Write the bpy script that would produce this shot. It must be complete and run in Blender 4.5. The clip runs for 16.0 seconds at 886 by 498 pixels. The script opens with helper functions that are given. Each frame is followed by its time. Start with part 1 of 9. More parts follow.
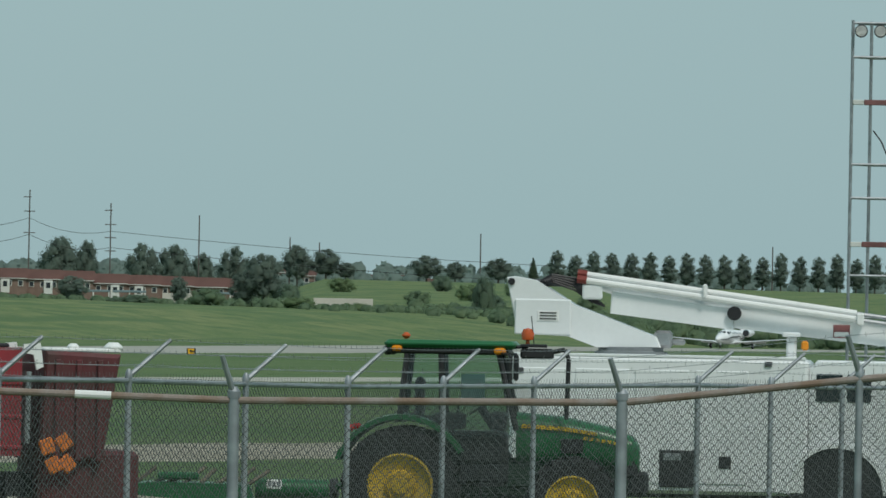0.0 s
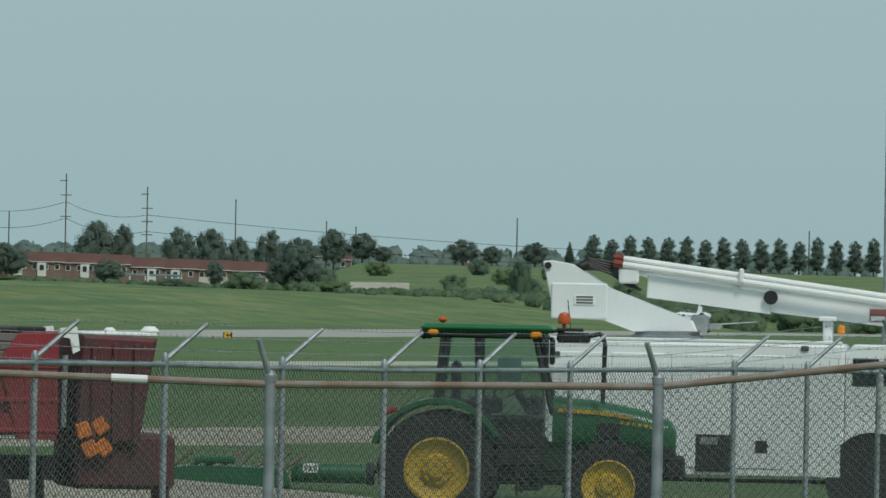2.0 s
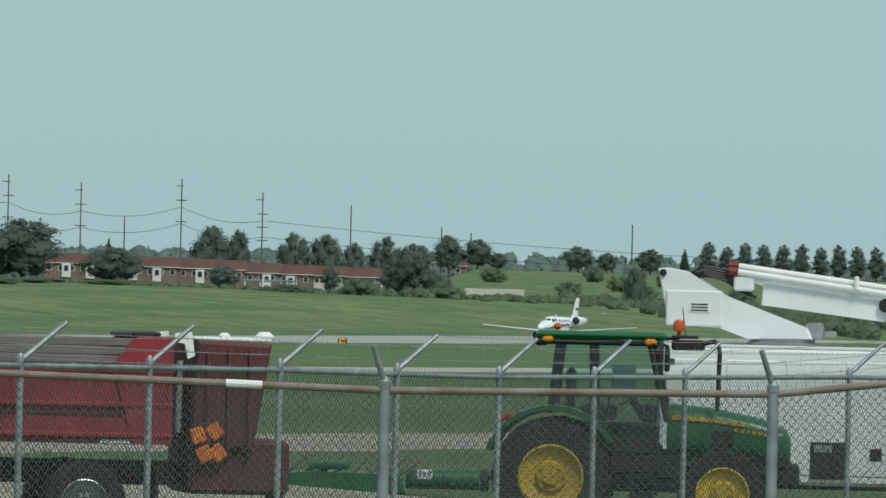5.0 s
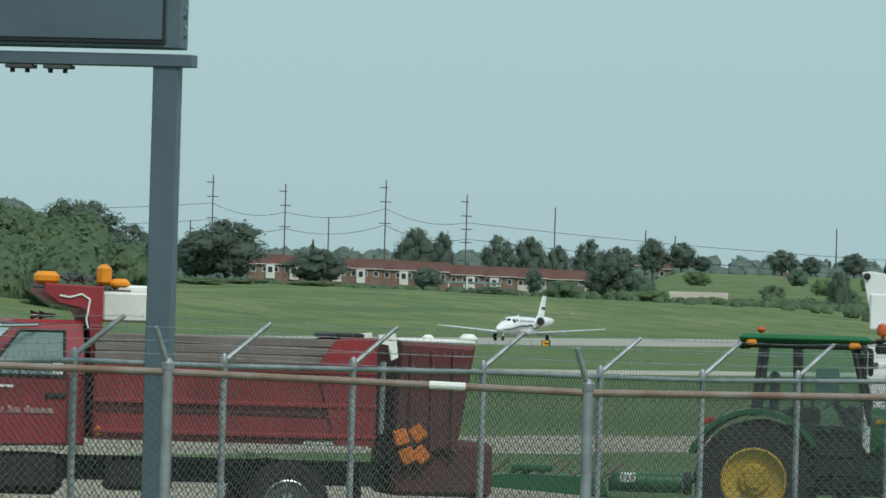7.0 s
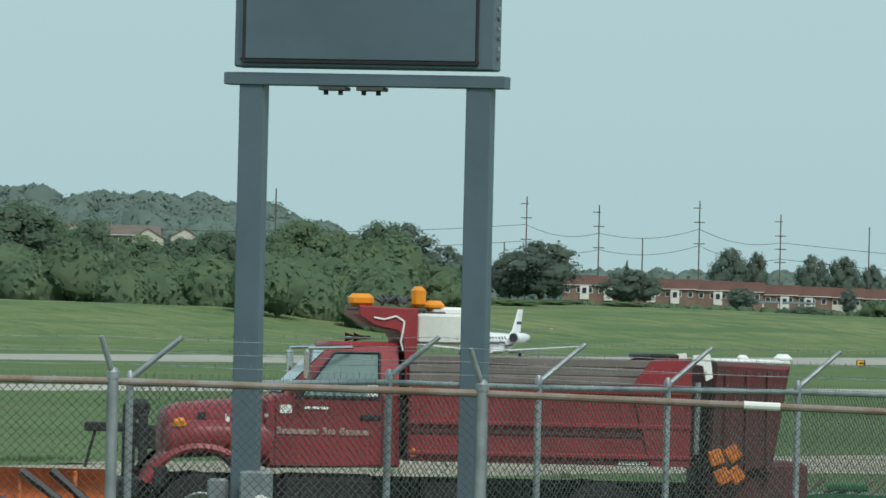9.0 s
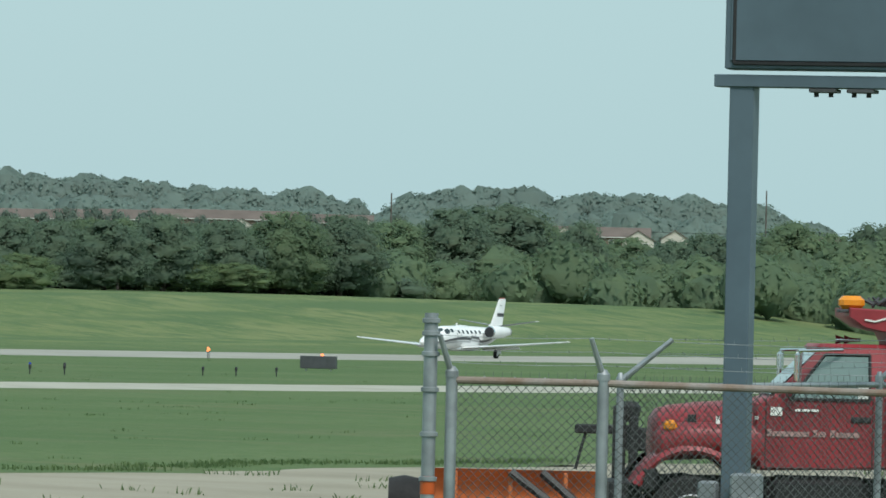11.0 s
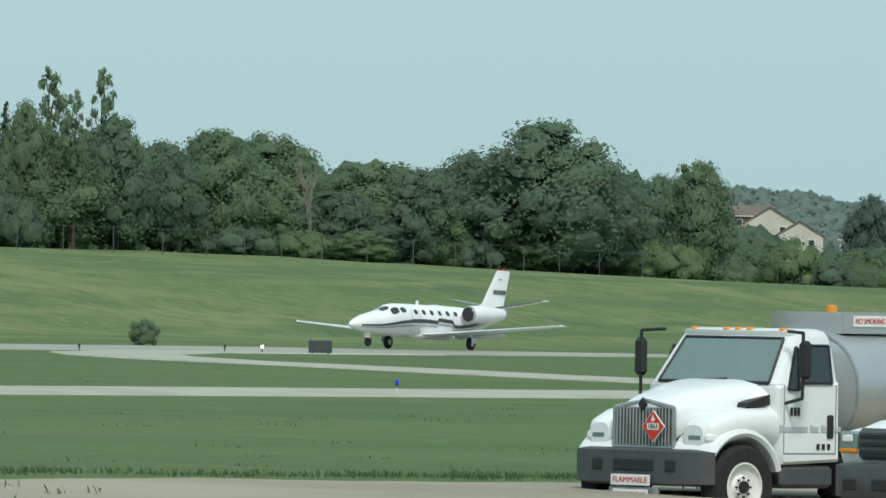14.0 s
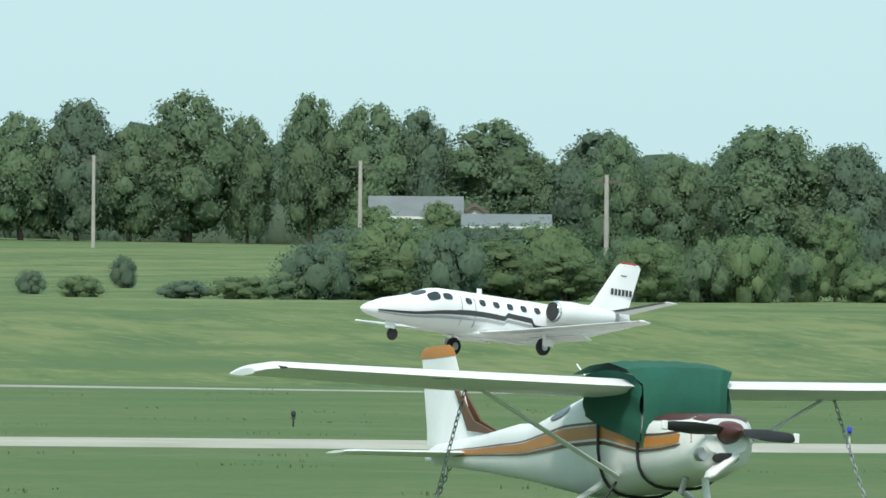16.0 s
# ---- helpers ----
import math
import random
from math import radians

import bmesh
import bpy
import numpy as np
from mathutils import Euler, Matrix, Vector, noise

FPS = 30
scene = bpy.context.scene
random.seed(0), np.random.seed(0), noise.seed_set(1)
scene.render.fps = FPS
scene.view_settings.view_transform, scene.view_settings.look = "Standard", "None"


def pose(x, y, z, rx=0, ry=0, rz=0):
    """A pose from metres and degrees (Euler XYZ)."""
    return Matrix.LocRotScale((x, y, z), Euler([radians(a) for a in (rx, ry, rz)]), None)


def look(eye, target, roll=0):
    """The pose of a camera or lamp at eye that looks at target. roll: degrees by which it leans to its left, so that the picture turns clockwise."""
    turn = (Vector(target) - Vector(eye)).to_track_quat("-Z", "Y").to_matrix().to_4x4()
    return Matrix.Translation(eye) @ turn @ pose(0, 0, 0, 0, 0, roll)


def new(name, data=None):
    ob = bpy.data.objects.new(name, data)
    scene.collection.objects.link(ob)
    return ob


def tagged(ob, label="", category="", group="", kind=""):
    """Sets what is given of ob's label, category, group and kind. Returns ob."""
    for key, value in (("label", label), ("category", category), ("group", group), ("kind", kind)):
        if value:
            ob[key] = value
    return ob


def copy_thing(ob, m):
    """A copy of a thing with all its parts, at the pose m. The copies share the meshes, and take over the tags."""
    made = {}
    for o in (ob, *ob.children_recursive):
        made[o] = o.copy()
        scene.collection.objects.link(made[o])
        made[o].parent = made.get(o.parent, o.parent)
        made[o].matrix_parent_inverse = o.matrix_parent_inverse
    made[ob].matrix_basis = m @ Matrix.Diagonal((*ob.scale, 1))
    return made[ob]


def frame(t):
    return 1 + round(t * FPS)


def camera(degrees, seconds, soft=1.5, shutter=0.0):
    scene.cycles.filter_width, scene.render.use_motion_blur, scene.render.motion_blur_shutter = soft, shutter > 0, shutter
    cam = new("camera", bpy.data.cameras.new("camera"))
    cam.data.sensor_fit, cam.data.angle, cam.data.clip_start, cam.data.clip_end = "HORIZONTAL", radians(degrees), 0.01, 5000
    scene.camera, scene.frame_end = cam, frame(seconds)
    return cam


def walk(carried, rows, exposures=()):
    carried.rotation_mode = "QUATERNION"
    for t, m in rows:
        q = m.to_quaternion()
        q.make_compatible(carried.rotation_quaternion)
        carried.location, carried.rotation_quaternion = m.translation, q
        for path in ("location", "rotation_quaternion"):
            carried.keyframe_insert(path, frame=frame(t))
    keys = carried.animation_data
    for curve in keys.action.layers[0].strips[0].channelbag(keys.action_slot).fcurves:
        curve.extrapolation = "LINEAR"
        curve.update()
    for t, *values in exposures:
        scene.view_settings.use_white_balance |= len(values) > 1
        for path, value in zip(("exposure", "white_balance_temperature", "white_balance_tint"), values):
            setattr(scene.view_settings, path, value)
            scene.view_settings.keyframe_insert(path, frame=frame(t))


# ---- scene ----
# The eye stands still on the datum's origin and pans; x runs along the runway, y across it.
EYE = 2.2
cam = camera(6.148, 16.0, soft=1.6)
PAN = [  # seconds, yaw, pitch, roll
    (0.0, -74.132, 0.582, -1.099),
    (0.5, -74.105, 0.601, -1.193),
    (1.0, -74.065, 0.556, -1.066),
    (1.5, -73.982, 0.521, -1.126),
    (2.0, -73.879, 0.466, -1.130),
    (2.5, -73.754, 0.451, -1.177),
    (3.0, -73.644, 0.506, -1.211),
    (5.3, -72.936, 0.465, -1.417),
    (5.5, -72.828, 0.446, -1.471),
    (6.0, -72.570, 0.426, -1.663),
    (6.5, -72.222, 0.433, -1.614),
    (7.0, -71.667, 0.474, -1.643),
    (7.5, -71.127, 0.512, -1.688),
    (8.0, -70.647, 0.540, -1.578),
    (8.2, -70.455, 0.557, -1.475),
    (10.3, -67.383, 0.500, -1.508),
    (10.5, -67.027, 0.502, -1.482),
    (11.0, -66.078, 0.499, -1.369),
    (11.5, -64.945, 0.513, -1.436),
    (12.0, -63.621, 0.505, -1.569),
    (12.5, -62.277, 0.477, -1.552),
    (13.0, -60.783, 0.433, -1.485),
    (13.5, -58.712, 0.427, -1.357),
    (13.7, -57.868, 0.405, -1.279),
    (14.0, -56.440, 0.412, -1.013),
    (14.2, -55.229, 0.448, -0.925),
    (14.5, -53.414, 0.464, -1.064),
    (14.8, -51.616, 0.499, -1.077),
    (15.0, -50.350, 0.528, -0.944),
    (15.1, -49.720, 0.538, -0.975),
    (15.5, -46.961, 0.582, -0.783),
    (15.8, -44.515, 0.663, -0.591),
    (16.0, -42.745, 0.714, -0.455),
]
walk(cam, [(t, pose(0, 0, EYE, 90 + pitch, roll, yaw)) for t, yaw, pitch, roll in PAN],
     exposures=[(0.0, -0.50), (3.0, -0.45), (5.5, -0.26), (8.0, -0.16), (10.5, -0.02), (12.3, 0.0), (13.0, -0.10), (13.5, -0.20), (14.0, -0.06), (14.5, 0.14), (16.0, 0.30)])

# ---- world and sun: a bright overcast sky ----
world = bpy.data.worlds.new("overcast_sky")
scene.world = world
world.use_nodes = True
wt = world.node_tree
sky = wt.nodes.new("ShaderNodeTexSky")
sky.sky_type, sky.sun_disc = "NISHITA", False
sky.sun_elevation, sky.sun_rotation = radians(52), radians(200)
sky.air_density, sky.dust_density = 1.0, 2.0
veil = wt.nodes.new("ShaderNodeMixRGB")
veil.inputs["Fac"].default_value = 0.86
veil.inputs["Color2"].default_value = (4.0, 5.85, 6.15, 1)
wt.links.new(sky.outputs[0], veil.inputs["Color1"])
wt.links.new(veil.outputs[0], wt.nodes["Background"].inputs["Color"])
wt.nodes["Background"].inputs["Strength"].default_value = 0.12
sun = new("sun", bpy.data.lights.new("sun", "SUN"))
sun.data.energy, sun.data.angle, sun.data.color = 2.6, radians(13), (1.0, 0.96, 0.9)
sun.matrix_world = look((0, 0, 100), (0 + 35, 0 + 32, 40))

# ---- materials ----
MATS = {}


def mat(name, color, rough=0.6, metal=0.0, var=0.12, scale=3.0, fine=40.0, bump=0.0, spec=0.5, tint=None, glass=False, random_tint=0.0):
    """A surface with grain at two scales; tint is a second colour that it drifts to."""
    if name in MATS:
        return MATS[name]
    m = bpy.data.materials.new(name)
    m.use_nodes = True
    nt = m.node_tree
    p = nt.nodes["Principled BSDF"]
    p.inputs["Roughness"].default_value, p.inputs["Metallic"].default_value = rough, metal
    p.inputs["Specular IOR Level"].default_value = spec
    tc = nt.nodes.new("ShaderNodeTexCoord")
    big, small = nt.nodes.new("ShaderNodeTexNoise"), nt.nodes.new("ShaderNodeTexNoise")
    big.inputs["Scale"].default_value, small.inputs["Scale"].default_value = scale, fine
    big.inputs["Detail"].default_value, small.inputs["Detail"].default_value = 4.0, 3.0
    nt.links.new(tc.outputs["Object"], big.inputs["Vector"])
    nt.links.new(tc.outputs["Object"], small.inputs["Vector"])
    second = tint or tuple(c * (1 - 2.2 * var) for c in color)
    mix = nt.nodes.new("ShaderNodeMixRGB")
    mix.inputs["Color1"].default_value, mix.inputs["Color2"].default_value = (*color, 1), (*second, 1)
    ramp = nt.nodes.new("ShaderNodeMapRange")
    ramp.inputs[1].default_value, ramp.inputs[2].default_value = 0.38, 0.68
    nt.links.new(big.outputs["Fac"], ramp.inputs[0])
    nt.links.new(ramp.outputs[0], mix.inputs["Fac"])
    hs = nt.nodes.new("ShaderNodeHueSaturation")
    val = nt.nodes.new("ShaderNodeMapRange")
    val.inputs[3].default_value, val.inputs[4].default_value = 1 - var, 1 + var
    nt.links.new(small.outputs["Fac"], val.inputs[0])
    last = val.outputs[0]
    if random_tint:
        info = nt.nodes.new("ShaderNodeObjectInfo")
        rnd = nt.nodes.new("ShaderNodeMapRange")
        rnd.inputs[3].default_value, rnd.inputs[4].default_value = 1 - random_tint, 1 + random_tint
        nt.links.new(info.outputs["Random"], rnd.inputs[0])
        mul = nt.nodes.new("ShaderNodeMath")
        mul.operation = "MULTIPLY"
        nt.links.new(last, mul.inputs[0])
        nt.links.new(rnd.outputs[0], mul.inputs[1])
        last = mul.outputs[0]
    nt.links.new(last, hs.inputs["Value"])
    nt.links.new(mix.outputs[0], hs.inputs["Color"])
    nt.links.new(hs.outputs[0], p.inputs["Base Color"])
    if bump:
        b = nt.nodes.new("ShaderNodeBump")
        b.inputs["Strength"].default_value = bump
        b.inputs["Distance"].default_value = 0.02
        nt.links.new(small.outputs["Fac"], b.inputs["Height"])
        nt.links.new(b.outputs[0], p.inputs["Normal"])
    if glass:
        p.inputs["Transmission Weight"].default_value = 0.0
    MATS[name] = m
    return m


def leaf_mat(name, a, b, clump=0.5):
    """Foliage: two greens that drift from clump to clump and from leaf to leaf, slightly translucent."""
    m = bpy.data.materials.new(name)
    m.use_nodes = True
    nt = m.node_tree
    p = nt.nodes["Principled BSDF"]
    p.inputs["Roughness"].default_value = 0.7
    p.inputs["Specular IOR Level"].default_value = 0.25
    geo, info, tc = nt.nodes.new("ShaderNodeNewGeometry"), nt.nodes.new("ShaderNodeObjectInfo"), nt.nodes.new("ShaderNodeTexCoord")
    n = nt.nodes.new("ShaderNodeTexNoise")
    n.inputs["Scale"].default_value = clump
    n.inputs["Detail"].default_value = 3
    nt.links.new(tc.outputs["Object"], n.inputs["Vector"])
    mix = nt.nodes.new("ShaderNodeMixRGB")
    mix.inputs["Color1"].default_value, mix.inputs["Color2"].default_value = (*a, 1), (*b, 1)
    rm = nt.nodes.new("ShaderNodeMapRange")
    rm.inputs[1].default_value, rm.inputs[2].default_value = 0.35, 0.7
    nt.links.new(n.outputs["Fac"], rm.inputs[0])
    nt.links.new(rm.outputs[0], mix.inputs["Fac"])
    add = nt.nodes.new("ShaderNodeMath")
    add.operation = "ADD"
    nt.links.new(geo.outputs["Random Per Island"], add.inputs[0])
    nt.links.new(info.outputs["Random"], add.inputs[1])
    val = nt.nodes.new("ShaderNodeMapRange")
    val.inputs[2].default_value = 2.0
    val.inputs[3].default_value, val.inputs[4].default_value = 0.86, 1.14
    nt.links.new(add.outputs[0], val.inputs[0])
    hs = nt.nodes.new("ShaderNodeHueSaturation")
    nt.links.new(val.outputs[0], hs.inputs["Value"])
    nt.links.new(mix.outputs[0], hs.inputs["Color"])
    nt.links.new(hs.outputs[0], p.inputs["Base Color"])
    thin = nt.nodes.new("ShaderNodeBsdfTranslucent")
    nt.links.new(hs.outputs[0], thin.inputs["Color"])
    both = nt.nodes.new("ShaderNodeMixShader")
    both.inputs[0].default_value = 0.5
    nt.links.new(p.outputs[0], both.inputs[1])
    nt.links.new(thin.outputs[0], both.inputs[2])
    nt.links.new(both.outputs[0], nt.nodes["Material Output"].inputs["Surface"])
    MATS[name] = m
    return m


def glass_mat(name, color=(0.02, 0.03, 0.035), rough=0.06):
    """Dark vehicle glass: a glossy pane with little seen behind it."""
    return mat(name, color, rough, 0.0, 0.05, 1.0, spec=0.8)


def clear_glass(name, tint):
    """A see-through pane with a weak sheen."""
    m = bpy.data.materials.new(name)
    m.use_nodes = True
    nt = m.node_tree
    clear, gloss, fres, both = (nt.nodes.new("ShaderNode" + k) for k in ("BsdfTransparent", "BsdfGlossy", "Fresnel", "MixShader"))
    clear.inputs["Color"].default_value = (*tint, 1)
    gloss.inputs["Roughness"].default_value = 0.04
    fres.inputs["IOR"].default_value = 1.7
    nt.links.new(fres.outputs[0], both.inputs[0])
    nt.links.new(clear.outputs[0], both.inputs[1])
    nt.links.new(gloss.outputs[0], both.inputs[2])
    nt.links.new(both.outputs[0], nt.nodes["Material Output"].inputs["Surface"])
    return m


CLEAR = clear_glass("clear_cab_glass", (0.80, 0.90, 0.87))
WHITE = mat("white_paint", (0.80, 0.81, 0.80), 0.32, 0.0, 0.05, 0.8, 14)
OFFWHITE = mat("weathered_white_paint", (0.72, 0.72, 0.68), 0.42, 0.0, 0.09, 1.2, 18)
BLACK = mat("black_trim", (0.018, 0.018, 0.02), 0.55, 0.0, 0.15, 4)
RUBBER = mat("tyre_rubber", (0.022, 0.022, 0.023), 0.85, 0.0, 0.2, 6, 50, 0.3)
DARKGREY = mat("dark_grey_plastic", (0.07, 0.075, 0.08), 0.6, 0.0, 0.1, 4)
GREYPAINT = mat("grey_paint", (0.22, 0.24, 0.25), 0.5, 0.0, 0.1, 2)
STEEL = mat("dull_steel", (0.45, 0.46, 0.47), 0.4, 0.8, 0.12, 4, 30)
ALU = mat("brushed_tank_aluminium", (0.60, 0.61, 0.61), 0.36, 0.75, 0.06, 0.7, 20)
GALV = mat("galvanised_steel", (0.36, 0.39, 0.41), 0.5, 0.55, 0.15, 5, 40)
WIRE = mat("old_wire", (0.13, 0.14, 0.14), 0.6, 0.4, 0.15, 5, 40)
RUST = mat("rusty_pipe", (0.22, 0.15, 0.11), 0.75, 0.2, 0.2, 3, 40, 0.2, tint=(0.30, 0.27, 0.25))
GLASS = glass_mat("dark_glass")
PALEGLASS = glass_mat("pale_reflecting_glass", (0.17, 0.24, 0.23), 0.05)
AMBER = mat("amber_lens", (0.80, 0.28, 0.02), 0.25, 0, 0.06, 4)
REDLENS = mat("red_lens", (0.55, 0.02, 0.02), 0.25, 0, 0.06, 4)
CHROME = mat("chrome", (0.75, 0.76, 0.77), 0.12, 1.0, 0.03, 4)
YELLOW = mat("yellow_paint", (0.72, 0.42, 0.02), 0.4, 0, 0.06, 1.5)
REDPAINT = mat("red_marking_paint", (0.52, 0.03, 0.03), 0.45, 0, 0.06, 2)
SIGNWHITE = mat("white_marking", (0.80, 0.80, 0.78), 0.5, 0, 0.04, 2)


# ---- mesh tools ----
class Geo:
    """Gathers vertices and faces of one part."""

    def __init__(self):
        self.v, self.f = [], []

    def add(self, verts, faces):
        o = len(self.v)
        self.v += [tuple(p) for p in verts]
        self.f += [tuple(i + o for i in q) for q in faces]
        return self

    def box(self, c, s, bev=0.0, m=None):
        x, y, z = (a / 2 for a in s)
        if bev <= 0:
            vs = [(i * x, j * y, k * z) for i in (-1, 1) for j in (-1, 1) for k in (-1, 1)]
            fs = [(0, 1, 3, 2), (4, 6, 7, 5), (0, 4, 5, 1), (2, 3, 7, 6), (0, 2, 6, 4), (1, 5, 7, 3)]
        else:
            bev = min(bev, x * 0.9, y * 0.9, z * 0.9)
            ring = [(x, y - bev), (x - bev, y), (-x + bev, y), (-x, y - bev), (-x, -y + bev), (-x + bev, -y), (x - bev, -y), (x, -y + bev)]
            fx, fy = (x - bev) / x, (y - bev) / y
            vs, fs = [], []
            for k, sc in ((-z, 0), (-z + bev, 1), (z - bev, 1), (z, 0)):
                for a, b in ring:
                    vs.append((a, b, k) if sc else (a * fx, b * fy, k))
            for r in range(3):
                for i in range(8):
                    j = (i + 1) % 8
                    fs.append((r * 8 + i, r * 8 + j, r * 8 + 8 + j, r * 8 + 8 + i))
            fs += [tuple(range(7, -1, -1)), tuple(range(24, 32))]
        mm = m or Matrix.Identity(4)
        return self.add([mm @ Vector((p[0], p[1], p[2])) + Vector(c) for p in vs], fs)

    def tube(self, a, b, r0, r1=None, n=10, cap=True):
        a, b = Vector(a), Vector(b)
        r1 = r0 if r1 is None else r1
        q = (b - a).to_track_quat("Z", "Y")
        vs = []
        for p, r in ((a, r0), (b, r1)):
            vs += [p + q @ Vector((r * math.cos(2 * math.pi * i / n), r * math.sin(2 * math.pi * i / n), 0)) for i in range(n)]
        fs = [(i, (i + 1) % n, n + (i + 1) % n, n + i) for i in range(n)]
        if cap:
            fs += [tuple(range(n - 1, -1, -1)), tuple(range(n, 2 * n))]
        return self.add(vs, fs)

    def path(self, pts, r, n=8):
        for a, b in zip(pts[:-1], pts[1:]):
            self.tube(a, b, r, r, n)
        return self

    def loft(self, rings, cap=True, close=True):
        n = len(rings[0])
        vs = [p for ring in rings for p in ring]
        fs = []
        for r in range(len(rings) - 1):
            for i in range(n if close else n - 1):
                j = (i + 1) % n
                fs.append((r * n + i, r * n + j, r * n + n + j, r * n + n + i))
        if cap:
            fs += [tuple(range(n - 1, -1, -1)), tuple((len(rings) - 1) * n + i for i in range(n))]
        return self.add(vs, fs)

    def prism(self, poly, axis, a, b, bev=0.0):
        """A polygon in the two other axes, drawn out along axis from a to b."""
        def put(p, t):
            return {"x": (t, p[0], p[1]), "y": (p[0], t, p[1]), "z": (p[0], p[1], t)}[axis]
        if bev <= 0:
            return self.loft([[put(p, a) for p in poly], [put(p, b) for p in poly]])
        cx, cy = sum(p[0] for p in poly) / len(poly), sum(p[1] for p in poly) / len(poly)
        sx = max(abs(p[0] - cx) for p in poly)
        k = 1 - bev / sx
        inner = [(cx + (p[0] - cx) * k, cy + (p[1] - cy) * k) for p in poly]
        s = bev if b > a else -bev
        return self.loft([[put(p, a) for p in inner], [put(p, a + s) for p in poly], [put(p, b - s) for p in poly], [put(p, b) for p in inner]])

    def lathe(self, prof, c, axis="y", n=24, cap=True):
        """prof: (radius, along) pairs, turned about axis through c."""
        rings = []
        for r, t in prof:
            ring = []
            for i in range(n):
                a = 2 * math.pi * i / n
                u, w = r * math.cos(a), r * math.sin(a)
                q = {"x": (t, u, w), "y": (u, t, w), "z": (u, w, t)}[axis]
                ring.append((c[0] + q[0], c[1] + q[1], c[2] + q[2]))
            rings.append(ring)
        return self.loft(rings, cap)

    def turned(self, m):
        self.v = [tuple(m @ Vector(p)) for p in self.v]
        return self

    def mesh(self, name, material, smooth=35):
        me = bpy.data.meshes.new(name)
        me.from_pydata(self.v, [], self.f)
        bm = bmesh.new()
        bm.from_mesh(me)
        bmesh.ops.recalc_face_normals(bm, faces=bm.faces)
        bm.to_mesh(me)
        bm.free()
        me.materials.append(material)
        if smooth:
            me.shade_smooth()
            me.set_sharp_from_angle(angle=radians(smooth))
        return me


def part(name, g, material, parent, label="", smooth=35, at=None):
    ob = new(name, g.mesh(name, material, smooth))
    ob.parent = parent
    if at is not None:
        ob.matrix_basis = at
    if label:
        tagged(ob, label)
    return ob


def thing(name, label, category, m=None, group="", kind=""):
    ob = new(name)
    ob.empty_display_size = 0.2
    if m is not None:
        ob.matrix_basis = m
    return tagged(ob, label, category, group, kind)


def solid(name, g, material, label, category="", group="", kind="", smooth=35, m=None):
    ob = new(name, g.mesh(name, material, smooth))
    if m is not None:
        ob.matrix_basis = m
    return tagged(ob, label, category, group, kind)


def bars_on(name, bars, size, material, parent, m, depth=0.004):
    """A row of plain bars (start, width, height, all in letter sizes) where a name stands."""
    wide = bars[-1][0] + bars[-1][1]
    for x, w, h in bars:
        ob = part(name, Geo().box(((x + w / 2 - wide / 2) * size, (h - 0.7) / 2 * size, 0), (w * size, h * size, 2 * depth)), material, parent)
        ob.matrix_basis = m


NAME_BARS = ((0, 0.45, 0.7), (0.55, 3.6, 0.5), (4.55, 0.4, 0.7), (5.05, 0.75, 0.52), (6.2, 0.5, 0.7), (6.8, 2.3, 0.5))
BRAND_BARS = ((0, 0.48, 0.7), (0.58, 0.42, 0.7), (1.10, 0.42, 0.5), (1.62, 0.15, 0.72), (1.87, 0.15, 0.72))


def text_on(name, words, size, material, parent, m, depth=0.004, stretch=1.0, align="CENTER"):
    cu = bpy.data.curves.new(name, "FONT")
    cu.body, cu.size, cu.extrude, cu.align_x, cu.align_y = words, size, depth, align, "CENTER"
    cu.resolution_u = 3
    ob = new(name + "_tmp", cu)
    dg = bpy.context.evaluated_depsgraph_get()
    me = bpy.data.meshes.new_from_object(ob.evaluated_get(dg))
    bpy.data.objects.remove(ob)
    me.materials.clear()
    me.materials.append(material)
    ob = new(name, me)
    ob.parent = parent
    ob.matrix_basis = m @ Matrix.Diagonal((stretch, 1, 1, 1))
    return ob


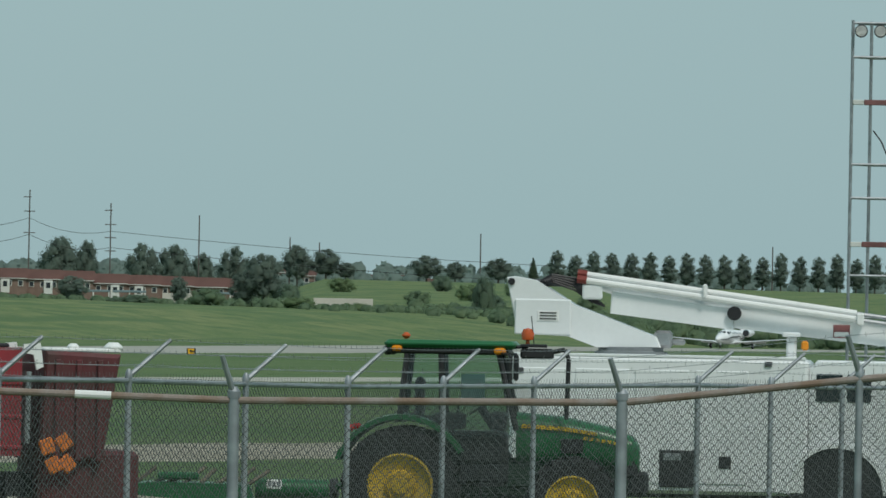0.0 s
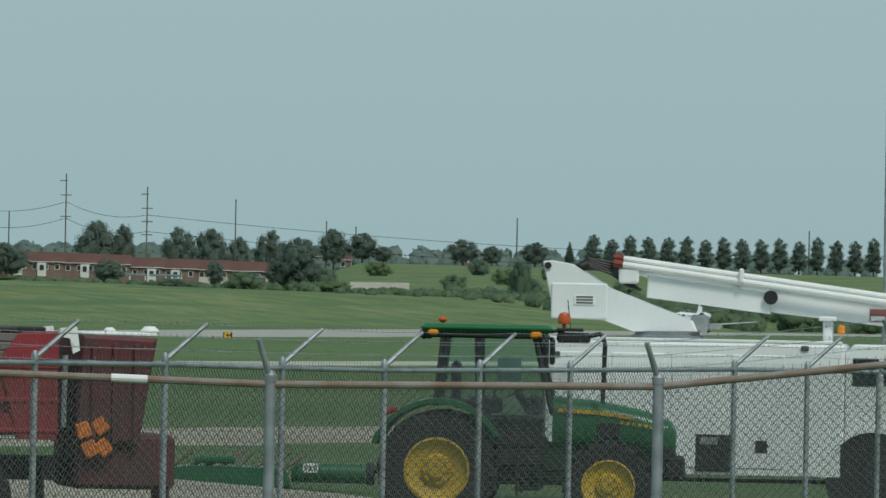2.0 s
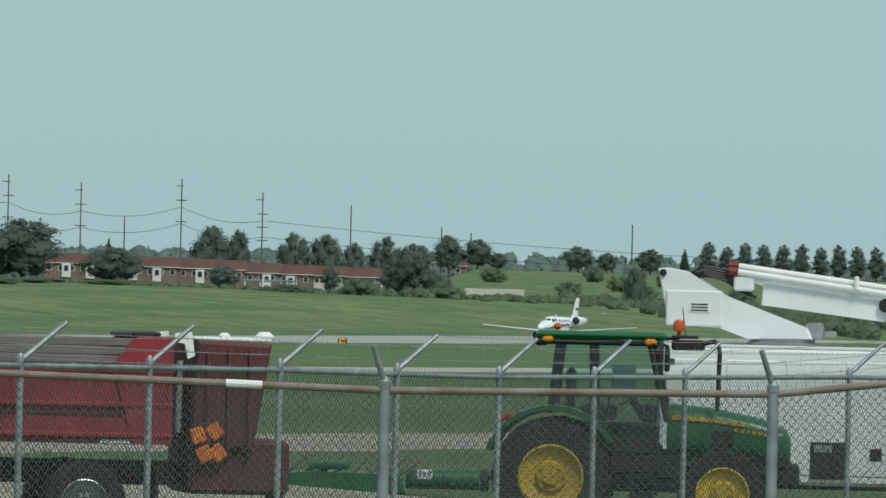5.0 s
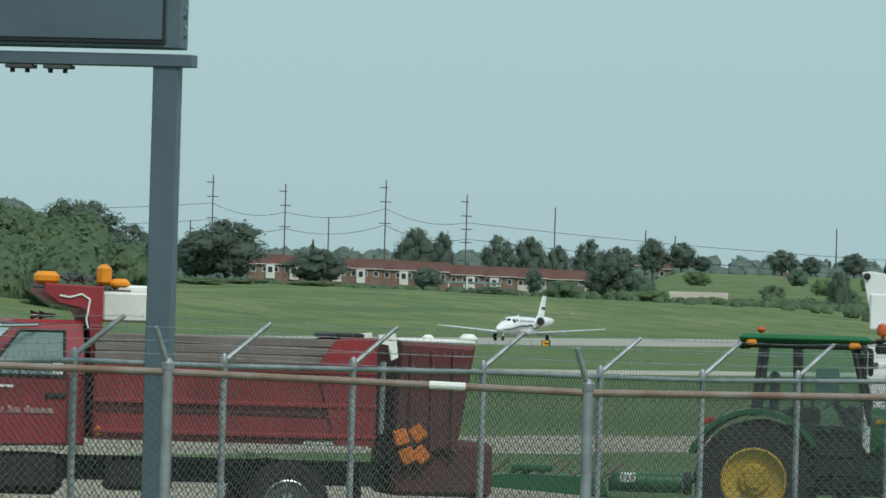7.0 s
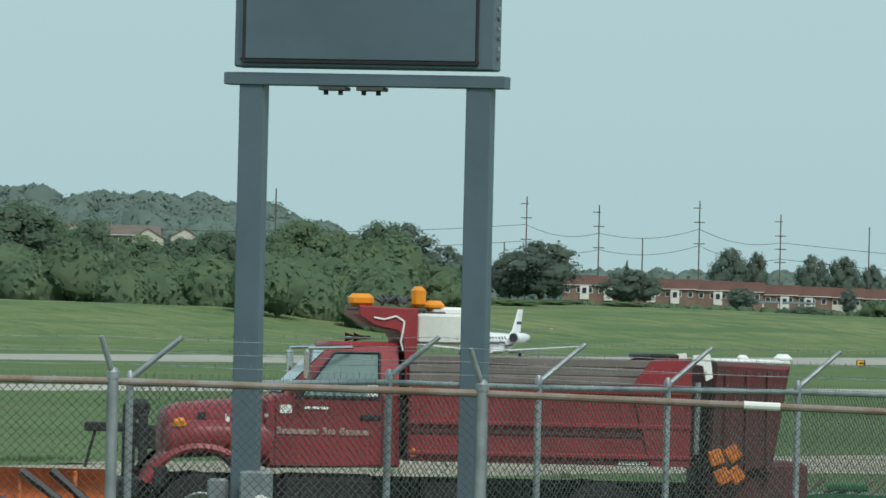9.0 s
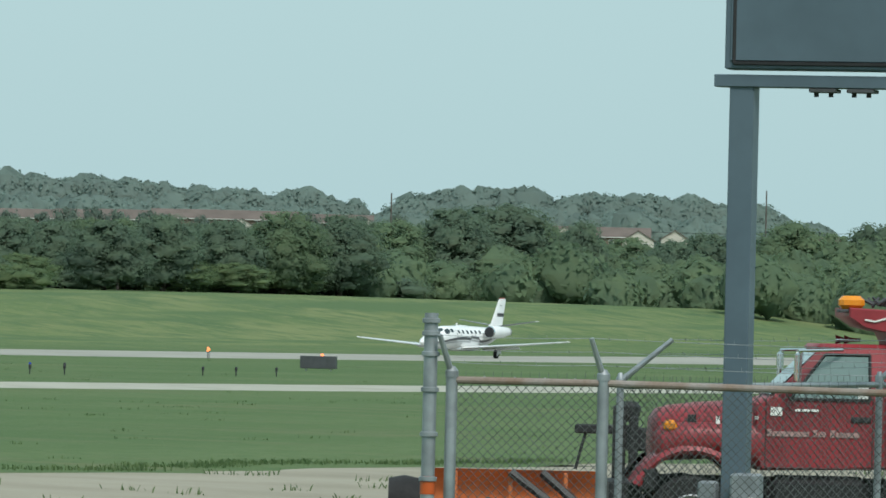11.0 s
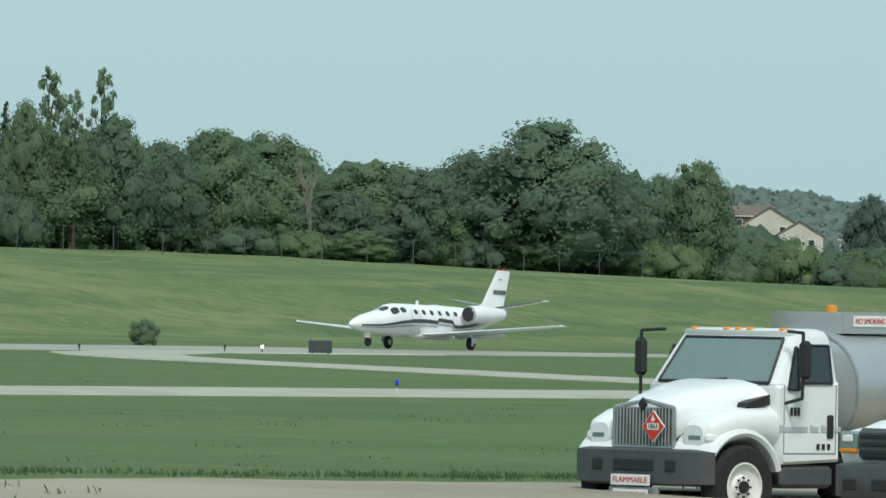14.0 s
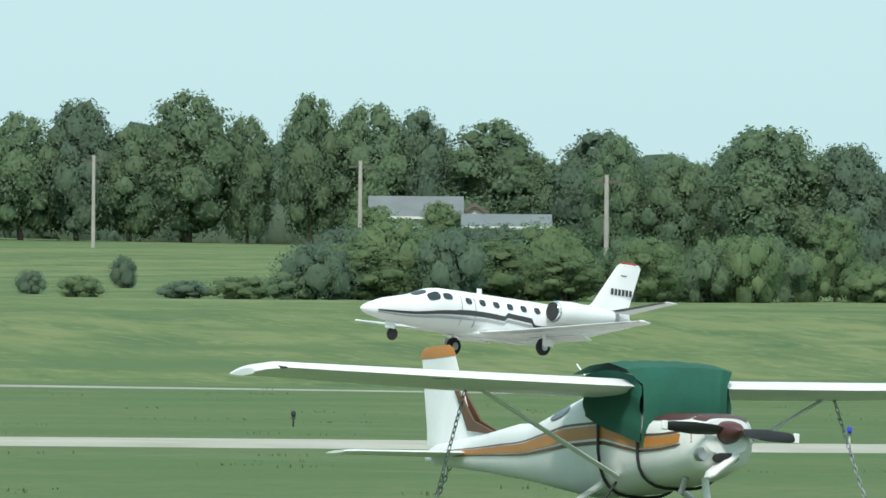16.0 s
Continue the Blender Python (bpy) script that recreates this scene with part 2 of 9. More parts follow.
def wheel(parent, name, c, r, w, rim_r, rim_mat, side=-1, hub=None, lugs=0, tyre_mat=None):
    """A wheel whose axle runs along y; its outer face looks to side."""
    x, y, z = c
    t = Geo()
    t.lathe([(rim_r, -w / 2), (r * 0.93, -w / 2), (r, -w * 0.32), (r, w * 0.32), (r * 0.93, w / 2), (rim_r, w / 2), (rim_r * 0.97, 0), (rim_r, -w / 2)], (0, 0, 0), "y", 32, False)
    if lugs:
        for i in range(lugs):
            a = 2 * math.pi * i / lugs
            for s in (-1, 1):
                mm = pose(0, 0, 0, 0, math.degrees(a) + (180 / lugs if s > 0 else 0), 0) @ pose(0, s * w * 0.26, r * 1.0, 0, 0, s * 42)
                t.box((0, 0, 0), (0.055, w * 0.62, 0.07))
                t.v[-8:] = [tuple(mm @ Vector(p)) for p in t.v[-8:]]
    ob = part(name, t, tyre_mat or RUBBER, parent, at=pose(x, y, z))
    d = Geo()
    o = side * w / 2
    d.lathe([(rim_r, o * 0.96), (rim_r * 0.93, o * 1.0), (rim_r * 0.88, o * 0.72), (rim_r * 0.5, o * 0.45), (rim_r * 0.42, o * 0.75), (rim_r * 0.16, o * 0.8), (0.001, o * 0.8)], (0, 0, 0), "y", 28, False)
    part("rim", d, rim_mat, ob)
    if hub:
        h = Geo()
        h.lathe([(rim_r * 0.26, o * 0.7), (rim_r * 0.24, o * 1.0), (0.001, o * 1.02)], (0, 0, 0), "y", 16)
        for i in range(8):
            a = 2 * math.pi * i / 8
            p = (rim_r * 0.38 * math.cos(a), 0, rim_r * 0.38 * math.sin(a))
            h.tube((p[0], o * 0.6, p[2]), (p[0], o * 0.92, p[2]), rim_r * 0.05, n=6)
        part("hub", h, hub, ob)
    return ob


# ---- the lie of the land ----
def curve(table):
    xs, ys = [p[0] for p in table], [p[1] for p in table]
    return lambda x: float(np.interp(x, xs, ys))


NEAR = curve([(0, 0.0), (40, 0.0), (46, 0.0), (49, 0.2), (51, 0.2), (54, 0.05), (60, -0.35), (66, -0.5), (70, -0.55), (74, -0.95), (80, -1.0), (120, -0.6), (180, 0.0)])
EDGE_OF_APRON = curve([(0, 0.0), (70, 0.0), (76, 0.2), (85, 0.2), (110, -0.15), (200, -0.3), (400, -0.3)])
TAXI = curve([(0, 0.55), (90, 0.55), (118, 0.32), (150, 0.1), (171, 0.04), (235, -0.13), (255, -0.16), (420, -0.2)])
RUNWAY = curve([(0, 0.95), (170, 0.95), (182, 0.88), (219, 0.55), (245, 0.30), (276, 0.10), (310, 0.02), (350, -0.03), (430, -0.38), (560, -0.38), (660, 0.0), (720, 0.16), (780, 0.45), (860, 0.8), (1200, 0.9)])
BANK = curve([(0, 4.8), (273, 4.8), (321, 5.0), (370, 5.3), (400, 5.7), (458, 5.7), (518, 4.6), (560, 3.6), (600, 3.2), (640, 4.0), (700, 4.3), (750, 3.9), (810, 3.5), (886, 4.7), (950, 5.5), (1015, 5.2), (1100, 5.0), (1284, 4.0), (3000, 4.0)])


def ground(x, y):
    """The height of the land."""
    b = abs(math.degrees(math.atan2(x, y))) if (x or y) else 0.0
    d = math.hypot(x, y)
    if y < 52:
        h = NEAR(b) * min(1.0, d / 40.0)
        if x > 130:
            k = min(1.0, (x - 130) / 80.0)
            h = h * (1 - k) + k * EDGE_OF_APRON(x)
        if y > 40 and x > 0:
            k = (y - 40) / 12.0
            h = h * (1 - k) + k * (NEAR(b) * 0.5 + EDGE_OF_APRON(x) * 0.5)
        return h
    lines = [(52, NEAR(b) * 0.5 + EDGE_OF_APRON(x) * 0.5), (64, EDGE_OF_APRON(x) * 0.7 + NEAR(b) * 0.3 if d < 130 else EDGE_OF_APRON(x)), (115, TAXI(x)), (200, RUNWAY(x)), (258, RUNWAY(x)), (275, RUNWAY(x) * 0.6 + 0.55), (300, 3.2 + 0.2 * BANK(x)), (322, BANK(x))]
    if y >= 322:
        de = 322 / max(0.08, math.cos(radians(min(b, 86))))
        knoll = min(1.0, max(0.0, (46.5 - b) / 3.5)) if x > 0 else 0.0
        rise = min(1.0, max(0.0, (b - 72.75) / 0.5)) * min(8.5, max(0.0, d - 1400) * 0.0085)
        return BANK(x) + max(0.0, d - de) * 0.0038 + rise + knoll * min(5.0, max(0.0, d - 470) * 0.02)
    for (ya, za), (yb, zb) in zip(lines[:-1], lines[1:]):
        if ya <= y <= yb:
            k = (y - ya) / (yb - ya)
            return za + (zb - za) * k


def polar(b, d):
    """Where bearing b (degrees clockwise from y) and distance d lie."""
    return d * math.sin(radians(b)), d * math.cos(radians(b))


def height_at(b, d, up):
    """The height of a line of sight that climbs up degrees."""
    return EYE + d * math.tan(radians(up))

# ---- ground and pavements ----

def grass_material():
    m = bpy.data.materials.new("mown_grass")
    m.use_nodes = True
    nt = m.node_tree
    p = nt.nodes["Principled BSDF"]
    p.inputs["Roughness"].default_value = 0.95
    p.inputs["Specular IOR Level"].default_value = 0.1
    geo = nt.nodes.new("ShaderNodeNewGeometry")
    sep = nt.nodes.new("ShaderNodeSeparateXYZ")
    nt.links.new(geo.outputs["Position"], sep.inputs[0])

    def noise_at(sx, sy, scale, detail=5):
        mp = nt.nodes.new("ShaderNodeMapping")
        mp.inputs["Scale"].default_value = (sx, sy, 0.3)
        n = nt.nodes.new("ShaderNodeTexNoise")
        n.inputs["Scale"].default_value, n.inputs["Detail"].default_value = scale, detail
        nt.links.new(geo.outputs["Position"], mp.inputs[0])
        nt.links.new(mp.outputs[0], n.inputs["Vector"])
        return n.outputs["Fac"]

    def mix(fac, a, b, lo=0.4, hi=0.62):
        r = nt.nodes.new("ShaderNodeMapRange")
        r.inputs[1].default_value, r.inputs[2].default_value = lo, hi
        nt.links.new(fac, r.inputs[0])
        x = nt.nodes.new("ShaderNodeMixRGB")
        nt.links.new(r.outputs[0], x.inputs["Fac"])
        for s, c in (("Color1", a), ("Color2", b)):
            if isinstance(c, tuple):
                x.inputs[s].default_value = (*c, 1)
            else:
                nt.links.new(c, x.inputs[s])
        return x.outputs[0]

    mown = mix(noise_at(0.35, 1, 0.09), (0.090, 0.146, 0.062), (0.122, 0.172, 0.078))
    mown = mix(noise_at(1, 0.35, 0.3, 8), mown, (0.142, 0.165, 0.085), 0.50, 0.68)
    mown = mix(noise_at(1, 1, 1.7, 8), mown, (0.078, 0.138, 0.056), 0.45, 0.75)
    mown = mix(noise_at(1, 1, 9.0, 6), mown, (0.15, 0.205, 0.095), 0.55, 0.8)
    rough = mix(noise_at(0.6, 1, 0.06), (0.130, 0.182, 0.076), (0.185, 0.218, 0.100))
    rough = mix(noise_at(0.7, 0.8, 0.22, 8), rough, (0.088, 0.145, 0.064), 0.46, 0.70)
    rough = mix(noise_at(1, 1, 1.3, 8), rough, (0.20, 0.225, 0.11), 0.55, 0.75)
    rough = mix(noise_at(0.5, 1, 0.12, 5), rough, (0.080, 0.135, 0.064), 0.55, 0.66)
    rough = mix(noise_at(1, 0.8, 0.55, 8), rough, (0.095, 0.150, 0.066), 0.50, 0.66)
    rough = mix(noise_at(1, 0.8, 1.1, 8), rough, (0.185, 0.212, 0.098), 0.52, 0.70)
    rough = mix(noise_at(0.12, 1, 0.16, 4), rough, (0.098, 0.152, 0.070), 0.52, 0.62)
    # long grass and weeds on the bank behind the runway
    add = nt.nodes.new("ShaderNodeMath")
    add.operation = "MULTIPLY_ADD"
    add.inputs[1].default_value, add.inputs[2].default_value = 24.0, -12.0
    nt.links.new(noise_at(0.4, 1, 0.15), add.inputs[0])
    sm = nt.nodes.new("ShaderNodeMath")
    sm.operation = "ADD"
    nt.links.new(sep.outputs["Y"], sm.inputs[0])
    nt.links.new(add.outputs[0], sm.inputs[1])
    col = mix(sm.outputs[0], mown, rough, 256, 272)
    nt.links.new(col, p.inputs["Base Color"])
    b = nt.nodes.new("ShaderNodeBump")
    b.inputs["Strength"].default_value, b.inputs["Distance"].default_value = 0.7, 0.12
    nt.links.new(noise_at(1, 1, 7.0, 8), b.inputs["Height"])
    nt.links.new(b.outputs[0], p.inputs["Normal"])
    return m


def paving(name, a, b, scale=0.35, stain=(0.12, 0.12, 0.115)):
    return mat(name, a, 0.9, 0, 0.12, scale, 6.0, 0.25, 0.2, tint=b)


GRASS = grass_material()
CONCRETE = paving("worn_concrete", (0.42, 0.41, 0.35), (0.33, 0.32, 0.27))
ASPHALT = paving("pale_old_asphalt", (0.36, 0.35, 0.31), (0.29, 0.285, 0.255), 0.15)
DUSTY = paving("dusty_apron", (0.34, 0.31, 0.245), (0.26, 0.235, 0.18), 0.22)
GRAVEL = paving("gravelly_dirt", (0.33, 0.30, 0.24), (0.26, 0.235, 0.18), 0.3)


def make_ground():
    bs = sorted(set([-180 + 10 * i for i in range(37)] + [34 + 0.3 * i for i in range(162)]))
    ds = [0.0]
    d = 4.0
    while d < 4600:
        ds.append(d)
        d *= 1.022 if 45 < d < 1500 else 1.12
    ds.append(4700)
    vs, fs = [(0, 0, ground(0, 0.01))], []
    nb = len(bs) - 1
    for d in ds[1:]:
        for b in bs[:-1]:
            x, y = polar(b, d)
            vs.append((x, y, ground(x, y)))
    for j in range(nb):
        fs.append((0, 1 + (j + 1) % nb, 1 + j))
    for i in range(len(ds) - 2):
        for j in range(nb):
            k = (j + 1) % nb
            fs.append((1 + i * nb + j, 1 + i * nb + k, 1 + (i + 1) * nb + k, 1 + (i + 1) * nb + j))
    g = Geo()
    g.v, g.f = vs, fs
    return solid("ground", g, GRASS, "green airfield grass, mown near and long on the bank", "grass", kind="structure", smooth=180)


def strip(name, label, material, edge_a, edge_b, xs, lift, across=6, category="pavement"):
    """A paved strip between two edges, y as a function of x, laid on the land."""
    g = Geo()
    rows = []
    for x in xs:
        ya, yb = edge_a(x), edge_b(x)
        rows.append([(x, ya + (yb - ya) * k / across, ground(x, ya + (yb - ya) * k / across) + (lift if 0 < k < across else lift - 0.10)) for k in range(across + 1)])
    g.loft(rows, cap=False, close=False)
    return solid(name, g, material, label, category, kind="structure", smooth=180)


def wobble(c, amp, seed, scale=0.15):
    return lambda x: c + amp * noise.noise((x * scale, seed, 0.3)) + amp * 0.5 * noise.noise((x * scale * 4, seed, 7.3))


def steps(a, b, n):
    return [a + (b - a) * (i / n) for i in range(n + 1)]


make_ground()
strip("runway", "long pale asphalt runway with a worn grass edge", ASPHALT, wobble(214, 0.5, 1), wobble(247, 0.5, 2), steps(-200, 1500, 420), 0.07, 10, "runway")
strip("taxiway", "narrow pale concrete taxiway between mown grass", CONCRETE, wobble(110.5, 0.4, 3), wobble(119.5, 0.4, 4), steps(-100, 620, 300), 0.06, 6, "taxiway")
strip("apron", "dusty tan apron of cracked concrete and gravel", DUSTY, lambda x: 38 if x > 20 else 30, wobble(57.5, 1.2, 5), steps(10, 132, 120), 0.05, 10, "apron")
strip("dirt_road", "pale gravelly track through the grass", GRAVEL, wobble(50.5, 0.7, 6), wobble(57.0, 0.8, 7), steps(131.5, 420, 150), 0.05, 6, "track")

def turn_off():
    """A narrow paved link that curves from the runway to the taxiway."""
    line = [(318, 217), (296, 211), (274, 198), (256, 184), (240, 169), (219, 143), (202, 118)]
    g, rows = Geo(), []
    for k in range(61):
        q = k / 60 * (len(line) - 1)
        i = min(int(q), len(line) - 2)
        a, b = Vector(line[i]), Vector(line[i + 1])
        p, d = a.lerp(b, q - i), (b - a).normalized()
        side = Vector((-d.y, d.x)) * (2.6 + 3.0 * max(0.0, 1 - q))
        rows.append([(p.x + side.x * t, p.y + side.y * t, ground(p.x + side.x * t, p.y + side.y * t) + (0.05 if abs(t) < 1 else -0.04)) for t in (-1, -0.95, -0.4, 0.4, 0.95, 1)])
    g.loft(rows, cap=False, close=False)
    solid("runway_turn_off", g, CONCRETE, "narrow pale paved link between runway and taxiway", "taxiway", kind="structure", smooth=180)


turn_off()

# ---- trees ----
LEAF_DARK = leaf_mat("dark_tree_leaves", (0.124, 0.186, 0.134), (0.164, 0.236, 0.15), 0.35)
LEAF_MID = leaf_mat("green_tree_leaves", (0.138, 0.21, 0.128), (0.192, 0.272, 0.15), 0.35)
LEAF_LIGHT = leaf_mat("light_green_leaves", (0.14, 0.216, 0.108), (0.196, 0.274, 0.13), 0.6)
LEAF_JUNIPER = leaf_mat("juniper_needles", (0.08, 0.126, 0.08), (0.106, 0.156, 0.092), 0.8)
# Distance haze is mixed into these two leaf colours: paler, greyer, bluer greens.
LEAF_HAZY = leaf_mat("haze_tinted_tree_leaves", (0.130, 0.180, 0.146), (0.160, 0.215, 0.170), 0.3)
LEAF_FAR_HAZE = leaf_mat("far_wood_leaves", (0.215, 0.292, 0.262), (0.235, 0.316, 0.278), 0.2)
BARK = mat("grey_brown_bark", (0.11, 0.09, 0.07), 0.9, 0, 0.2, 3, 20, 0.4)
DEADWOOD = mat("dead_grey_wood", (0.26, 0.24, 0.22), 0.9, 0, 0.15, 3, 20)


class Leafage:
    """Vertices, triangles and soft normals of a crown."""

    def __init__(self):
        self.v, self.f, self.n, self.count = [], [], [], 0

    def add(self, verts, faces, normals):
        self.v.append(np.asarray(verts, float))
        self.f.append(np.asarray(faces, int) + self.count)
        self.n.append(np.asarray(normals, float))
        self.count += len(verts)


def unit(a):
    return a / (np.linalg.norm(a, axis=-1, keepdims=True) + 1e-9)


def crown_geo(rng, lumps, cards, size, core=0.66, loose=0.42, cull=True):
    """Small leaf sprays on many lumps, each with a leafy heart; lumps: (x, y, z, rx, rz)."""
    g = Leafage()
    L = np.array(lumps, float)
    up = np.array([0, 0, 0.45])
    mid = np.array([L[:, 0].mean(), L[:, 1].mean(), L[:, 2].mean() * 0.7])
    whole = 0.6 if cull else 0.0
    nr, ns = 5, 8
    quads = []
    for r in range(nr - 1):
        for i in range(ns):
            k = (i + 1) % ns
            a, b, c, d = r * ns + i, r * ns + k, (r + 1) * ns + k, (r + 1) * ns + i
            quads += [(a, c, b), (a, d, c)]
    quads += [(0, i, i + 1) for i in range(1, ns - 1)]
    th = np.array([math.pi * (i + 0.4) / (nr - 0.2) for i in range(nr)])
    ph = np.array([2 * math.pi * k / ns for k in range(ns)])
    ball = np.stack([np.outer(np.sin(th), np.cos(ph)), np.outer(np.sin(th), np.sin(ph)), np.outer(np.cos(th), np.ones(ns))], -1).reshape(-1, 3)
    for x, y, z, rx, rz in L:
        jit = core * (0.70 + 0.5 * rng.random((nr * ns, 1)))
        at = np.array([x, y, z]) + ball * jit * np.array([rx, rx, rz])
        g.add(at, quads, unit(ball * 0.8 + whole * unit(at - mid) + up))
    wts = L[:, 3] * L[:, 4]
    share = (wts / wts.sum() * cards * (1.6 if cull else 1.0)).astype(int) + 3
    own = np.repeat(np.arange(len(L)), share)
    n = len(own)
    u = unit(rng.normal(size=(n, 3)))
    rr = 0.80 + loose * rng.random((n, 1)) ** 1.4
    rad = L[own][:, [3, 3, 4]]
    c = L[own][:, :3] + u * rad * rr
    keep = (u[:, 2] > -0.45) | (rng.random(n) < 0.35)
    if cull:
        for x, y, z, rx, rz in L:
            q = ((c[:, 0] - x) / rx) ** 2 + ((c[:, 1] - y) / rx) ** 2 + ((c[:, 2] - z) / rz) ** 2
            keep &= q > 0.42
    u, c = u[keep], c[keep]
    n = len(c)
    nrm = unit(u + rng.normal(size=(n, 3)) * 0.42 + np.array([0, 0, 0.3]))
    t1 = unit(np.cross(nrm, rng.normal(size=(n, 3))))
    t2 = np.cross(nrm, t1)
    s = size * (0.55 + 0.9 * rng.random((n, 1)))
    w = s * (0.5 + 0.35 * rng.random((n, 1)))
    tri = np.stack([c - t1 * s * 0.8 - t2 * w, c + t1 * s, c - t1 * s * 0.5 + t2 * w], 1).reshape(-1, 3)
    soft = unit(u * 0.55 + nrm * 0.4 + whole * unit(c - mid) + up)
    g.add(tri, np.arange(3 * n).reshape(-1, 3), np.repeat(soft, 3, 0))
    return g


def leaf_mesh(g, name, material):
    me = bpy.data.meshes.new(name)
    v, f, nn = np.concatenate(g.v), np.concatenate(g.f), np.concatenate(g.n)
    me.from_pydata(v.tolist(), [], f.tolist())
    me.materials.append(material)
    me.shade_smooth()
    me.normals_split_custom_set_from_vertices(nn.tolist())
    return me


def quick_mesh(g, name, material):
    me = bpy.data.meshes.new(name)
    me.from_pydata(g.v, [], g.f)
    me.materials.append(material)
    return me


def trunk_geo(rng, h, r, limbs, top=0.75):
    g = Geo()
    p, pts = Vector((0, 0, -0.4)), []
    for i in range(6):
        pts.append(p.copy())
        p = p + Vector((rng.normal() * 0.02 * h, rng.normal() * 0.02 * h, h * top / 5))
    for i in range(5):
        g.tube(pts[i], pts[i + 1], r * (1 - 0.17 * i), r * (0.83 - 0.17 * i), 8)
    for l in limbs:
        k = 0.3 + 0.6 * rng.random()
        a = pts[1].lerp(pts[5], k)
        b = a.lerp(Vector(l), 0.9)
        mid = a.lerp(b, 0.5) + Vector((0, 0, 0.06 * h))
        g.tube(a, mid, r * 0.4, r * 0.25, 6)
        g.tube(mid, b, r * 0.25, r * 0.08, 6)
    return g


def build_tree(name, seed, h, width, cards, size, leaf, label, low=0.12, nl=16, cone=False, airy=1.0):
    rng = np.random.default_rng(seed)
    lumps = []
    for i in range(2 * nl):
        k = (i + 0.5) / (2 * nl)
        z = h * (low + (0.96 - low) * k)
        prof = (1 - k) ** 0.8 * 0.9 + 0.06 if cone else math.sin(math.pi * min(0.97, 0.16 + 0.80 * k)) ** 0.6
        a = i * 2.4 + rng.random()
        rad = width / 2 * prof
        rr = rad * (0.20 + 0.30 * rng.random()) + 0.035 * width
        off = max(0.0, rad - rr * 0.75) * (0.62 + 0.5 * rng.random())
        lumps.append((off * math.cos(a), off * math.sin(a), min(z, h - rr * 0.75), rr * airy, rr * (0.65 + 0.25 * rng.random()) * airy))
    lumps.append((0, 0, h * 0.35, width * 0.30 * airy, h * 0.22 * airy))
    lumps.append((0, 0, h * 0.55, width * 0.26 * airy, h * 0.28 * airy))
    t = thing(name, label, "tree" if not name.startswith("bush") else "bush")
    tr = trunk_geo(rng, h, 0.028 * h, [l[:3] for l in lumps[4:2 * nl:4]])
    part("trunk", tr, BARK, t)
    c = new("crown", leaf_mesh(crown_geo(rng, lumps, cards, size), "crown", leaf))
    c.parent = t
    return t


def build_dead_tree(seed, h):
    rng = np.random.default_rng(seed)
    t = thing("dead_tree", "bare grey dead tree among the green crowns", "tree")
    g = Geo()

    def grow(p, d, l, r, n):
        e = p + d * l
        g.tube(p, e, r, r * 0.65, 5)
        if n:
            for _ in range(3 if n > 2 else 2):
                nd = (d + Vector(rng.normal(size=3)) * 0.42 + Vector((0, 0, 0.12))).normalized()
                grow(e if rng.random() < 0.6 else p + d * l * 0.7, nd, l * 0.68, r * 0.6, n - 1)
    grow(Vector((0, 0, -0.3)), Vector((0, 0, 1)), h * 0.33, 0.022 * h, 4)
    part("trunk", g, DEADWOOD, t)
    return t


PROTO = {}
for i in range(4):
    PROTO["big%d" % i] = build_tree("broadleaf_tree", 10 + i, 10, 8.2, 9000, 0.14, (LEAF_DARK, LEAF_MID, LEAF_DARK, LEAF_MID)[i], "tall dark green broadleaf tree in the wood edge", 0.1, 18)
for i in range(2):
    PROTO["light%d" % i] = build_tree("young_tree", 20 + i, 10, 8.5, 6000, 0.14, LEAF_LIGHT, "light green young broadleaf tree before the wood", 0.08, 14)
# Far and row trees take the leaf colour with haze painted in.
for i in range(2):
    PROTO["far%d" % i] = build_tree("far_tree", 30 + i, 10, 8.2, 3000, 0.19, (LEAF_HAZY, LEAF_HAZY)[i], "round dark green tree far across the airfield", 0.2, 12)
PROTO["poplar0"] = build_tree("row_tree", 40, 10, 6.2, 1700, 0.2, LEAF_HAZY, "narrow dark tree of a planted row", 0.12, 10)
PROTO["conifer0"] = build_tree("conifer_tree", 50, 10, 5.0, 1500, 0.25, LEAF_JUNIPER, "dark pointed conifer tree", 0.06, 14, True)
PROTO["juniper0"] = build_tree("juniper_bush", 60, 10, 6.0, 1600, 0.24, LEAF_JUNIPER, "small dark juniper bush in rough grass", 0.02, 10, True)
PROTO["airy0"] = build_tree("ragged_tree", 70, 10, 4.6, 1700, 0.15, LEAF_MID, "tall thin-crowned tree with gaps between its leaves", 0.3, 13, False, 0.62)
PROTO["dead0"] = build_dead_tree(80, 10)
for i in range(3):
    PROTO["bush%d" % i] = build_tree("bush", 90 + i, 4, 7.0, 3000, 0.105, (LEAF_MID, LEAF_LIGHT, LEAF_DARK)[i], "rounded green bush at the wood edge", 0.02, 9)
BASE_H = {k: (4.0 if k.startswith("bush") else 10.0) for k in PROTO}
BASE_W = dict(big=8.2, light=8.5, far=8.2, poplar=6.2, conifer=5.0, juniper=6.0, airy=4.6, dead=6.0, bush=7.0)
used = set()
tree_rng = np.random.default_rng(5)


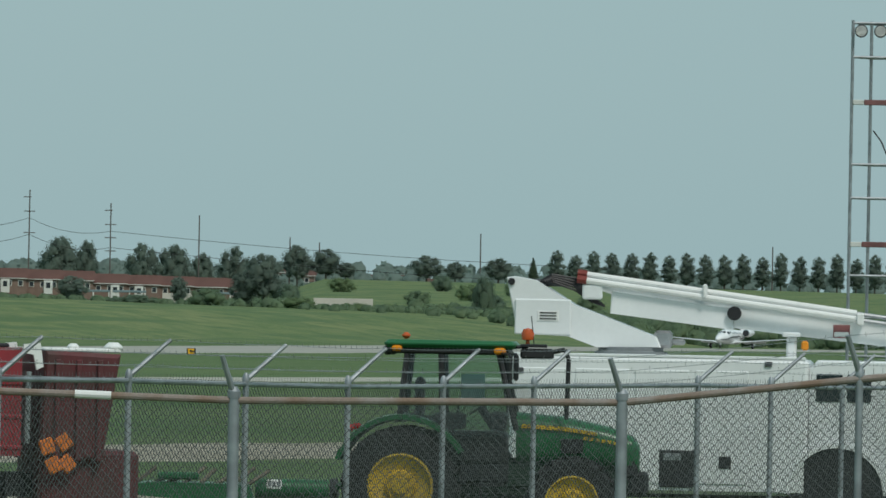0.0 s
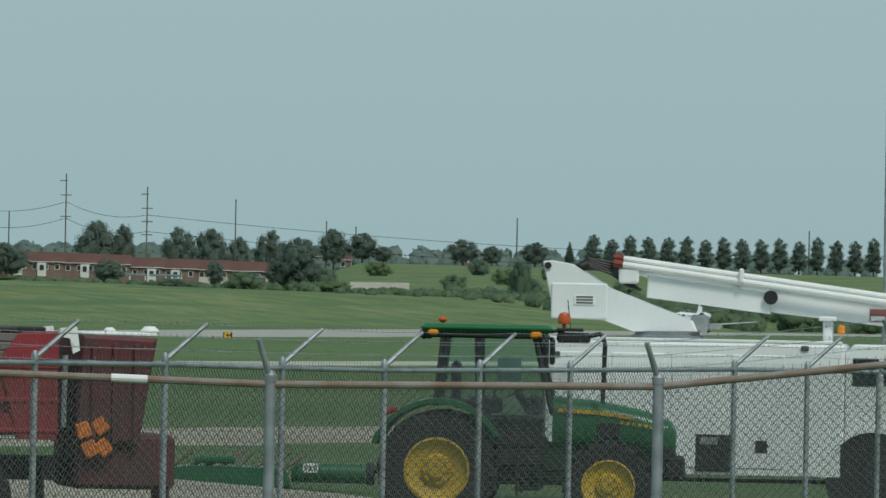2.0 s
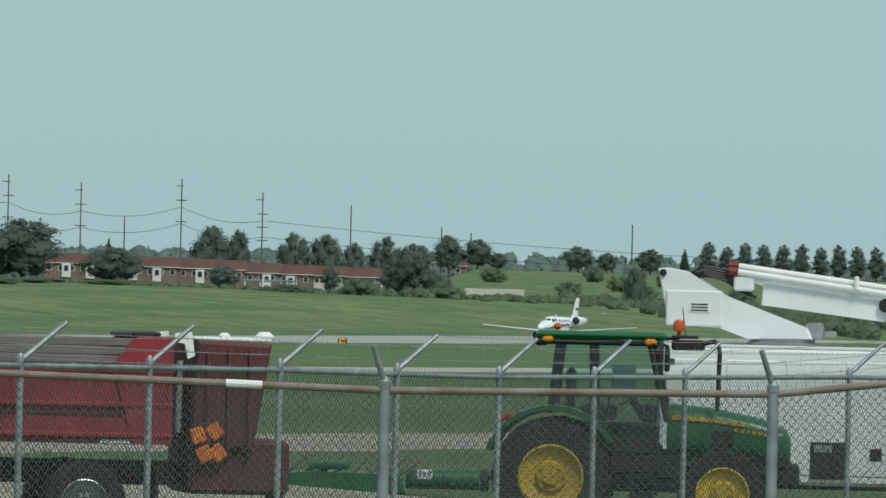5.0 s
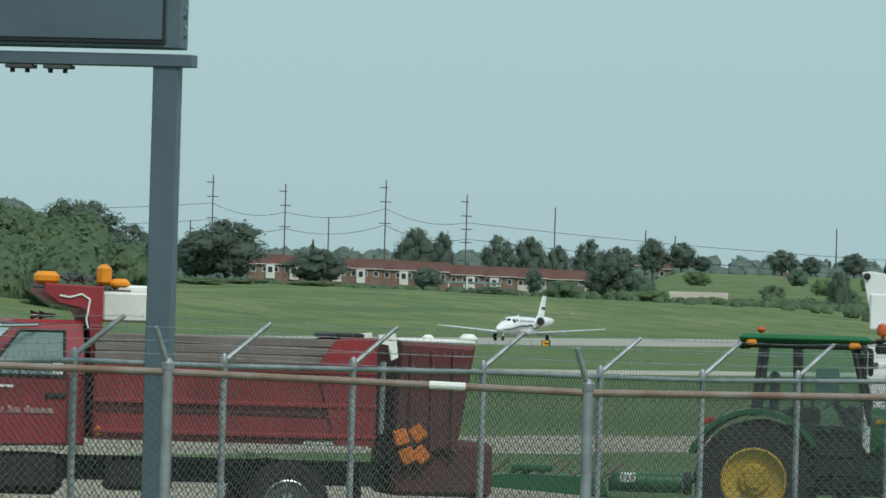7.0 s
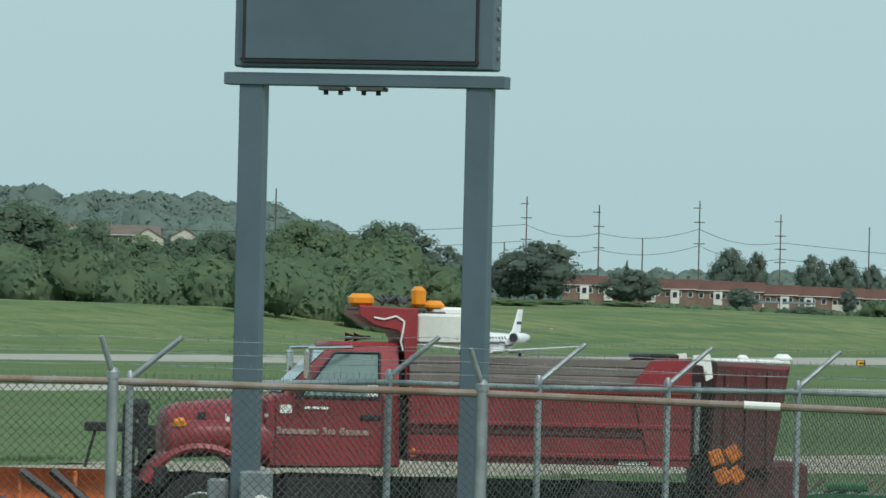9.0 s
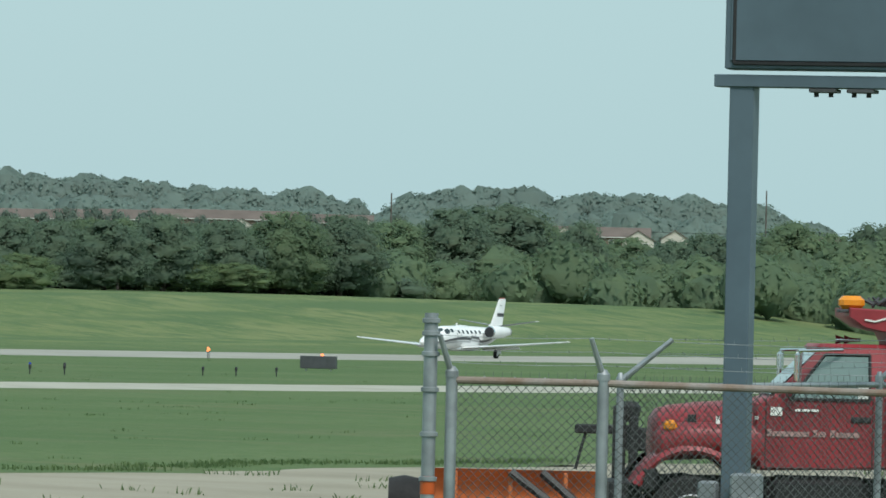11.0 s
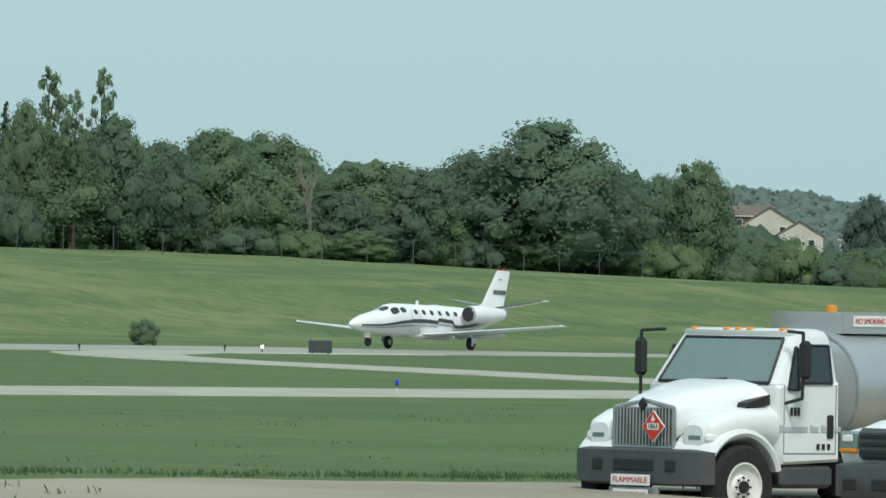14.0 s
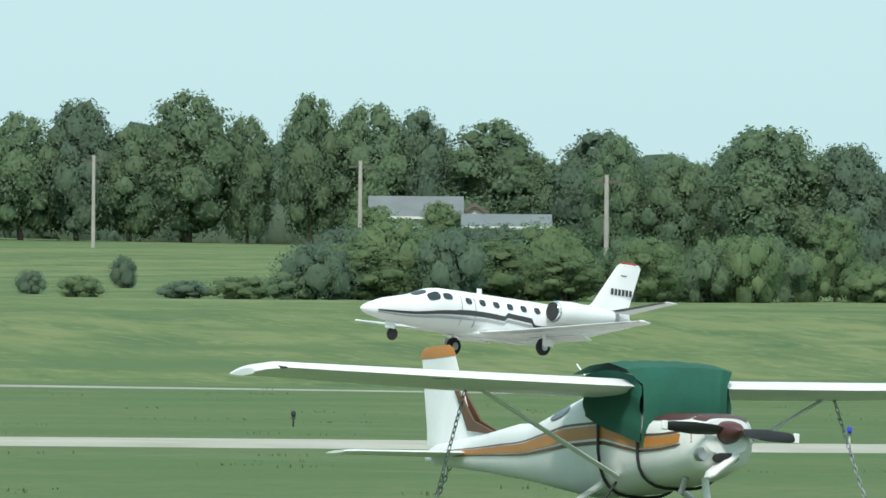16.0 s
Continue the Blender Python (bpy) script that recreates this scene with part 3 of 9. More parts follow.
def plant(kind, b, d, top, width, group="", sink=0.0):
    """Plant a tree at bearing b and distance d, its top on the line of sight that climbs top degrees, width metres wide."""
    if not group:
        near = (328 + 14 * tree_rng.random()) / math.cos(radians(b))
        width, d = width * max(d, near) / d, max(d, near)
    x, y = polar(b, d)
    z = ground(x, y) - sink
    h = max(0.6, (height_at(b, d, top) - z) * (1.12 if kind == "bush" else 1.05))
    width *= {"big": 1.42, "far": 1.05, "light": 1.15, "bush": 1.15}.get(kind, 1.0)
    n = sum(k.startswith(kind) for k in PROTO)
    key = "%s%d" % (kind, int(tree_rng.integers(n)))
    sx, sz = width / BASE_W[kind], h / BASE_H[key]
    m = Matrix.Translation((x, y, z)) @ Matrix.Rotation(tree_rng.random() * 6.28, 4, "Z") @ Matrix.Diagonal((sx, sx, sz, 1))
    if key in used:
        ob = copy_thing(PROTO[key], m @ Matrix.Diagonal([1 / c for c in PROTO[key].scale] + [1]))
    else:
        used.add(key)
        ob = PROTO[key]
        ob.matrix_basis = m
    if group:
        tagged(ob, group=group)
    return ob

# ---- where the trees stand: kind, bearing, distance, rise of the top in degrees, width ----

FAR_ROUND_1 = [
    ("far", 72.04, 2540, 0.57, 10.4),
    ("far", 72.25, 2540, 0.56, 11.1),
    ("far", 72.45, 2540, 0.51, 7.4),
    ("far", 72.67, 2540, 0.56, 9.7),
    ("far", 73.11, 2540, 0.58, 9.1),
    ("far", 73.31, 2540, 0.56, 9.7),
    ("far", 74.01, 2540, 0.53, 9.7),
    ("far", 74.21, 2540, 0.49, 6.7),
    ("far", 71.46, 2540, 0.60, 12.4),
    ("far", 71.65, 2540, 0.58, 8.1),
    ("far", 73.45, 2540, 0.47, 6.7),
    ("far", 74.51, 2540, 0.52, 8.4),
    ("conifer", 74.75, 2540, 0.53, 4.0),
    ("conifer", 70.75, 2540, 0.51, 4.0),
]
for row in FAR_ROUND_1:
    plant(*row)

ROW_1 = [
    ("poplar", 74.91, 2500, 0.58, 6.2),
    ("poplar", 75.04, 2500, 0.55, 6.2),
    ("poplar", 75.17, 2500, 0.58, 6.2),
    ("poplar", 75.30, 2500, 0.57, 6.2),
    ("poplar", 75.43, 2500, 0.57, 6.2),
    ("poplar", 75.56, 2500, 0.58, 6.2),
    ("poplar", 75.69, 2500, 0.56, 6.2),
    ("poplar", 75.82, 2500, 0.58, 6.2),
    ("poplar", 75.95, 2500, 0.57, 6.2),
    ("poplar", 76.08, 2500, 0.57, 6.2),
    ("poplar", 76.21, 2500, 0.58, 6.2),
    ("poplar", 76.34, 2500, 0.56, 6.2),
    ("poplar", 76.47, 2500, 0.59, 6.2),
    ("poplar", 76.60, 2500, 0.57, 6.2),
    ("poplar", 76.73, 2500, 0.57, 6.2),
    ("poplar", 76.86, 2500, 0.59, 6.2),
    ("poplar", 76.99, 2500, 0.56, 6.2),
    ("poplar", 77.12, 2500, 0.59, 6.2),
    ("poplar", 77.25, 2500, 0.57, 6.2),
    ("poplar", 77.38, 2500, 0.57, 6.2),
]
for row in ROW_1:
    plant(*row)

ROW_2 = [
    ("poplar", 77.51, 2500, 0.59, 6.2),
    ("poplar", 77.64, 2500, 0.56, 6.2),
]
for row in ROW_2:
    plant(*row)

MID_LEFT_1 = [
    ("far", 70.15, 1150, 0.62, 12.2),
    ("far", 69.94, 1150, 0.53, 7.1),
    ("far", 70.78, 1150, 0.44, 8.7),
    ("far", 71.55, 1150, 0.34, 4.7),
    ("far", 72.88, 1150, 0.51, 6.3),
    ("far", 72.74, 1150, 0.39, 3.9),
    ("far", 72.29, 1150, 0.35, 2.8),
    ("bush", 70.32, 960, 0.09, 5.3),
    ("bush", 70.75, 960, 0.04, 6.0),
    ("bush", 69.95, 960, 0.08, 5.3),
    ("bush", 71.84, 960, 0.09, 1.7),
    ("bush", 72.71, 960, 0.11, 2.0),
    ("bush", 72.00, 960, 0.22, 3.9),
    ("bush", 72.49, 960, 0.27, 4.6),
    ("bush", 73.12, 960, 0.22, 3.9),
    ("bush", 73.51, 960, 0.19, 3.3),
    ("bush", 73.99, 960, 0.16, 3.9),
    ("bush", 74.30, 960, 0.18, 4.6),
    ("bush", 74.41, 960, 0.37, 2.6),
    ("bush", 69.98, 960, 0.22, 5.9),
]
for row in MID_LEFT_1:
    plant(*row)

MID_LEFT_2 = [
    ("bush", 70.22, 960, 0.15, 5.3),
    ("far", 69.20, 1100, 0.72, 9.8),
    ("far", 68.77, 1100, 0.56, 8.3),
    ("far", 69.48, 1100, 0.57, 7.5),
    ("far", 68.34, 1100, 0.62, 10.5),
    ("far", 68.46, 1100, 0.46, 8.3),
    ("far", 69.01, 1100, 0.40, 9.0),
    ("far", 68.66, 1100, 0.35, 9.0),
    ("bush", 67.49, 930, 0.37, 7.0),
    ("bush", 67.84, 930, 0.34, 7.0),
    ("bush", 68.43, 930, 0.27, 5.7),
    ("bush", 68.70, 930, 0.32, 5.1),
    ("bush", 69.02, 930, 0.41, 7.0),
    ("bush", 69.41, 930, 0.38, 5.7),
    ("bush", 67.61, 930, 0.21, 5.1),
    ("bush", 68.67, 930, 0.12, 3.8),
    ("bush", 69.33, 930, 0.22, 5.1),
]
for row in MID_LEFT_2:
    plant(*row)

MIDDLE_1 = [
    ("big", 62.99, 730, 0.63, 5.5),
    ("big", 63.34, 730, 0.60, 5.5),
    ("big", 63.73, 730, 0.62, 6.0),
    ("big", 64.12, 730, 0.67, 6.0),
    ("big", 64.56, 730, 0.64, 5.5),
    ("big", 64.95, 730, 0.71, 6.0),
    ("big", 65.34, 730, 0.70, 6.5),
    ("big", 65.73, 730, 0.67, 6.0),
    ("big", 66.12, 730, 0.76, 7.5),
    ("big", 66.44, 730, 0.79, 9.0),
    ("big", 66.75, 730, 0.68, 5.5),
    ("big", 67.03, 730, 0.69, 4.0),
    ("big", 67.34, 730, 0.59, 6.0),
    ("big", 67.66, 730, 0.58, 5.0),
    ("big", 67.89, 730, 0.63, 5.5),
    ("big", 68.21, 730, 0.55, 4.5),
    ("big", 68.48, 730, 0.72, 6.5),
    ("big", 68.79, 730, 0.65, 5.0),
    ("big", 69.06, 730, 0.72, 4.5),
    ("big", 65.10, 730, 0.64, 6.0),
]
for row in MIDDLE_1:
    plant(*row)

MIDDLE_2 = [
    ("bush", 63.07, 700, 0.31, 7.2),
    ("bush", 63.45, 700, 0.29, 7.2),
    ("bush", 63.82, 700, 0.27, 7.2),
    ("bush", 64.19, 700, 0.25, 7.2),
    ("bush", 64.56, 700, 0.35, 7.2),
    ("bush", 64.94, 700, 0.33, 7.2),
    ("bush", 65.31, 700, 0.30, 7.2),
    ("bush", 65.68, 700, 0.28, 7.2),
    ("bush", 66.05, 700, 0.39, 7.2),
    ("bush", 66.43, 700, 0.36, 7.2),
    ("bush", 66.80, 700, 0.34, 7.2),
    ("bush", 67.17, 700, 0.32, 7.2),
    ("bush", 67.54, 700, 0.42, 7.2),
    ("bush", 67.92, 700, 0.40, 7.2),
    ("bush", 68.29, 700, 0.38, 7.2),
    ("bush", 68.66, 700, 0.35, 7.2),
    ("bush", 69.03, 700, 0.46, 7.2),
    ("bush", 69.40, 700, 0.43, 7.2),
    ("big", 59.97, 640, 0.59, 4.8),
    ("big", 60.24, 640, 0.61, 5.3),
]
for row in MIDDLE_2:
    plant(*row)

MIDDLE_3 = [
    ("big", 60.56, 640, 0.60, 4.8),
    ("big", 60.87, 640, 0.59, 4.8),
    ("big", 61.15, 640, 0.62, 5.7),
    ("big", 61.42, 640, 0.66, 6.1),
    ("big", 61.69, 640, 0.72, 8.3),
    ("big", 62.05, 640, 0.70, 6.6),
    ("big", 62.36, 640, 0.69, 7.5),
    ("big", 62.64, 640, 0.53, 5.3),
    ("big", 62.92, 640, 0.38, 3.5),
    ("light", 63.15, 650, 0.39, 5.3),
    ("light", 63.51, 650, 0.34, 4.9),
    ("light", 63.86, 650, 0.37, 5.3),
    ("light", 64.25, 650, 0.39, 5.3),
    ("light", 64.64, 650, 0.36, 5.8),
    ("light", 65.00, 650, 0.36, 5.3),
    ("bush", 58.88, 640, 0.45, 4.8),
    ("bush", 59.12, 640, 0.35, 4.8),
    ("bush", 59.36, 640, 0.43, 4.8),
    ("bush", 59.61, 640, 0.33, 4.8),
    ("bush", 59.85, 640, 0.40, 4.8),
]
for row in MIDDLE_3:
    plant(*row)

MIDDLE_4 = [
    ("far", 59.41, 1300, 0.82, 7.1),
    ("far", 59.30, 1300, 0.71, 5.3),
    ("far", 59.57, 1300, 0.75, 4.5),
    ("bush", 57.41, 600, 0.54, 4.9),
    ("bush", 57.69, 600, 0.41, 4.9),
    ("bush", 57.97, 600, 0.48, 4.9),
    ("bush", 58.26, 600, 0.36, 4.9),
    ("bush", 58.54, 600, 0.43, 4.9),
    ("bush", 58.82, 600, 0.50, 4.9),
    ("bush", 59.11, 600, 0.37, 4.9),
    ("bush", 59.39, 600, 0.44, 4.9),
    ("bush", 59.67, 600, 0.32, 4.9),
]
for row in MIDDLE_4:
    plant(*row)

LATE_A_1 = [
    ("big", 57.16, 560, 1.28, 8.2),
    ("big", 56.67, 560, 1.06, 5.0),
    ("big", 57.52, 560, 1.01, 5.4),
    ("big", 57.87, 560, 0.92, 5.0),
    ("big", 58.18, 560, 1.02, 4.2),
    ("big", 55.95, 560, 0.98, 7.3),
    ("big", 56.26, 560, 0.94, 4.6),
    ("big", 55.24, 560, 1.13, 6.1),
    ("big", 54.88, 560, 1.18, 4.6),
    ("big", 55.68, 560, 0.79, 5.4),
    ("big", 56.97, 560, 0.94, 6.5),
    ("light", 56.32, 520, 0.74, 3.7),
    ("light", 55.01, 520, 0.77, 6.1),
    ("light", 57.05, 520, 0.63, 4.3),
    ("light", 55.52, 520, 0.65, 4.6),
    ("light", 55.88, 520, 0.52, 3.9),
    ("big", 51.49, 520, 1.34, 5.7),
    ("big", 51.88, 520, 1.33, 4.6),
    ("big", 50.90, 520, 1.17, 3.9),
    ("big", 50.55, 520, 1.11, 4.3),
]
for row in LATE_A_1:
    plant(*row)

LATE_A_2 = [
    ("big", 50.37, 520, 1.33, 2.8),
    ("big", 50.08, 520, 1.39, 5.3),
    ("big", 52.51, 520, 1.22, 4.3),
    ("big", 52.87, 520, 1.13, 3.9),
    ("big", 53.18, 520, 1.07, 3.6),
    ("big", 54.16, 520, 1.26, 3.9),
    ("big", 54.48, 520, 1.10, 3.9),
    ("big", 54.83, 520, 1.17, 4.3),
    ("big", 55.22, 520, 1.16, 4.3),
    ("big", 53.73, 520, 1.02, 5.7),
    ("big", 53.53, 520, 1.35, 2.8),
    ("big", 52.20, 520, 1.11, 4.3),
    ("big", 51.22, 520, 1.23, 4.3),
    ("airy", 53.69, 525, 1.61, 2.9),
    ("airy", 54.06, 525, 1.61, 2.5),
    ("airy", 53.86, 525, 1.46, 2.2),
    ("dead", 52.16, 515, 1.40, 3.9),
    ("dead", 53.84, 515, 1.68, 1.4),
    ("dead", 55.51, 515, 1.21, 2.8),
    ("dead", 53.06, 515, 1.16, 2.1),
]
for row in LATE_A_2:
    plant(*row)

LATE_A_3 = [
    ("dead", 51.21, 515, 1.36, 2.1),
    ("conifer", 53.38, 515, 1.36, 2.3),
    ("light", 55.03, 500, 0.77, 6.2),
    ("light", 55.47, 500, 0.66, 3.8),
    ("light", 54.28, 500, 0.94, 6.8),
    ("light", 53.77, 500, 0.91, 5.1),
    ("light", 56.38, 500, 0.76, 3.8),
]
for row in LATE_A_3:
    plant(*row)

LATE_B_1 = [
    ("big", 46.86, 580, 1.39, 6.0),
    ("big", 47.56, 580, 1.40, 4.4),
    ("big", 48.09, 580, 1.56, 5.2),
    ("big", 48.83, 580, 1.55, 7.2),
    ("big", 49.21, 580, 1.44, 4.4),
    ("big", 49.39, 580, 1.35, 3.0),
    ("big", 49.77, 580, 1.45, 4.8),
    ("big", 50.11, 580, 1.32, 3.6),
    ("big", 50.35, 580, 1.32, 3.2),
    ("big", 47.21, 580, 1.24, 4.8),
    ("big", 48.39, 580, 1.34, 4.8),
    ("big", 50.94, 580, 1.18, 4.4),
    ("big", 43.94, 620, 1.47, 3.8),
    ("big", 44.34, 620, 1.34, 4.2),
    ("big", 45.00, 620, 1.53, 7.4),
    ("big", 45.55, 620, 1.42, 5.1),
    ("big", 46.22, 620, 1.50, 5.9),
    ("big", 46.63, 620, 1.44, 3.4),
    ("big", 46.93, 620, 1.38, 5.1),
    ("big", 47.32, 620, 1.34, 4.7),
]
for row in LATE_B_1:
    plant(*row)

LATE_B_2 = [
    ("big", 47.59, 620, 1.44, 4.2),
    ("big", 39.81, 700, 1.60, 5.8),
    ("big", 40.20, 700, 1.69, 5.5),
    ("big", 40.56, 700, 1.52, 4.8),
    ("big", 40.97, 700, 1.75, 7.0),
    ("big", 41.38, 700, 1.59, 3.8),
    ("big", 41.83, 700, 1.74, 4.6),
    ("big", 42.24, 700, 1.68, 6.2),
    ("big", 42.58, 700, 1.65, 4.6),
    ("big", 43.07, 700, 1.58, 7.7),
    ("big", 43.41, 700, 1.35, 4.3),
    ("big", 43.82, 700, 1.51, 7.2),
    ("big", 44.33, 700, 1.35, 4.8),
    ("big", 44.52, 700, 1.30, 3.4),
    ("big", 44.93, 700, 1.53, 7.4),
    ("big", 45.50, 700, 1.41, 7.2),
    ("big", 39.46, 700, 1.55, 6.7),
    ("light", 45.46, 420, 0.96, 2.7),
    ("light", 43.04, 420, 0.76, 4.9),
    ("light", 43.59, 420, 0.69, 3.7),
]
for row in LATE_B_2:
    plant(*row)

LATE_B_3 = [
    ("light", 42.17, 420, 0.75, 4.9),
    ("light", 44.17, 420, 0.79, 3.2),
]
for row in LATE_B_3:
    plant(*row)

SHRUBS_1 = [
    ("bush", 41.86, 400, 0.71, 3.3),
    ("bush", 42.41, 400, 0.87, 4.7),
    ("bush", 42.80, 400, 0.80, 3.6),
    ("bush", 43.59, 400, 0.67, 2.7),
    ("bush", 44.10, 400, 0.77, 3.3),
    ("bush", 44.57, 400, 0.73, 3.0),
    ("bush", 44.88, 400, 0.79, 3.0),
    ("bush", 45.23, 400, 0.70, 2.7),
    ("bush", 45.67, 400, 0.62, 2.5),
    ("bush", 44.27, 420, 0.71, 3.5),
    ("bush", 44.66, 420, 0.77, 3.7),
    ("bush", 45.01, 420, 0.79, 3.5),
    ("bush", 44.03, 420, 0.76, 3.7),
    ("bush", 44.55, 420, 0.51, 4.3),
    ("bush", 45.72, 420, 0.57, 3.2),
    ("bush", 46.07, 420, 0.61, 3.2),
]
for row in SHRUBS_1:
    plant(*row)

SHRUBS_2 = [
    ("bush", 46.46, 420, 0.74, 3.5),
    ("bush", 46.74, 420, 0.92, 3.7),
    ("bush", 47.09, 420, 0.67, 3.2),
    ("bush", 47.52, 420, 0.71, 3.5),
    ("juniper", 48.93, 430, 0.69, 1.1),
    ("juniper", 49.59, 430, 0.67, 1.4),
    ("juniper", 50.26, 430, 0.71, 1.2),
    ("juniper", 50.54, 430, 0.68, 0.9),
    ("juniper", 47.34, 430, 0.72, 1.5),
    ("juniper", 47.83, 430, 0.71, 1.8),
    ("juniper", 48.15, 430, 0.52, 1.2),
    ("juniper", 51.46, 430, 0.71, 1.8),
    ("juniper", 51.69, 430, 0.69, 1.5),
    ("juniper", 51.91, 430, 0.66, 1.2),
    ("juniper", 46.87, 430, 0.65, 1.5),
    ("juniper", 48.52, 430, 0.70, 1.2),
    ("bush", 46.99, 425, 0.53, 2.3),
    ("bush", 47.53, 425, 0.68, 2.9),
    ("bush", 48.28, 425, 0.66, 2.6),
    ("bush", 48.67, 425, 0.70, 2.3),
]
for row in SHRUBS_2:
    plant(*row)

SHRUBS_3 = [
    ("bush", 49.30, 425, 0.69, 2.6),
    ("bush", 49.93, 425, 0.68, 2.3),
    ("bush", 50.79, 425, 0.76, 2.9),
    ("bush", 51.22, 425, 0.71, 2.3),
    ("bush", 52.24, 425, 0.74, 3.2),
    ("bush", 52.63, 425, 0.67, 2.9),
    ("juniper", 50.70, 440, 0.57, 1.0),
    ("juniper", 51.27, 440, 0.67, 1.5),
    ("juniper", 51.50, 440, 0.68, 1.4),
    ("juniper", 51.68, 440, 0.67, 1.2),
    ("juniper", 51.90, 440, 0.64, 1.2),
    ("juniper", 50.54, 440, 0.68, 1.2),
    ("bush", 51.79, 450, 0.74, 2.5),
    ("bush", 50.41, 450, 0.67, 2.8),
    ("bush", 50.92, 450, 0.58, 2.8),
    ("bush", 52.28, 450, 0.76, 4.0),
    ("bush", 52.76, 450, 0.79, 4.0),
    ("bush", 53.15, 450, 0.82, 3.7),
    ("bush", 53.42, 450, 0.70, 3.7),
    ("bush", 54.64, 450, 0.65, 3.4),
]
for row in SHRUBS_3:
    plant(*row)

SHRUBS_4 = [
    ("bush", 52.06, 450, 0.37, 1.0),
    ("bush", 56.09, 450, 0.52, 2.5),
    ("bush", 51.15, 450, 0.56, 2.5),
    ("bush", 55.02, 470, 0.52, 3.9),
    ("bush", 55.45, 470, 0.51, 3.5),
    ("bush", 55.96, 470, 0.48, 3.5),
    ("bush", 56.66, 470, 0.46, 3.2),
    ("bush", 57.37, 470, 0.46, 3.5),
    ("bush", 57.69, 470, 0.40, 3.2),
    ("bush", 58.04, 470, 0.45, 3.9),
]
for row in SHRUBS_4:
    plant(*row)

FIELD_1 = [
    ("bush", 40.52, 500, 0.63, 1.7),
    ("bush", 39.88, 480, 0.53, 1.7),
    ("bush", 40.22, 470, 0.50, 2.6),
    ("bush", 40.95, 465, 0.47, 3.0),
    ("bush", 41.35, 455, 0.50, 3.6),
    ("bush", 41.70, 445, 0.55, 3.4),
    ("bush", 54.37, 440, -0.13, 1.6),
    ("bush", 73.05, 1700, 0.31, 5.0),
    ("bush", 73.42, 1900, 0.36, 6.0),
    ("bush", 73.95, 1600, 0.28, 5.0),
    ("bush", 74.12, 2000, 0.39, 5.0),
    ("bush", 74.30, 1750, 0.33, 5.0),
    ("bush", 74.45, 1500, 0.26, 6.0),
    ("bush", 74.62, 1900, 0.37, 5.0),
    ("bush", 74.85, 1550, 0.28, 6.0),
    ("bush", 75.15, 1500, 0.27, 6.0),
]
for row in FIELD_1:
    plant(*row, group="bushes on the field")

# ---- aircraft ----
class Hull:
    """A body lofted along x: stations of x, height of its middle, half width, half height."""

    def __init__(self, stations, n=28, power=2.2):
        self.s, self.n, self.p = sorted(stations), n, power

    def at(self, x):
        xs = [q[0] for q in self.s]
        return [float(np.interp(x, xs, [q[i] for q in self.s])) for i in (1, 2, 3)]

    def point(self, x, a, out=0.0):
        z, w, h = self.at(x)
        c, s = math.cos(radians(a)), math.sin(radians(a))
        e = 2 / self.p
        return (x, (w + out) * math.copysign(abs(c) ** e, c), z + (h + out) * math.copysign(abs(s) ** e, s))

    def body(self, fine=3):
        xs = []
        for a, b in zip(self.s[:-1], self.s[1:]):
            xs += [a[0] + (b[0] - a[0]) * i / fine for i in range(fine)]
        xs.append(self.s[-1][0])
        return Geo().loft([[self.point(x, 360 * i / self.n) for i in range(self.n)] for x in xs])

    def patch(self, lower, upper, xs, out=0.012, n=5, g=None):
        """A skin on the hull between two angles, each a function of x."""
        g = g or Geo()
        for o in (out,):
            g.loft([[self.point(x, lower(x) + (upper(x) - lower(x)) * k / n, o) for k in range(n + 1)] for x in xs], cap=False, close=False)
        return g

    def pane(self, x0, x1, a0, a1, out=0.014, g=None):
        """A rounded pane on the hull."""
        g = g or Geo()
        cx, ca, rx, ra = (x0 + x1) / 2, (a0 + a1) / 2, (x1 - x0) / 2, (a1 - a0) / 2
        ring = []
        for i in range(16):
            t = 2 * math.pi * i / 16
            c, s = math.cos(t), math.sin(t)
            ring.append((cx + rx * math.copysign(abs(c) ** 0.7, c), ca + ra * math.copysign(abs(s) ** 0.7, s)))
        g.add([self.point(cx, ca, out)] + [self.point(x, a, out) for x, a in ring], [(0, i + 1, (i + 1) % 16 + 1) for i in range(16)])
        return g


def foil(le, chord, y, z, thick, n=9, twist=0.0):
    """A ring of points round one wing section."""
    up, low = [], []
    for i in range(n):
        k = i / (n - 1)
        t = thick * chord * 2.6 * (math.sqrt(k) * 0.62 - 0.35 * k - 0.27 * k * k * k)
        up.append((le - chord * k, y, z + t * 0.6 + 0.002 + twist * k))
        low.append((le - chord * k, y, z - t * 0.4 - 0.002 + twist * k))
    return up + low[::-1]


def wing_geo(sections, thick=0.13):
    g = Geo()
    g.loft([foil(*s, thick) for s in sections])
    return g


def fin_geo(sections, thick=0.1, y=0.0):
    """An upright fin: le, chord, z."""
    rings = []
    for le, ch, z in sections:
        r = foil(le, ch, 0, 0, thick)
        rings.append([(p[0], y + p[2], z) for p in r])
    return Geo().loft(rings)


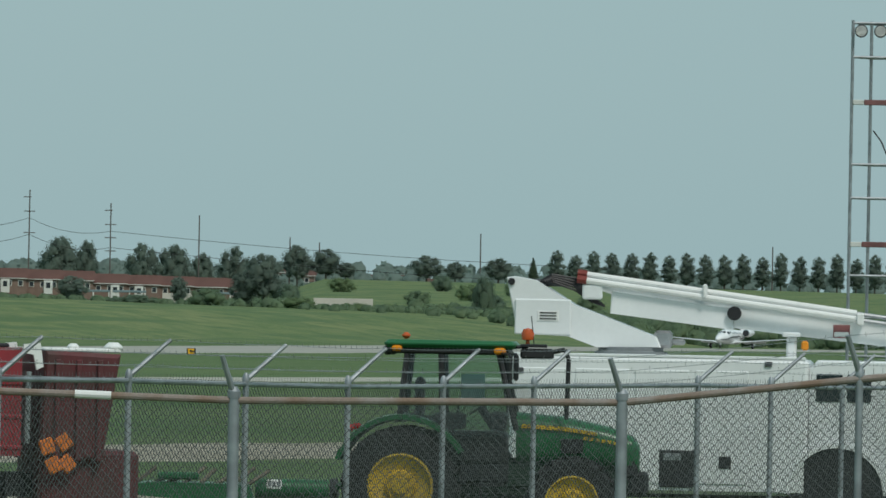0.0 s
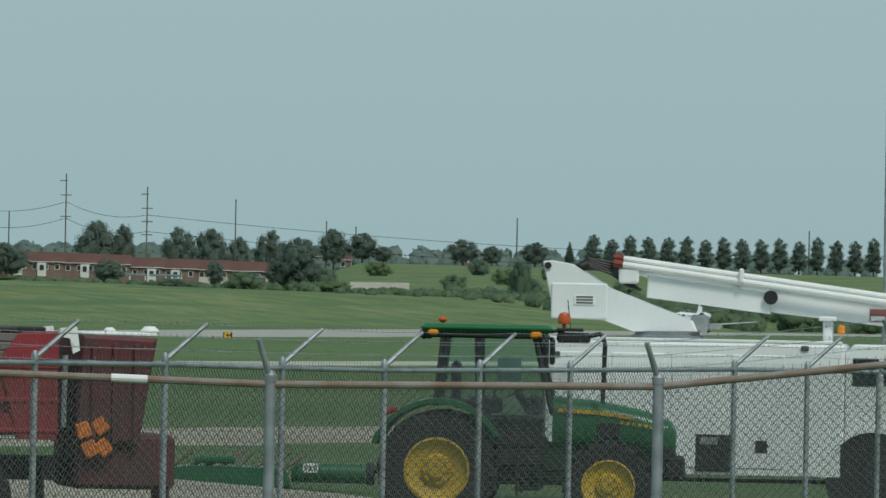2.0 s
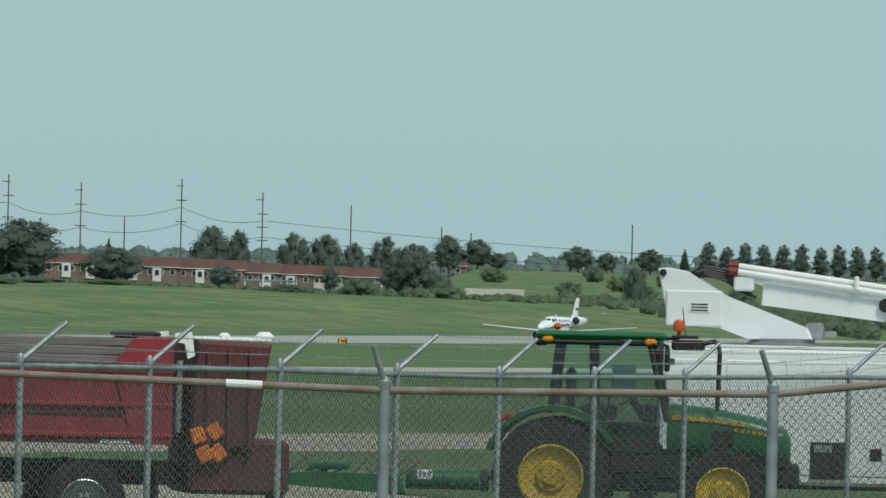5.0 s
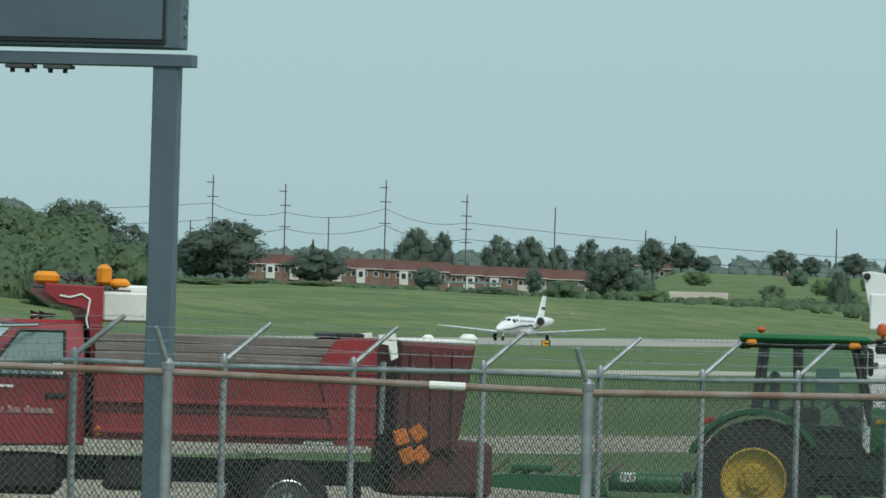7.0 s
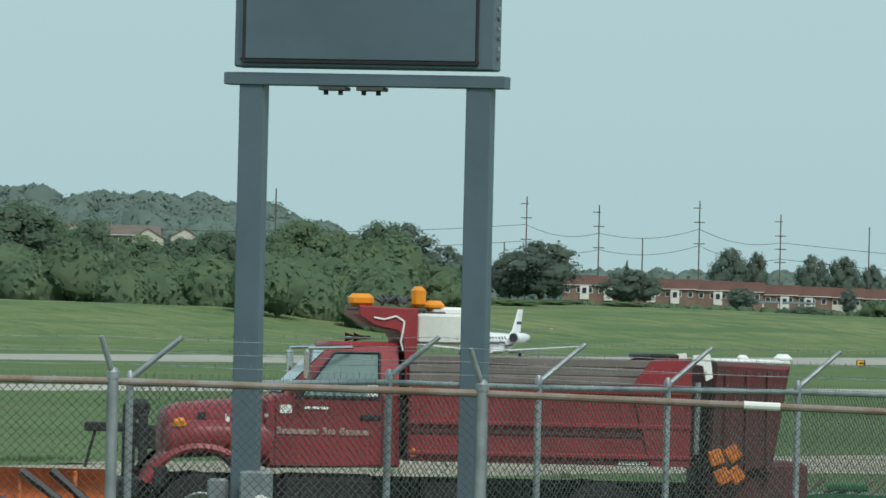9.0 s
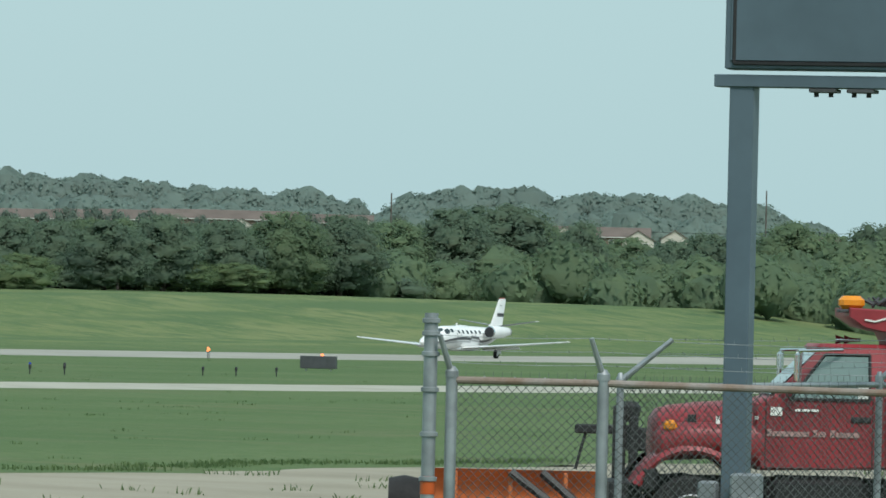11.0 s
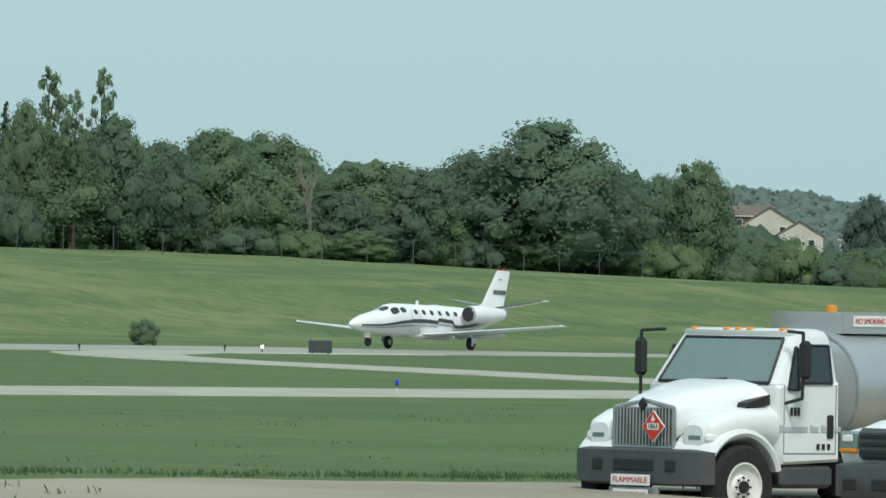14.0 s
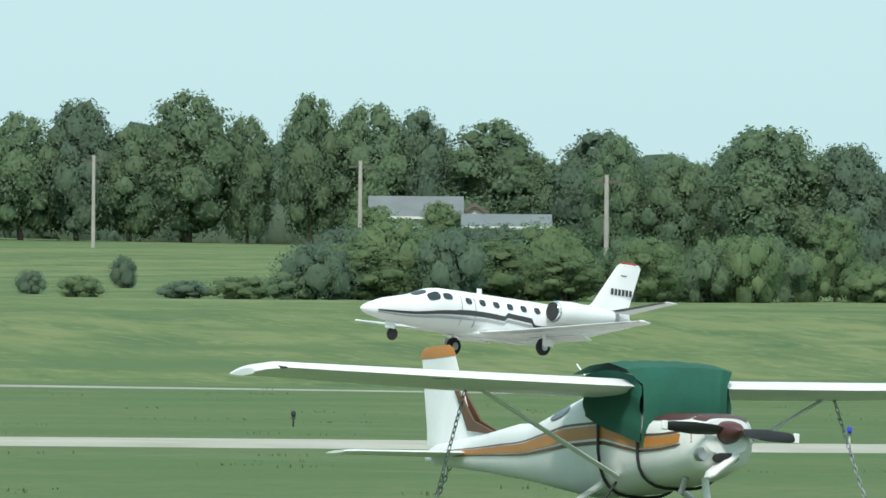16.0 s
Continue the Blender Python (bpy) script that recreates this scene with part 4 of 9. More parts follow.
JET_STRIPE = mat("graphite_stripe", (0.05, 0.052, 0.06), 0.35, 0, 0.08, 2)
JET_GREY = mat("silver_stripe", (0.42, 0.43, 0.45), 0.3, 0.4, 0.05, 2)
LEADING = mat("bright_leading_edge", (0.74, 0.75, 0.76), 0.3, 0.3, 0.04, 2)
GLOSSWHITE = mat("glossy_white_aircraft_paint", (0.84, 0.85, 0.85), 0.22, 0, 0.03, 0.6, 10)
NACELLE_DARK = mat("dark_engine_inlet", (0.03, 0.03, 0.033), 0.5, 0.3, 0.1, 4)


def make_jet():
    jet = thing("business_jet", "white twin-engined business jet with graphite zigzag stripes, wheels down", "aeroplane")
    hull = Hull([(7.2, 1.42, 0.03, 0.03), (7.05, 1.43, 0.16, 0.14), (6.7, 1.46, 0.30, 0.27), (6.1, 1.51, 0.46, 0.42), (5.4, 1.56, 0.58, 0.52), (4.9, 1.60, 0.65, 0.58), (4.4, 1.67, 0.71, 0.68),
                 (3.9, 1.74, 0.76, 0.78), (3.4, 1.76, 0.79, 0.82), (2.0, 1.76, 0.80, 0.83), (-1.5, 1.76, 0.79, 0.82), (-2.8, 1.81, 0.72, 0.74), (-4.2, 1.95, 0.54, 0.56), (-5.6, 2.12, 0.34, 0.36), (-6.8, 2.26, 0.15, 0.16), (-7.1, 2.28, 0.06, 0.08)], 32, 2.1)
    part("fuselage", hull.body(), GLOSSWHITE, jet)
    for s in (1, -1):
        w = wing_geo([(1.7, 3.0, s * 0.2, 1.06), (1.45, 2.55, s * 1.4, 1.12), (0.95, 1.75, s * 4.2, 1.34), (0.42, 1.02, s * 7.6, 1.62), (0.3, 0.62, s * 7.95, 1.65)], 0.13)
        wing = part("wing", w, GLOSSWHITE, jet)
        part("deicing_boot", Geo().loft([[(p[0] + 0.012, p[1], p[2]) for p in foil(le, ch, y, z, 0.14)[:3] + foil(le, ch, y, z, 0.14)[-3:]] for le, ch, y, z in ((1.36, 2.36, s * 1.8, 1.15), (0.95, 1.75, s * 4.2, 1.34), (0.45, 1.05, s * 7.5, 1.615))]), LEADING, wing)
        part("wingtip_light", Geo().box((0.12, s * 7.93, 1.66), (0.3, 0.1, 0.09), 0.03), SIGNWHITE, wing)
        part("flap", Geo().box((-0.72, s * 2.6, 1.05), (0.62, 2.6, 0.05), 0.02, pose(0, 0, 0, s * 4.5, -14, s * 9)), GLOSSWHITE, wing)
        st = wing_geo([(-5.5, 1.25, s * 0.15, 2.62), (-5.85, 0.7, s * 2.9, 3.02)], 0.1)
        tailplane = part("tailplane", st, GLOSSWHITE, jet)
        part("tailplane_boot", Geo().loft([[(p[0] + 0.012, p[1], p[2]) for p in foil(le, ch, y, z, 0.12)[:3] + foil(le, ch, y, z, 0.12)[-3:]] for le, ch, y, z in ((-5.52, 1.22, s * 0.3, 2.64), (-5.84, 0.72, s * 2.85, 3.015))]), JET_STRIPE, tailplane)
        eng = Hull([(-1.5, 2.2, 0.36, 0.36), (-1.65, 2.2, 0.42, 0.42), (-2.3, 2.2, 0.46, 0.46), (-3.2, 2.2, 0.43, 0.43), (-4.1, 2.24, 0.34, 0.34), (-4.6, 2.26, 0.28, 0.28)], 24, 2.0)
        e = eng.body()
        e.v = [(p[0], p[1] + s * 1.32, p[2]) for p in e.v]
        nac = part("engine_nacelle", e, GLOSSWHITE, jet)
        part("inlet", Geo().lathe([(0.35, -1.49), (0.33, -1.485), (0.29, -1.45), (0.001, -1.47)], (0, s * 1.32, 2.2), "x", 24), NACELLE_DARK, nac)
        part("inlet_lip", Geo().lathe([(0.42, -1.57), (0.39, -1.49), (0.36, -1.46), (0.345, -1.51)], (0, s * 1.32, 2.2), "x", 24), CHROME, nac)
        part("exhaust", Geo().lathe([(0.30, -4.55), (0.27, -4.8), (0.22, -4.78)], (0, s * 1.32, 2.26), "x", 20), STEEL, nac)
        part("pylon", Geo().box((-2.6, s * 0.85, 2.14), (1.9, 0.5, 0.16), 0.05), GLOSSWHITE, nac)
        zig = lambda x: 8 + (10 if x < 0.4 else 0) + (-14 if x < -1.0 else 0) + 5 * math.sin(x * 0.9)
        side = (lambda f: f) if s > 0 else (lambda f: (lambda x: 180 - f(x)))
        xs = steps(6.6, 0.5, 26) + [0.35, -0.9, -1.1] + steps(-1.3, -4.6, 14)
        part("dark_stripe", hull.patch(side(lambda x: -14 + zig(x) - 6), side(lambda x: -4 + zig(x) - 6 + (2 if x < 3 else 0)), xs, 0.014), JET_STRIPE, jet)
        part("silver_stripe", hull.patch(side(lambda x: -26 + zig(x) - 6), side(lambda x: -18 + zig(x) - 6), xs, 0.014), JET_GREY, jet)
        for i in range(6):
            x = 2.35 - i * 0.72
            a = (20, 40) if s > 0 else (140, 160)
            pn = hull.pane(x - 0.16, x + 0.16, *a)
            part("cabin_window", pn, GLASS, jet)
        for x0, x1, a0, a1, nm in ((3.75, 4.35, 24, 55, "cockpit_side_window"), (3.15, 3.62, 26, 48, "cockpit_side_window"), (4.2, 4.85, 58, 88, "windscreen")):
            a = (a0, a1) if s > 0 else (180 - a1, 180 - a0)
            part(nm, hull.pane(x0, x1, *a, 0.016), GLASS, jet)
        if s > 0:
            d = Geo()
            for x0 in (2.72, 2.02):
                d.loft([[hull.point(x0 + dx, a, 0.012) for dx in (0, 0.03)] for a in range(-40, 46, 6)], cap=False, close=False)
            part("door_seam", d, GREYPAINT, jet)
        # main gear
        g = Geo().tube((0.05, s * 2.55, 1.15), (0, s * 2.62, 0.32), 0.075, n=10)
        g.box((0, s * 2.75, 0.7), (0.55, 0.04, 0.55), 0.01)
        leg = part("main_gear_leg", g, GLOSSWHITE, jet)
        part("main_wheel", Geo().lathe([(0.13, -0.1), (0.29, -0.1), (0.33, -0.05), (0.33, 0.05), (0.29, 0.1), (0.13, 0.1)], (0, s * 2.5, 0.33), "y", 24), RUBBER, leg)
        part("wheel_hub", Geo().lathe([(0.15, -0.11), (0.15, 0.11)], (0, s * 2.5, 0.33), "y", 14), STEEL, leg)
    part("fin", fin_geo([(-3.6, 3.3, 2.2), (-4.75, 2.0, 2.85), (-5.95, 1.28, 4.45), (-6.15, 0.95, 4.57)], 0.09), GLOSSWHITE, jet)
    part("fin_tip", Geo().box((-6.55, 0, 4.575), (0.8, 0.1, 0.06), 0.02), REDLENS, jet)
    for s in (1, -1):
        b = Geo()
        for i in range(6):
            b.box((-5.72 - i * 0.2, s * (0.085 - 0.004 * i), 3.42), (0.13, 0.02, 0.24), 0.004)
        part("registration_bars", b, JET_STRIPE, jet)
        part("tail_emblem", Geo().box((-6.3, s * 0.062, 4.08), (0.3, 0.02, 0.05), 0.004), GREYPAINT, jet)
    part("belly_fairing", Hull([(2.3, 1.0, 0.2, 0.08), (1.6, 1.02, 0.62, 0.2), (-1.0, 1.02, 0.66, 0.2), (-2.2, 1.1, 0.3, 0.12)], 20).body(), GLOSSWHITE, jet)
    ng = Geo().tube((5.55, 0, 1.1), (5.5, 0, 0.3), 0.055, n=8)
    ng.box((5.75, 0.12, 0.85), (0.5, 0.02, 0.4), 0.005)
    leg = part("nose_gear_leg", ng, GLOSSWHITE, jet)
    part("nose_wheel", Geo().lathe([(0.1, -0.06), (0.23, -0.06), (0.25, 0), (0.23, 0.06), (0.1, 0.06)], (5.5, 0, 0.25), "y", 20), RUBBER, leg)
    part("taxi_light", Geo().lathe([(0.06, 5.62), (0.001, 5.66)], (0, 0, 0.7), "x", 10), SIGNWHITE, leg)
    part("aerial", Geo().box((1.2, 0, 2.68), (0.25, 0.02, 0.2), 0.005), GLOSSWHITE, jet)
    for c in jet.children_recursive:  # short gear legs: the body sits low over its wheels
        if not c.name.startswith(("main_wheel", "wheel_hub", "nose_wheel")):
            for v in c.data.vertices:
                v.co.z -= 0.36 * min(1.0, max(0.0, (v.co.z - 0.3) / 0.6))
    return jet


def propeller(parent, c, r, m, blade_mat, tip_mat, angle=8):
    """Two blades in the plane across x."""
    for s in (0, 180):
        rings = []
        for k, ch, tw in ((0.08, 0.10, 60), (0.25, 0.16, 45), (0.55, 0.17, 28), (0.85, 0.13, 18), (0.97, 0.08, 14)):
            ring = []
            for i in range(8):
                t = 2 * math.pi * i / 8
                u, v = ch / 2 * math.cos(t), 0.022 * math.sin(t)
                ring.append((c[0] + v * math.cos(radians(tw)) + u * math.sin(radians(tw)), u * math.cos(radians(tw)) - v * math.sin(radians(tw)), r * k))
            rings.append(ring)
        g = Geo().loft(rings)
        mm = Matrix.Translation((0, c[1], c[2])) @ Matrix.Rotation(radians(90 + angle + s), 4, "X")
        g.turned(mm)
        blade = part("propeller_blade", g, blade_mat, parent)
        t = Geo().box((c[0], 0, r * 0.955), (0.05, 0.12, r * 0.08), 0.01).turned(mm)
        part("blade_tip", t, tip_mat, blade)


def chain(name, a, b, group="tie-down chains"):
    """A tie-down chain of links from a to b."""
    g = Geo()
    a, b = Vector(a), Vector(b)
    n = int((b - a).length / 0.075)
    q = (b - a).to_track_quat("X", "Z")
    for i in range(n):
        p = a.lerp(b, (i + 0.5) / n)
        ring = [(0.05 * math.cos(t), 0.022 * math.sin(t)) for t in [2 * math.pi * k / 8 for k in range(8)]]
        pts = [p + q @ (Vector((u, w, 0)) if i % 2 else Vector((u, 0, w))) for u, w in ring]
        for k in range(8):
            g.tube(pts[k], pts[(k + 1) % 8], 0.008, n=4, cap=False)
    ob = solid(name, g, GALV, "slack galvanised tie-down chain under a parked aeroplane", "chain", group)
    return ob


CREAM = mat("cream_aircraft_paint", (0.78, 0.77, 0.70), 0.3, 0, 0.05, 0.8, 12)
CANVAS = mat("pale_canvas_cover", (0.66, 0.70, 0.66), 0.85, 0, 0.05, 2.2, 60, 0.25)
MAROON = mat("maroon_stripe", (0.17, 0.025, 0.035), 0.4, 0, 0.06, 2)
BROWN = mat("brown_stripe", (0.12, 0.06, 0.03), 0.45, 0, 0.08, 2)
ORANGE = mat("burnt_orange_stripe", (0.50, 0.20, 0.04), 0.4, 0, 0.06, 2)
GREENCLOTH = mat("dark_green_canvas", (0.012, 0.10, 0.065), 0.85, 0, 0.1, 2.5, 50, 0.3)


def make_low_wing(m):
    a = thing("low_wing_aeroplane", "cream low-wing light aeroplane with maroon tail stripes under a canvas cover", "aeroplane", m)
    hull = Hull([(2.18, 1.06, 0.26, 0.24), (2.0, 1.06, 0.42, 0.34), (1.6, 1.05, 0.50, 0.40), (1.0, 1.06, 0.54, 0.46), (0.6, 1.12, 0.56, 0.54), (0.1, 1.24, 0.56, 0.66), (-0.6, 1.26, 0.55, 0.66), (-1.2, 1.20, 0.50, 0.55), (-1.9, 1.15, 0.38, 0.42), (-3.2, 1.14, 0.20, 0.25), (-4.3, 1.16, 0.08, 0.13), (-4.6, 1.16, 0.03, 0.06)], 28, 2.6)
    part("fuselage", hull.body(), CREAM, a)
    cover = Hull([(0.86, 1.12, 0.575, 0.50), (0.7, 1.16, 0.60, 0.58), (0.4, 1.24, 0.61, 0.68), (-0.1, 1.30, 0.60, 0.70), (-0.7, 1.28, 0.59, 0.69), (-1.2, 1.22, 0.54, 0.58), (-1.75, 1.18, 0.43, 0.47)], 36, 2.5)
    cv = Geo()
    xs = steps(0.86, -1.75, 26)
    rings = []
    for x in xs:
        rings.append([tuple(Vector(cover.point(x, -12 + 204 * k / 26)) + Vector((0, 0, 0)) + Vector((noise.noise((x * 3.1, k * 0.45, 2.0)), noise.noise((x * 2.7, k * 0.5, 5.0)), noise.noise((x * 3.3, k * 0.5, 9.0)))) * 0.035) for k in range(27)])
    cv.loft(rings, cap=False, close=False)
    part("cover", cv, CANVAS, a, "pale wrinkled canvas cabin cover")
    for x in (0.8, -0.5):
        st = Geo()
        st.path([cover.point(x, t, 0.02) for t in range(-14, -170, -12)], 0.014, 5)
        part("cover_strap", st, BLACK, a)
    for s in (1, -1):
        w = wing_geo([(1.35, 2.2, s * 0.45, 0.80), (0.92, 1.62, s * 1.1, 0.86), (0.80, 1.58, s * 4.10, 1.10), (0.68, 1.30, s * 4.36, 1.14), (0.45, 0.7, s * 4.48, 1.16)], 0.19)
        wing = part("wing", w, CREAM, a)
        for k in range(3):
            part("tip_stripe", Geo().loft([[(p[0] * 1.0 + 0.004, p[1], p[2] + (0.006 if i < 9 else -0.006)) for i, p in enumerate(foil(0.81, 1.5, s * y, 0.86 + (y - 1.1) * 0.080, 0.142))] for y in (3.84 + k * 0.13, 3.91 + k * 0.13)]), BLACK, wing)
        tp = wing_geo([(-3.75, 0.78, s * 0.05, 1.14), (-3.78, 0.74, s * 1.45, 1.14), (-3.85, 0.5, s * 1.53, 1.14)], 0.1)
        part("tailplane", tp, CREAM, a)
        leg = part("main_gear_leg", Geo().tube((0.05, s * 1.5, 0.85), (0.0, s * 1.52, 0.3), 0.05, n=8).box((0, s * 1.5, 0.62), (0.14, 0.1, 0.2), 0.03), CREAM, a)
        part("wheel", Geo().lathe([(0.08, -0.08), (0.19, -0.085), (0.225, -0.04), (0.225, 0.04), (0.19, 0.085), (0.08, 0.08)], (0, s * 1.6, 0.225), "y", 22), RUBBER, leg)
        part("wheel_hub", Geo().lathe([(0.085, -0.09), (0.085, 0.09)], (0, s * 1.6, 0.225), "y", 12), STEEL, leg)
        for lo, hi, mm in ((8, 16, MAROON), (1, 6, BROWN), (-6, -2, MAROON)):
            f = (lambda q: (lambda x: q)) if s > 0 else (lambda q: (lambda x: 180 - q))
            xs = steps(-1.8, -4.2, 10)
            part("fuselage_stripe", hull.patch(f(lo), f(hi), xs, 0.008, 2), mm, a)
            part("cowl_stripe", hull.patch(f(lo + 4), f(hi + 2), steps(2.0, 0.9, 6), 0.008, 2), mm, a)
    part("fin", fin_geo([(-2.7, 1.9, 1.25), (-3.35, 1.28, 1.5), (-3.92, 0.72, 2.24), (-4.0, 0.5, 2.29)], 0.1), CREAM, a)
    for s in (1, -1):
        for k0, k1, mm in ((0.34, 0.44, MAROON), (0.54, 0.66, MAROON), (0.76, 0.86, BROWN)):
            g = Geo()
            bot, top = (-3.35, 1.28, 1.5), (-3.92, 0.72, 2.22)
            q = [(bot[0] - bot[1] * k0, s * 0.062, bot[2]), (bot[0] - bot[1] * k1, s * 0.045, bot[2]), (top[0] - top[1] * k1, s * 0.036, top[2]), (top[0] - top[1] * k0, s * 0.046, top[2])]
            g.add(q + [(p[0], p[1] - s * 0.03, p[2]) for p in q], [(0, 1, 2, 3), (4, 5, 6, 7), (0, 1, 5, 4), (2, 3, 7, 6), (1, 2, 6, 5), (0, 3, 7, 4)])
            part("fin_stripe", g, mm, a)
    part("rudder_cap", Geo().box((-4.1, 0, 2.30), (0.45, 0.07, 0.05), 0.02), BROWN, a)
    part("beacon", Geo().lathe([(0.04, 2.32), (0.035, 2.38), (0.001, 2.41)], (-4.0, 0, 0), "z", 10), SIGNWHITE, a)
    for x, l in ((-0.35, 0.42), (-2.3, 0.3)):
        part("aerial", Geo().tube((x, 0, hull.at(x)[0] + hull.at(x)[2] - 0.02), (x - l * 0.7, 0, hull.at(x)[0] + hull.at(x)[2] + l), 0.02, 0.012, 6), SIGNWHITE, a)
    part("roof_vent", Geo().lathe([(0.07, 1.94), (0.06, 2.04), (0.001, 2.06)], (-0.75, 0, 0), "z", 10), CREAM, a)
    part("spinner", Geo().lathe([(0.15, 2.18), (0.14, 2.28), (0.10, 2.40), (0.04, 2.49), (0.001, 2.51)], (0, 0, 1.08), "x", 20), CREAM, a, "pale rounded propeller spinner")
    part("spinner_back", Geo().box((2.15, 0, 1.22), (0.2, 0.5, 0.1), 0.04), BROWN, a)
    propeller(a, (2.26, 0, 1.08), 0.93, None, BLACK, BLACK, 2)
    for s in (1, -1):
        part("air_inlet", Geo().lathe([(0.10, 2.12), (0.09, 2.195), (0.001, 2.19)], (0, s * 0.25, 1.06), "x", 14), BLACK, a)
    part("landing_light", Geo().lathe([(0.07, 2.1), (0.06, 2.19), (0.001, 2.19)], (0, 0, 0.84), "x", 12), STEEL, a)
    leg = part("nose_gear_leg", Geo().tube((1.65, 0, 0.8), (1.72, 0, 0.25), 0.045, n=8).box((1.7, 0, 0.42), (0.1, 0.22, 0.12), 0.02), STEEL, a)
    part("wheel", Geo().lathe([(0.07, -0.07), (0.17, -0.07), (0.2, 0), (0.17, 0.07), (0.07, 0.07)], (1.72, 0, 0.2), "y", 20), RUBBER, leg)
    for c in a.children:  # a slim, low cabin
        for o in (c, *c.children):
            for v in o.data.vertices:
                k = 0.68 if v.co.x > -2.0 else 0.68 + 0.20 * min(1.0, (-2.0 - v.co.x) / 1.2)
                if v.co.z > 0.8:
                    v.co.z = 0.8 + (v.co.z - 0.8) * k
    part("exhaust", Geo().tube((1.4, 0.2, 0.66), (1.25, 0.22, 0.55), 0.035, n=8), BLACK, a)
    part("step", Geo().path([(-1.1, -0.5, 0.8), (-1.2, -0.62, 0.45), (-1.3, -0.7, 0.45)], 0.015, 6), BLACK, a)
    return a


def make_high_wing(m):
    a = thing("high_wing_aeroplane", "white high-wing light aeroplane with orange stripes and a green cover", "aeroplane", m)
    hull = Hull([(2.02, 1.28, 0.30, 0.22), (1.85, 1.24, 0.45, 0.36), (1.4, 1.20, 0.52, 0.43), (0.9, 1.20, 0.55, 0.48), (0.55, 1.28, 0.57, 0.58), (0.1, 1.38, 0.58, 0.72), (-0.8, 1.38, 0.56, 0.72), (-1.4, 1.34, 0.48, 0.58), (-2.2, 1.30, 0.34, 0.40), (-3.6, 1.34, 0.18, 0.24), (-4.9, 1.38, 0.07, 0.13), (-5.2, 1.38, 0.03, 0.06)], 28, 3.0)
    part("fuselage", hull.body(), WHITE, a)
    for s in (1, -1):
        w = wing_geo([(0.95, 1.62, 0.0, 2.10), (0.95, 1.62, s * 2.6, 2.16), (0.82, 1.22, s * 5.2, 2.27), (0.70, 0.95, s * 5.42, 2.25), (0.55, 0.6, s * 5.5, 2.22)], 0.30)
        wing = part("wing", w, WHITE, a)
        part("wing_tip_strip", Geo().loft([[(p[0] + 0.004, p[1], p[2] + (0.006 if i < 9 else -0.006)) for i, p in enumerate(foil(0.815, 1.19, s * y, 2.272, 0.125))] for y in (5.22, 5.29)]), BLACK, wing)
        part("landing_light", Geo().box((0.86, s * 3.2, 2.18), (0.06, 0.25, 0.07), 0.02), REDLENS if s > 0 else STEEL, wing)
        st = Geo().loft([[(0.35 + 0.07 * math.cos(t), y, z + 0.025 * math.sin(t)) for t in [2 * math.pi * k / 10 for k in range(10)]] for y, z in ((s * 0.52, 0.86), (s * 2.45, 2.10))])
        part("wing_strut", st, WHITE, a)
        part("strut_fairing", Geo().box((0.35, s * 2.45, 2.09), (0.3, 0.14, 0.1), 0.03), WHITE, a)
        tp = wing_geo([(-3.95, 1.05, s * 0.05, 1.36), (-4.1, 0.75, s * 1.6, 1.36), (-4.2, 0.5, s * 1.72, 1.36)], 0.1)
        part("tailplane", tp, WHITE, a)
        leg = part("main_gear_leg", Geo().path([(-0.05, s * 0.4, 0.85), (-0.03, s * 0.9, 0.55), (0, s * 1.2, 0.24)], 0.04, 8), WHITE, a)
        part("wheel", Geo().lathe([(0.08, -0.08), (0.19, -0.085), (0.22, 0), (0.19, 0.085), (0.08, 0.08)], (0, s * 1.28, 0.22), "y", 20), RUBBER, leg)
        f = (lambda q: (lambda x: q)) if s > 0 else (lambda q: (lambda x: 180 - q))
        for lo, hi, mm in ((-1, 5, ORANGE), (6.5, 9, BROWN), (-4, -2, BROWN)):
            part("fuselage_stripe", hull.patch(f(lo), f(hi), steps(1.9, -4.6, 26), 0.008, 2), mm, a)
        part("side_window", hull.pane(-1.35, -0.8, *((24, 44) if s > 0 else (136, 156)), 0.012), GLASS, a)
    part("fin", fin_geo([(-3.1, 2.1, 1.5), (-4.05, 1.15, 1.72), (-4.5, 0.82, 2.66), (-4.6, 0.6, 2.72)], 0.09), WHITE, a)
    part("fin_cap", fin_geo([(-4.46, 0.87, 2.60), (-4.5, 0.85, 2.69), (-4.62, 0.6, 2.745)], 0.13), ORANGE, a)
    for s in (1, -1):
        q = [(-3.3, s * 0.06, 1.55), (-4.05, s * 0.075, 1.64), (-4.42, s * 0.06, 2.2), (-4.35, s * 0.06, 2.2), (-3.92, s * 0.07, 1.76)]
        part("fin_stripe", Geo().add(q + [(p[0], p[1] - s * 0.03, p[2]) for p in q], [(0, 1, 2, 3, 4), (5, 6, 7, 8, 9), (0, 1, 6, 5), (1, 2, 7, 6), (2, 3, 8, 7), (3, 4, 9, 8), (4, 0, 5, 9)]), BROWN, a)
    # canvas over windscreen, roof and the wing's root
    cg = Geo()
    prof = [(1.06, 1.22), (1.14, 1.75), (1.14, 2.18), (1.0, 2.46), (0.6, 2.60), (0.15, 2.58), (-0.25, 2.46)]
    rings = []
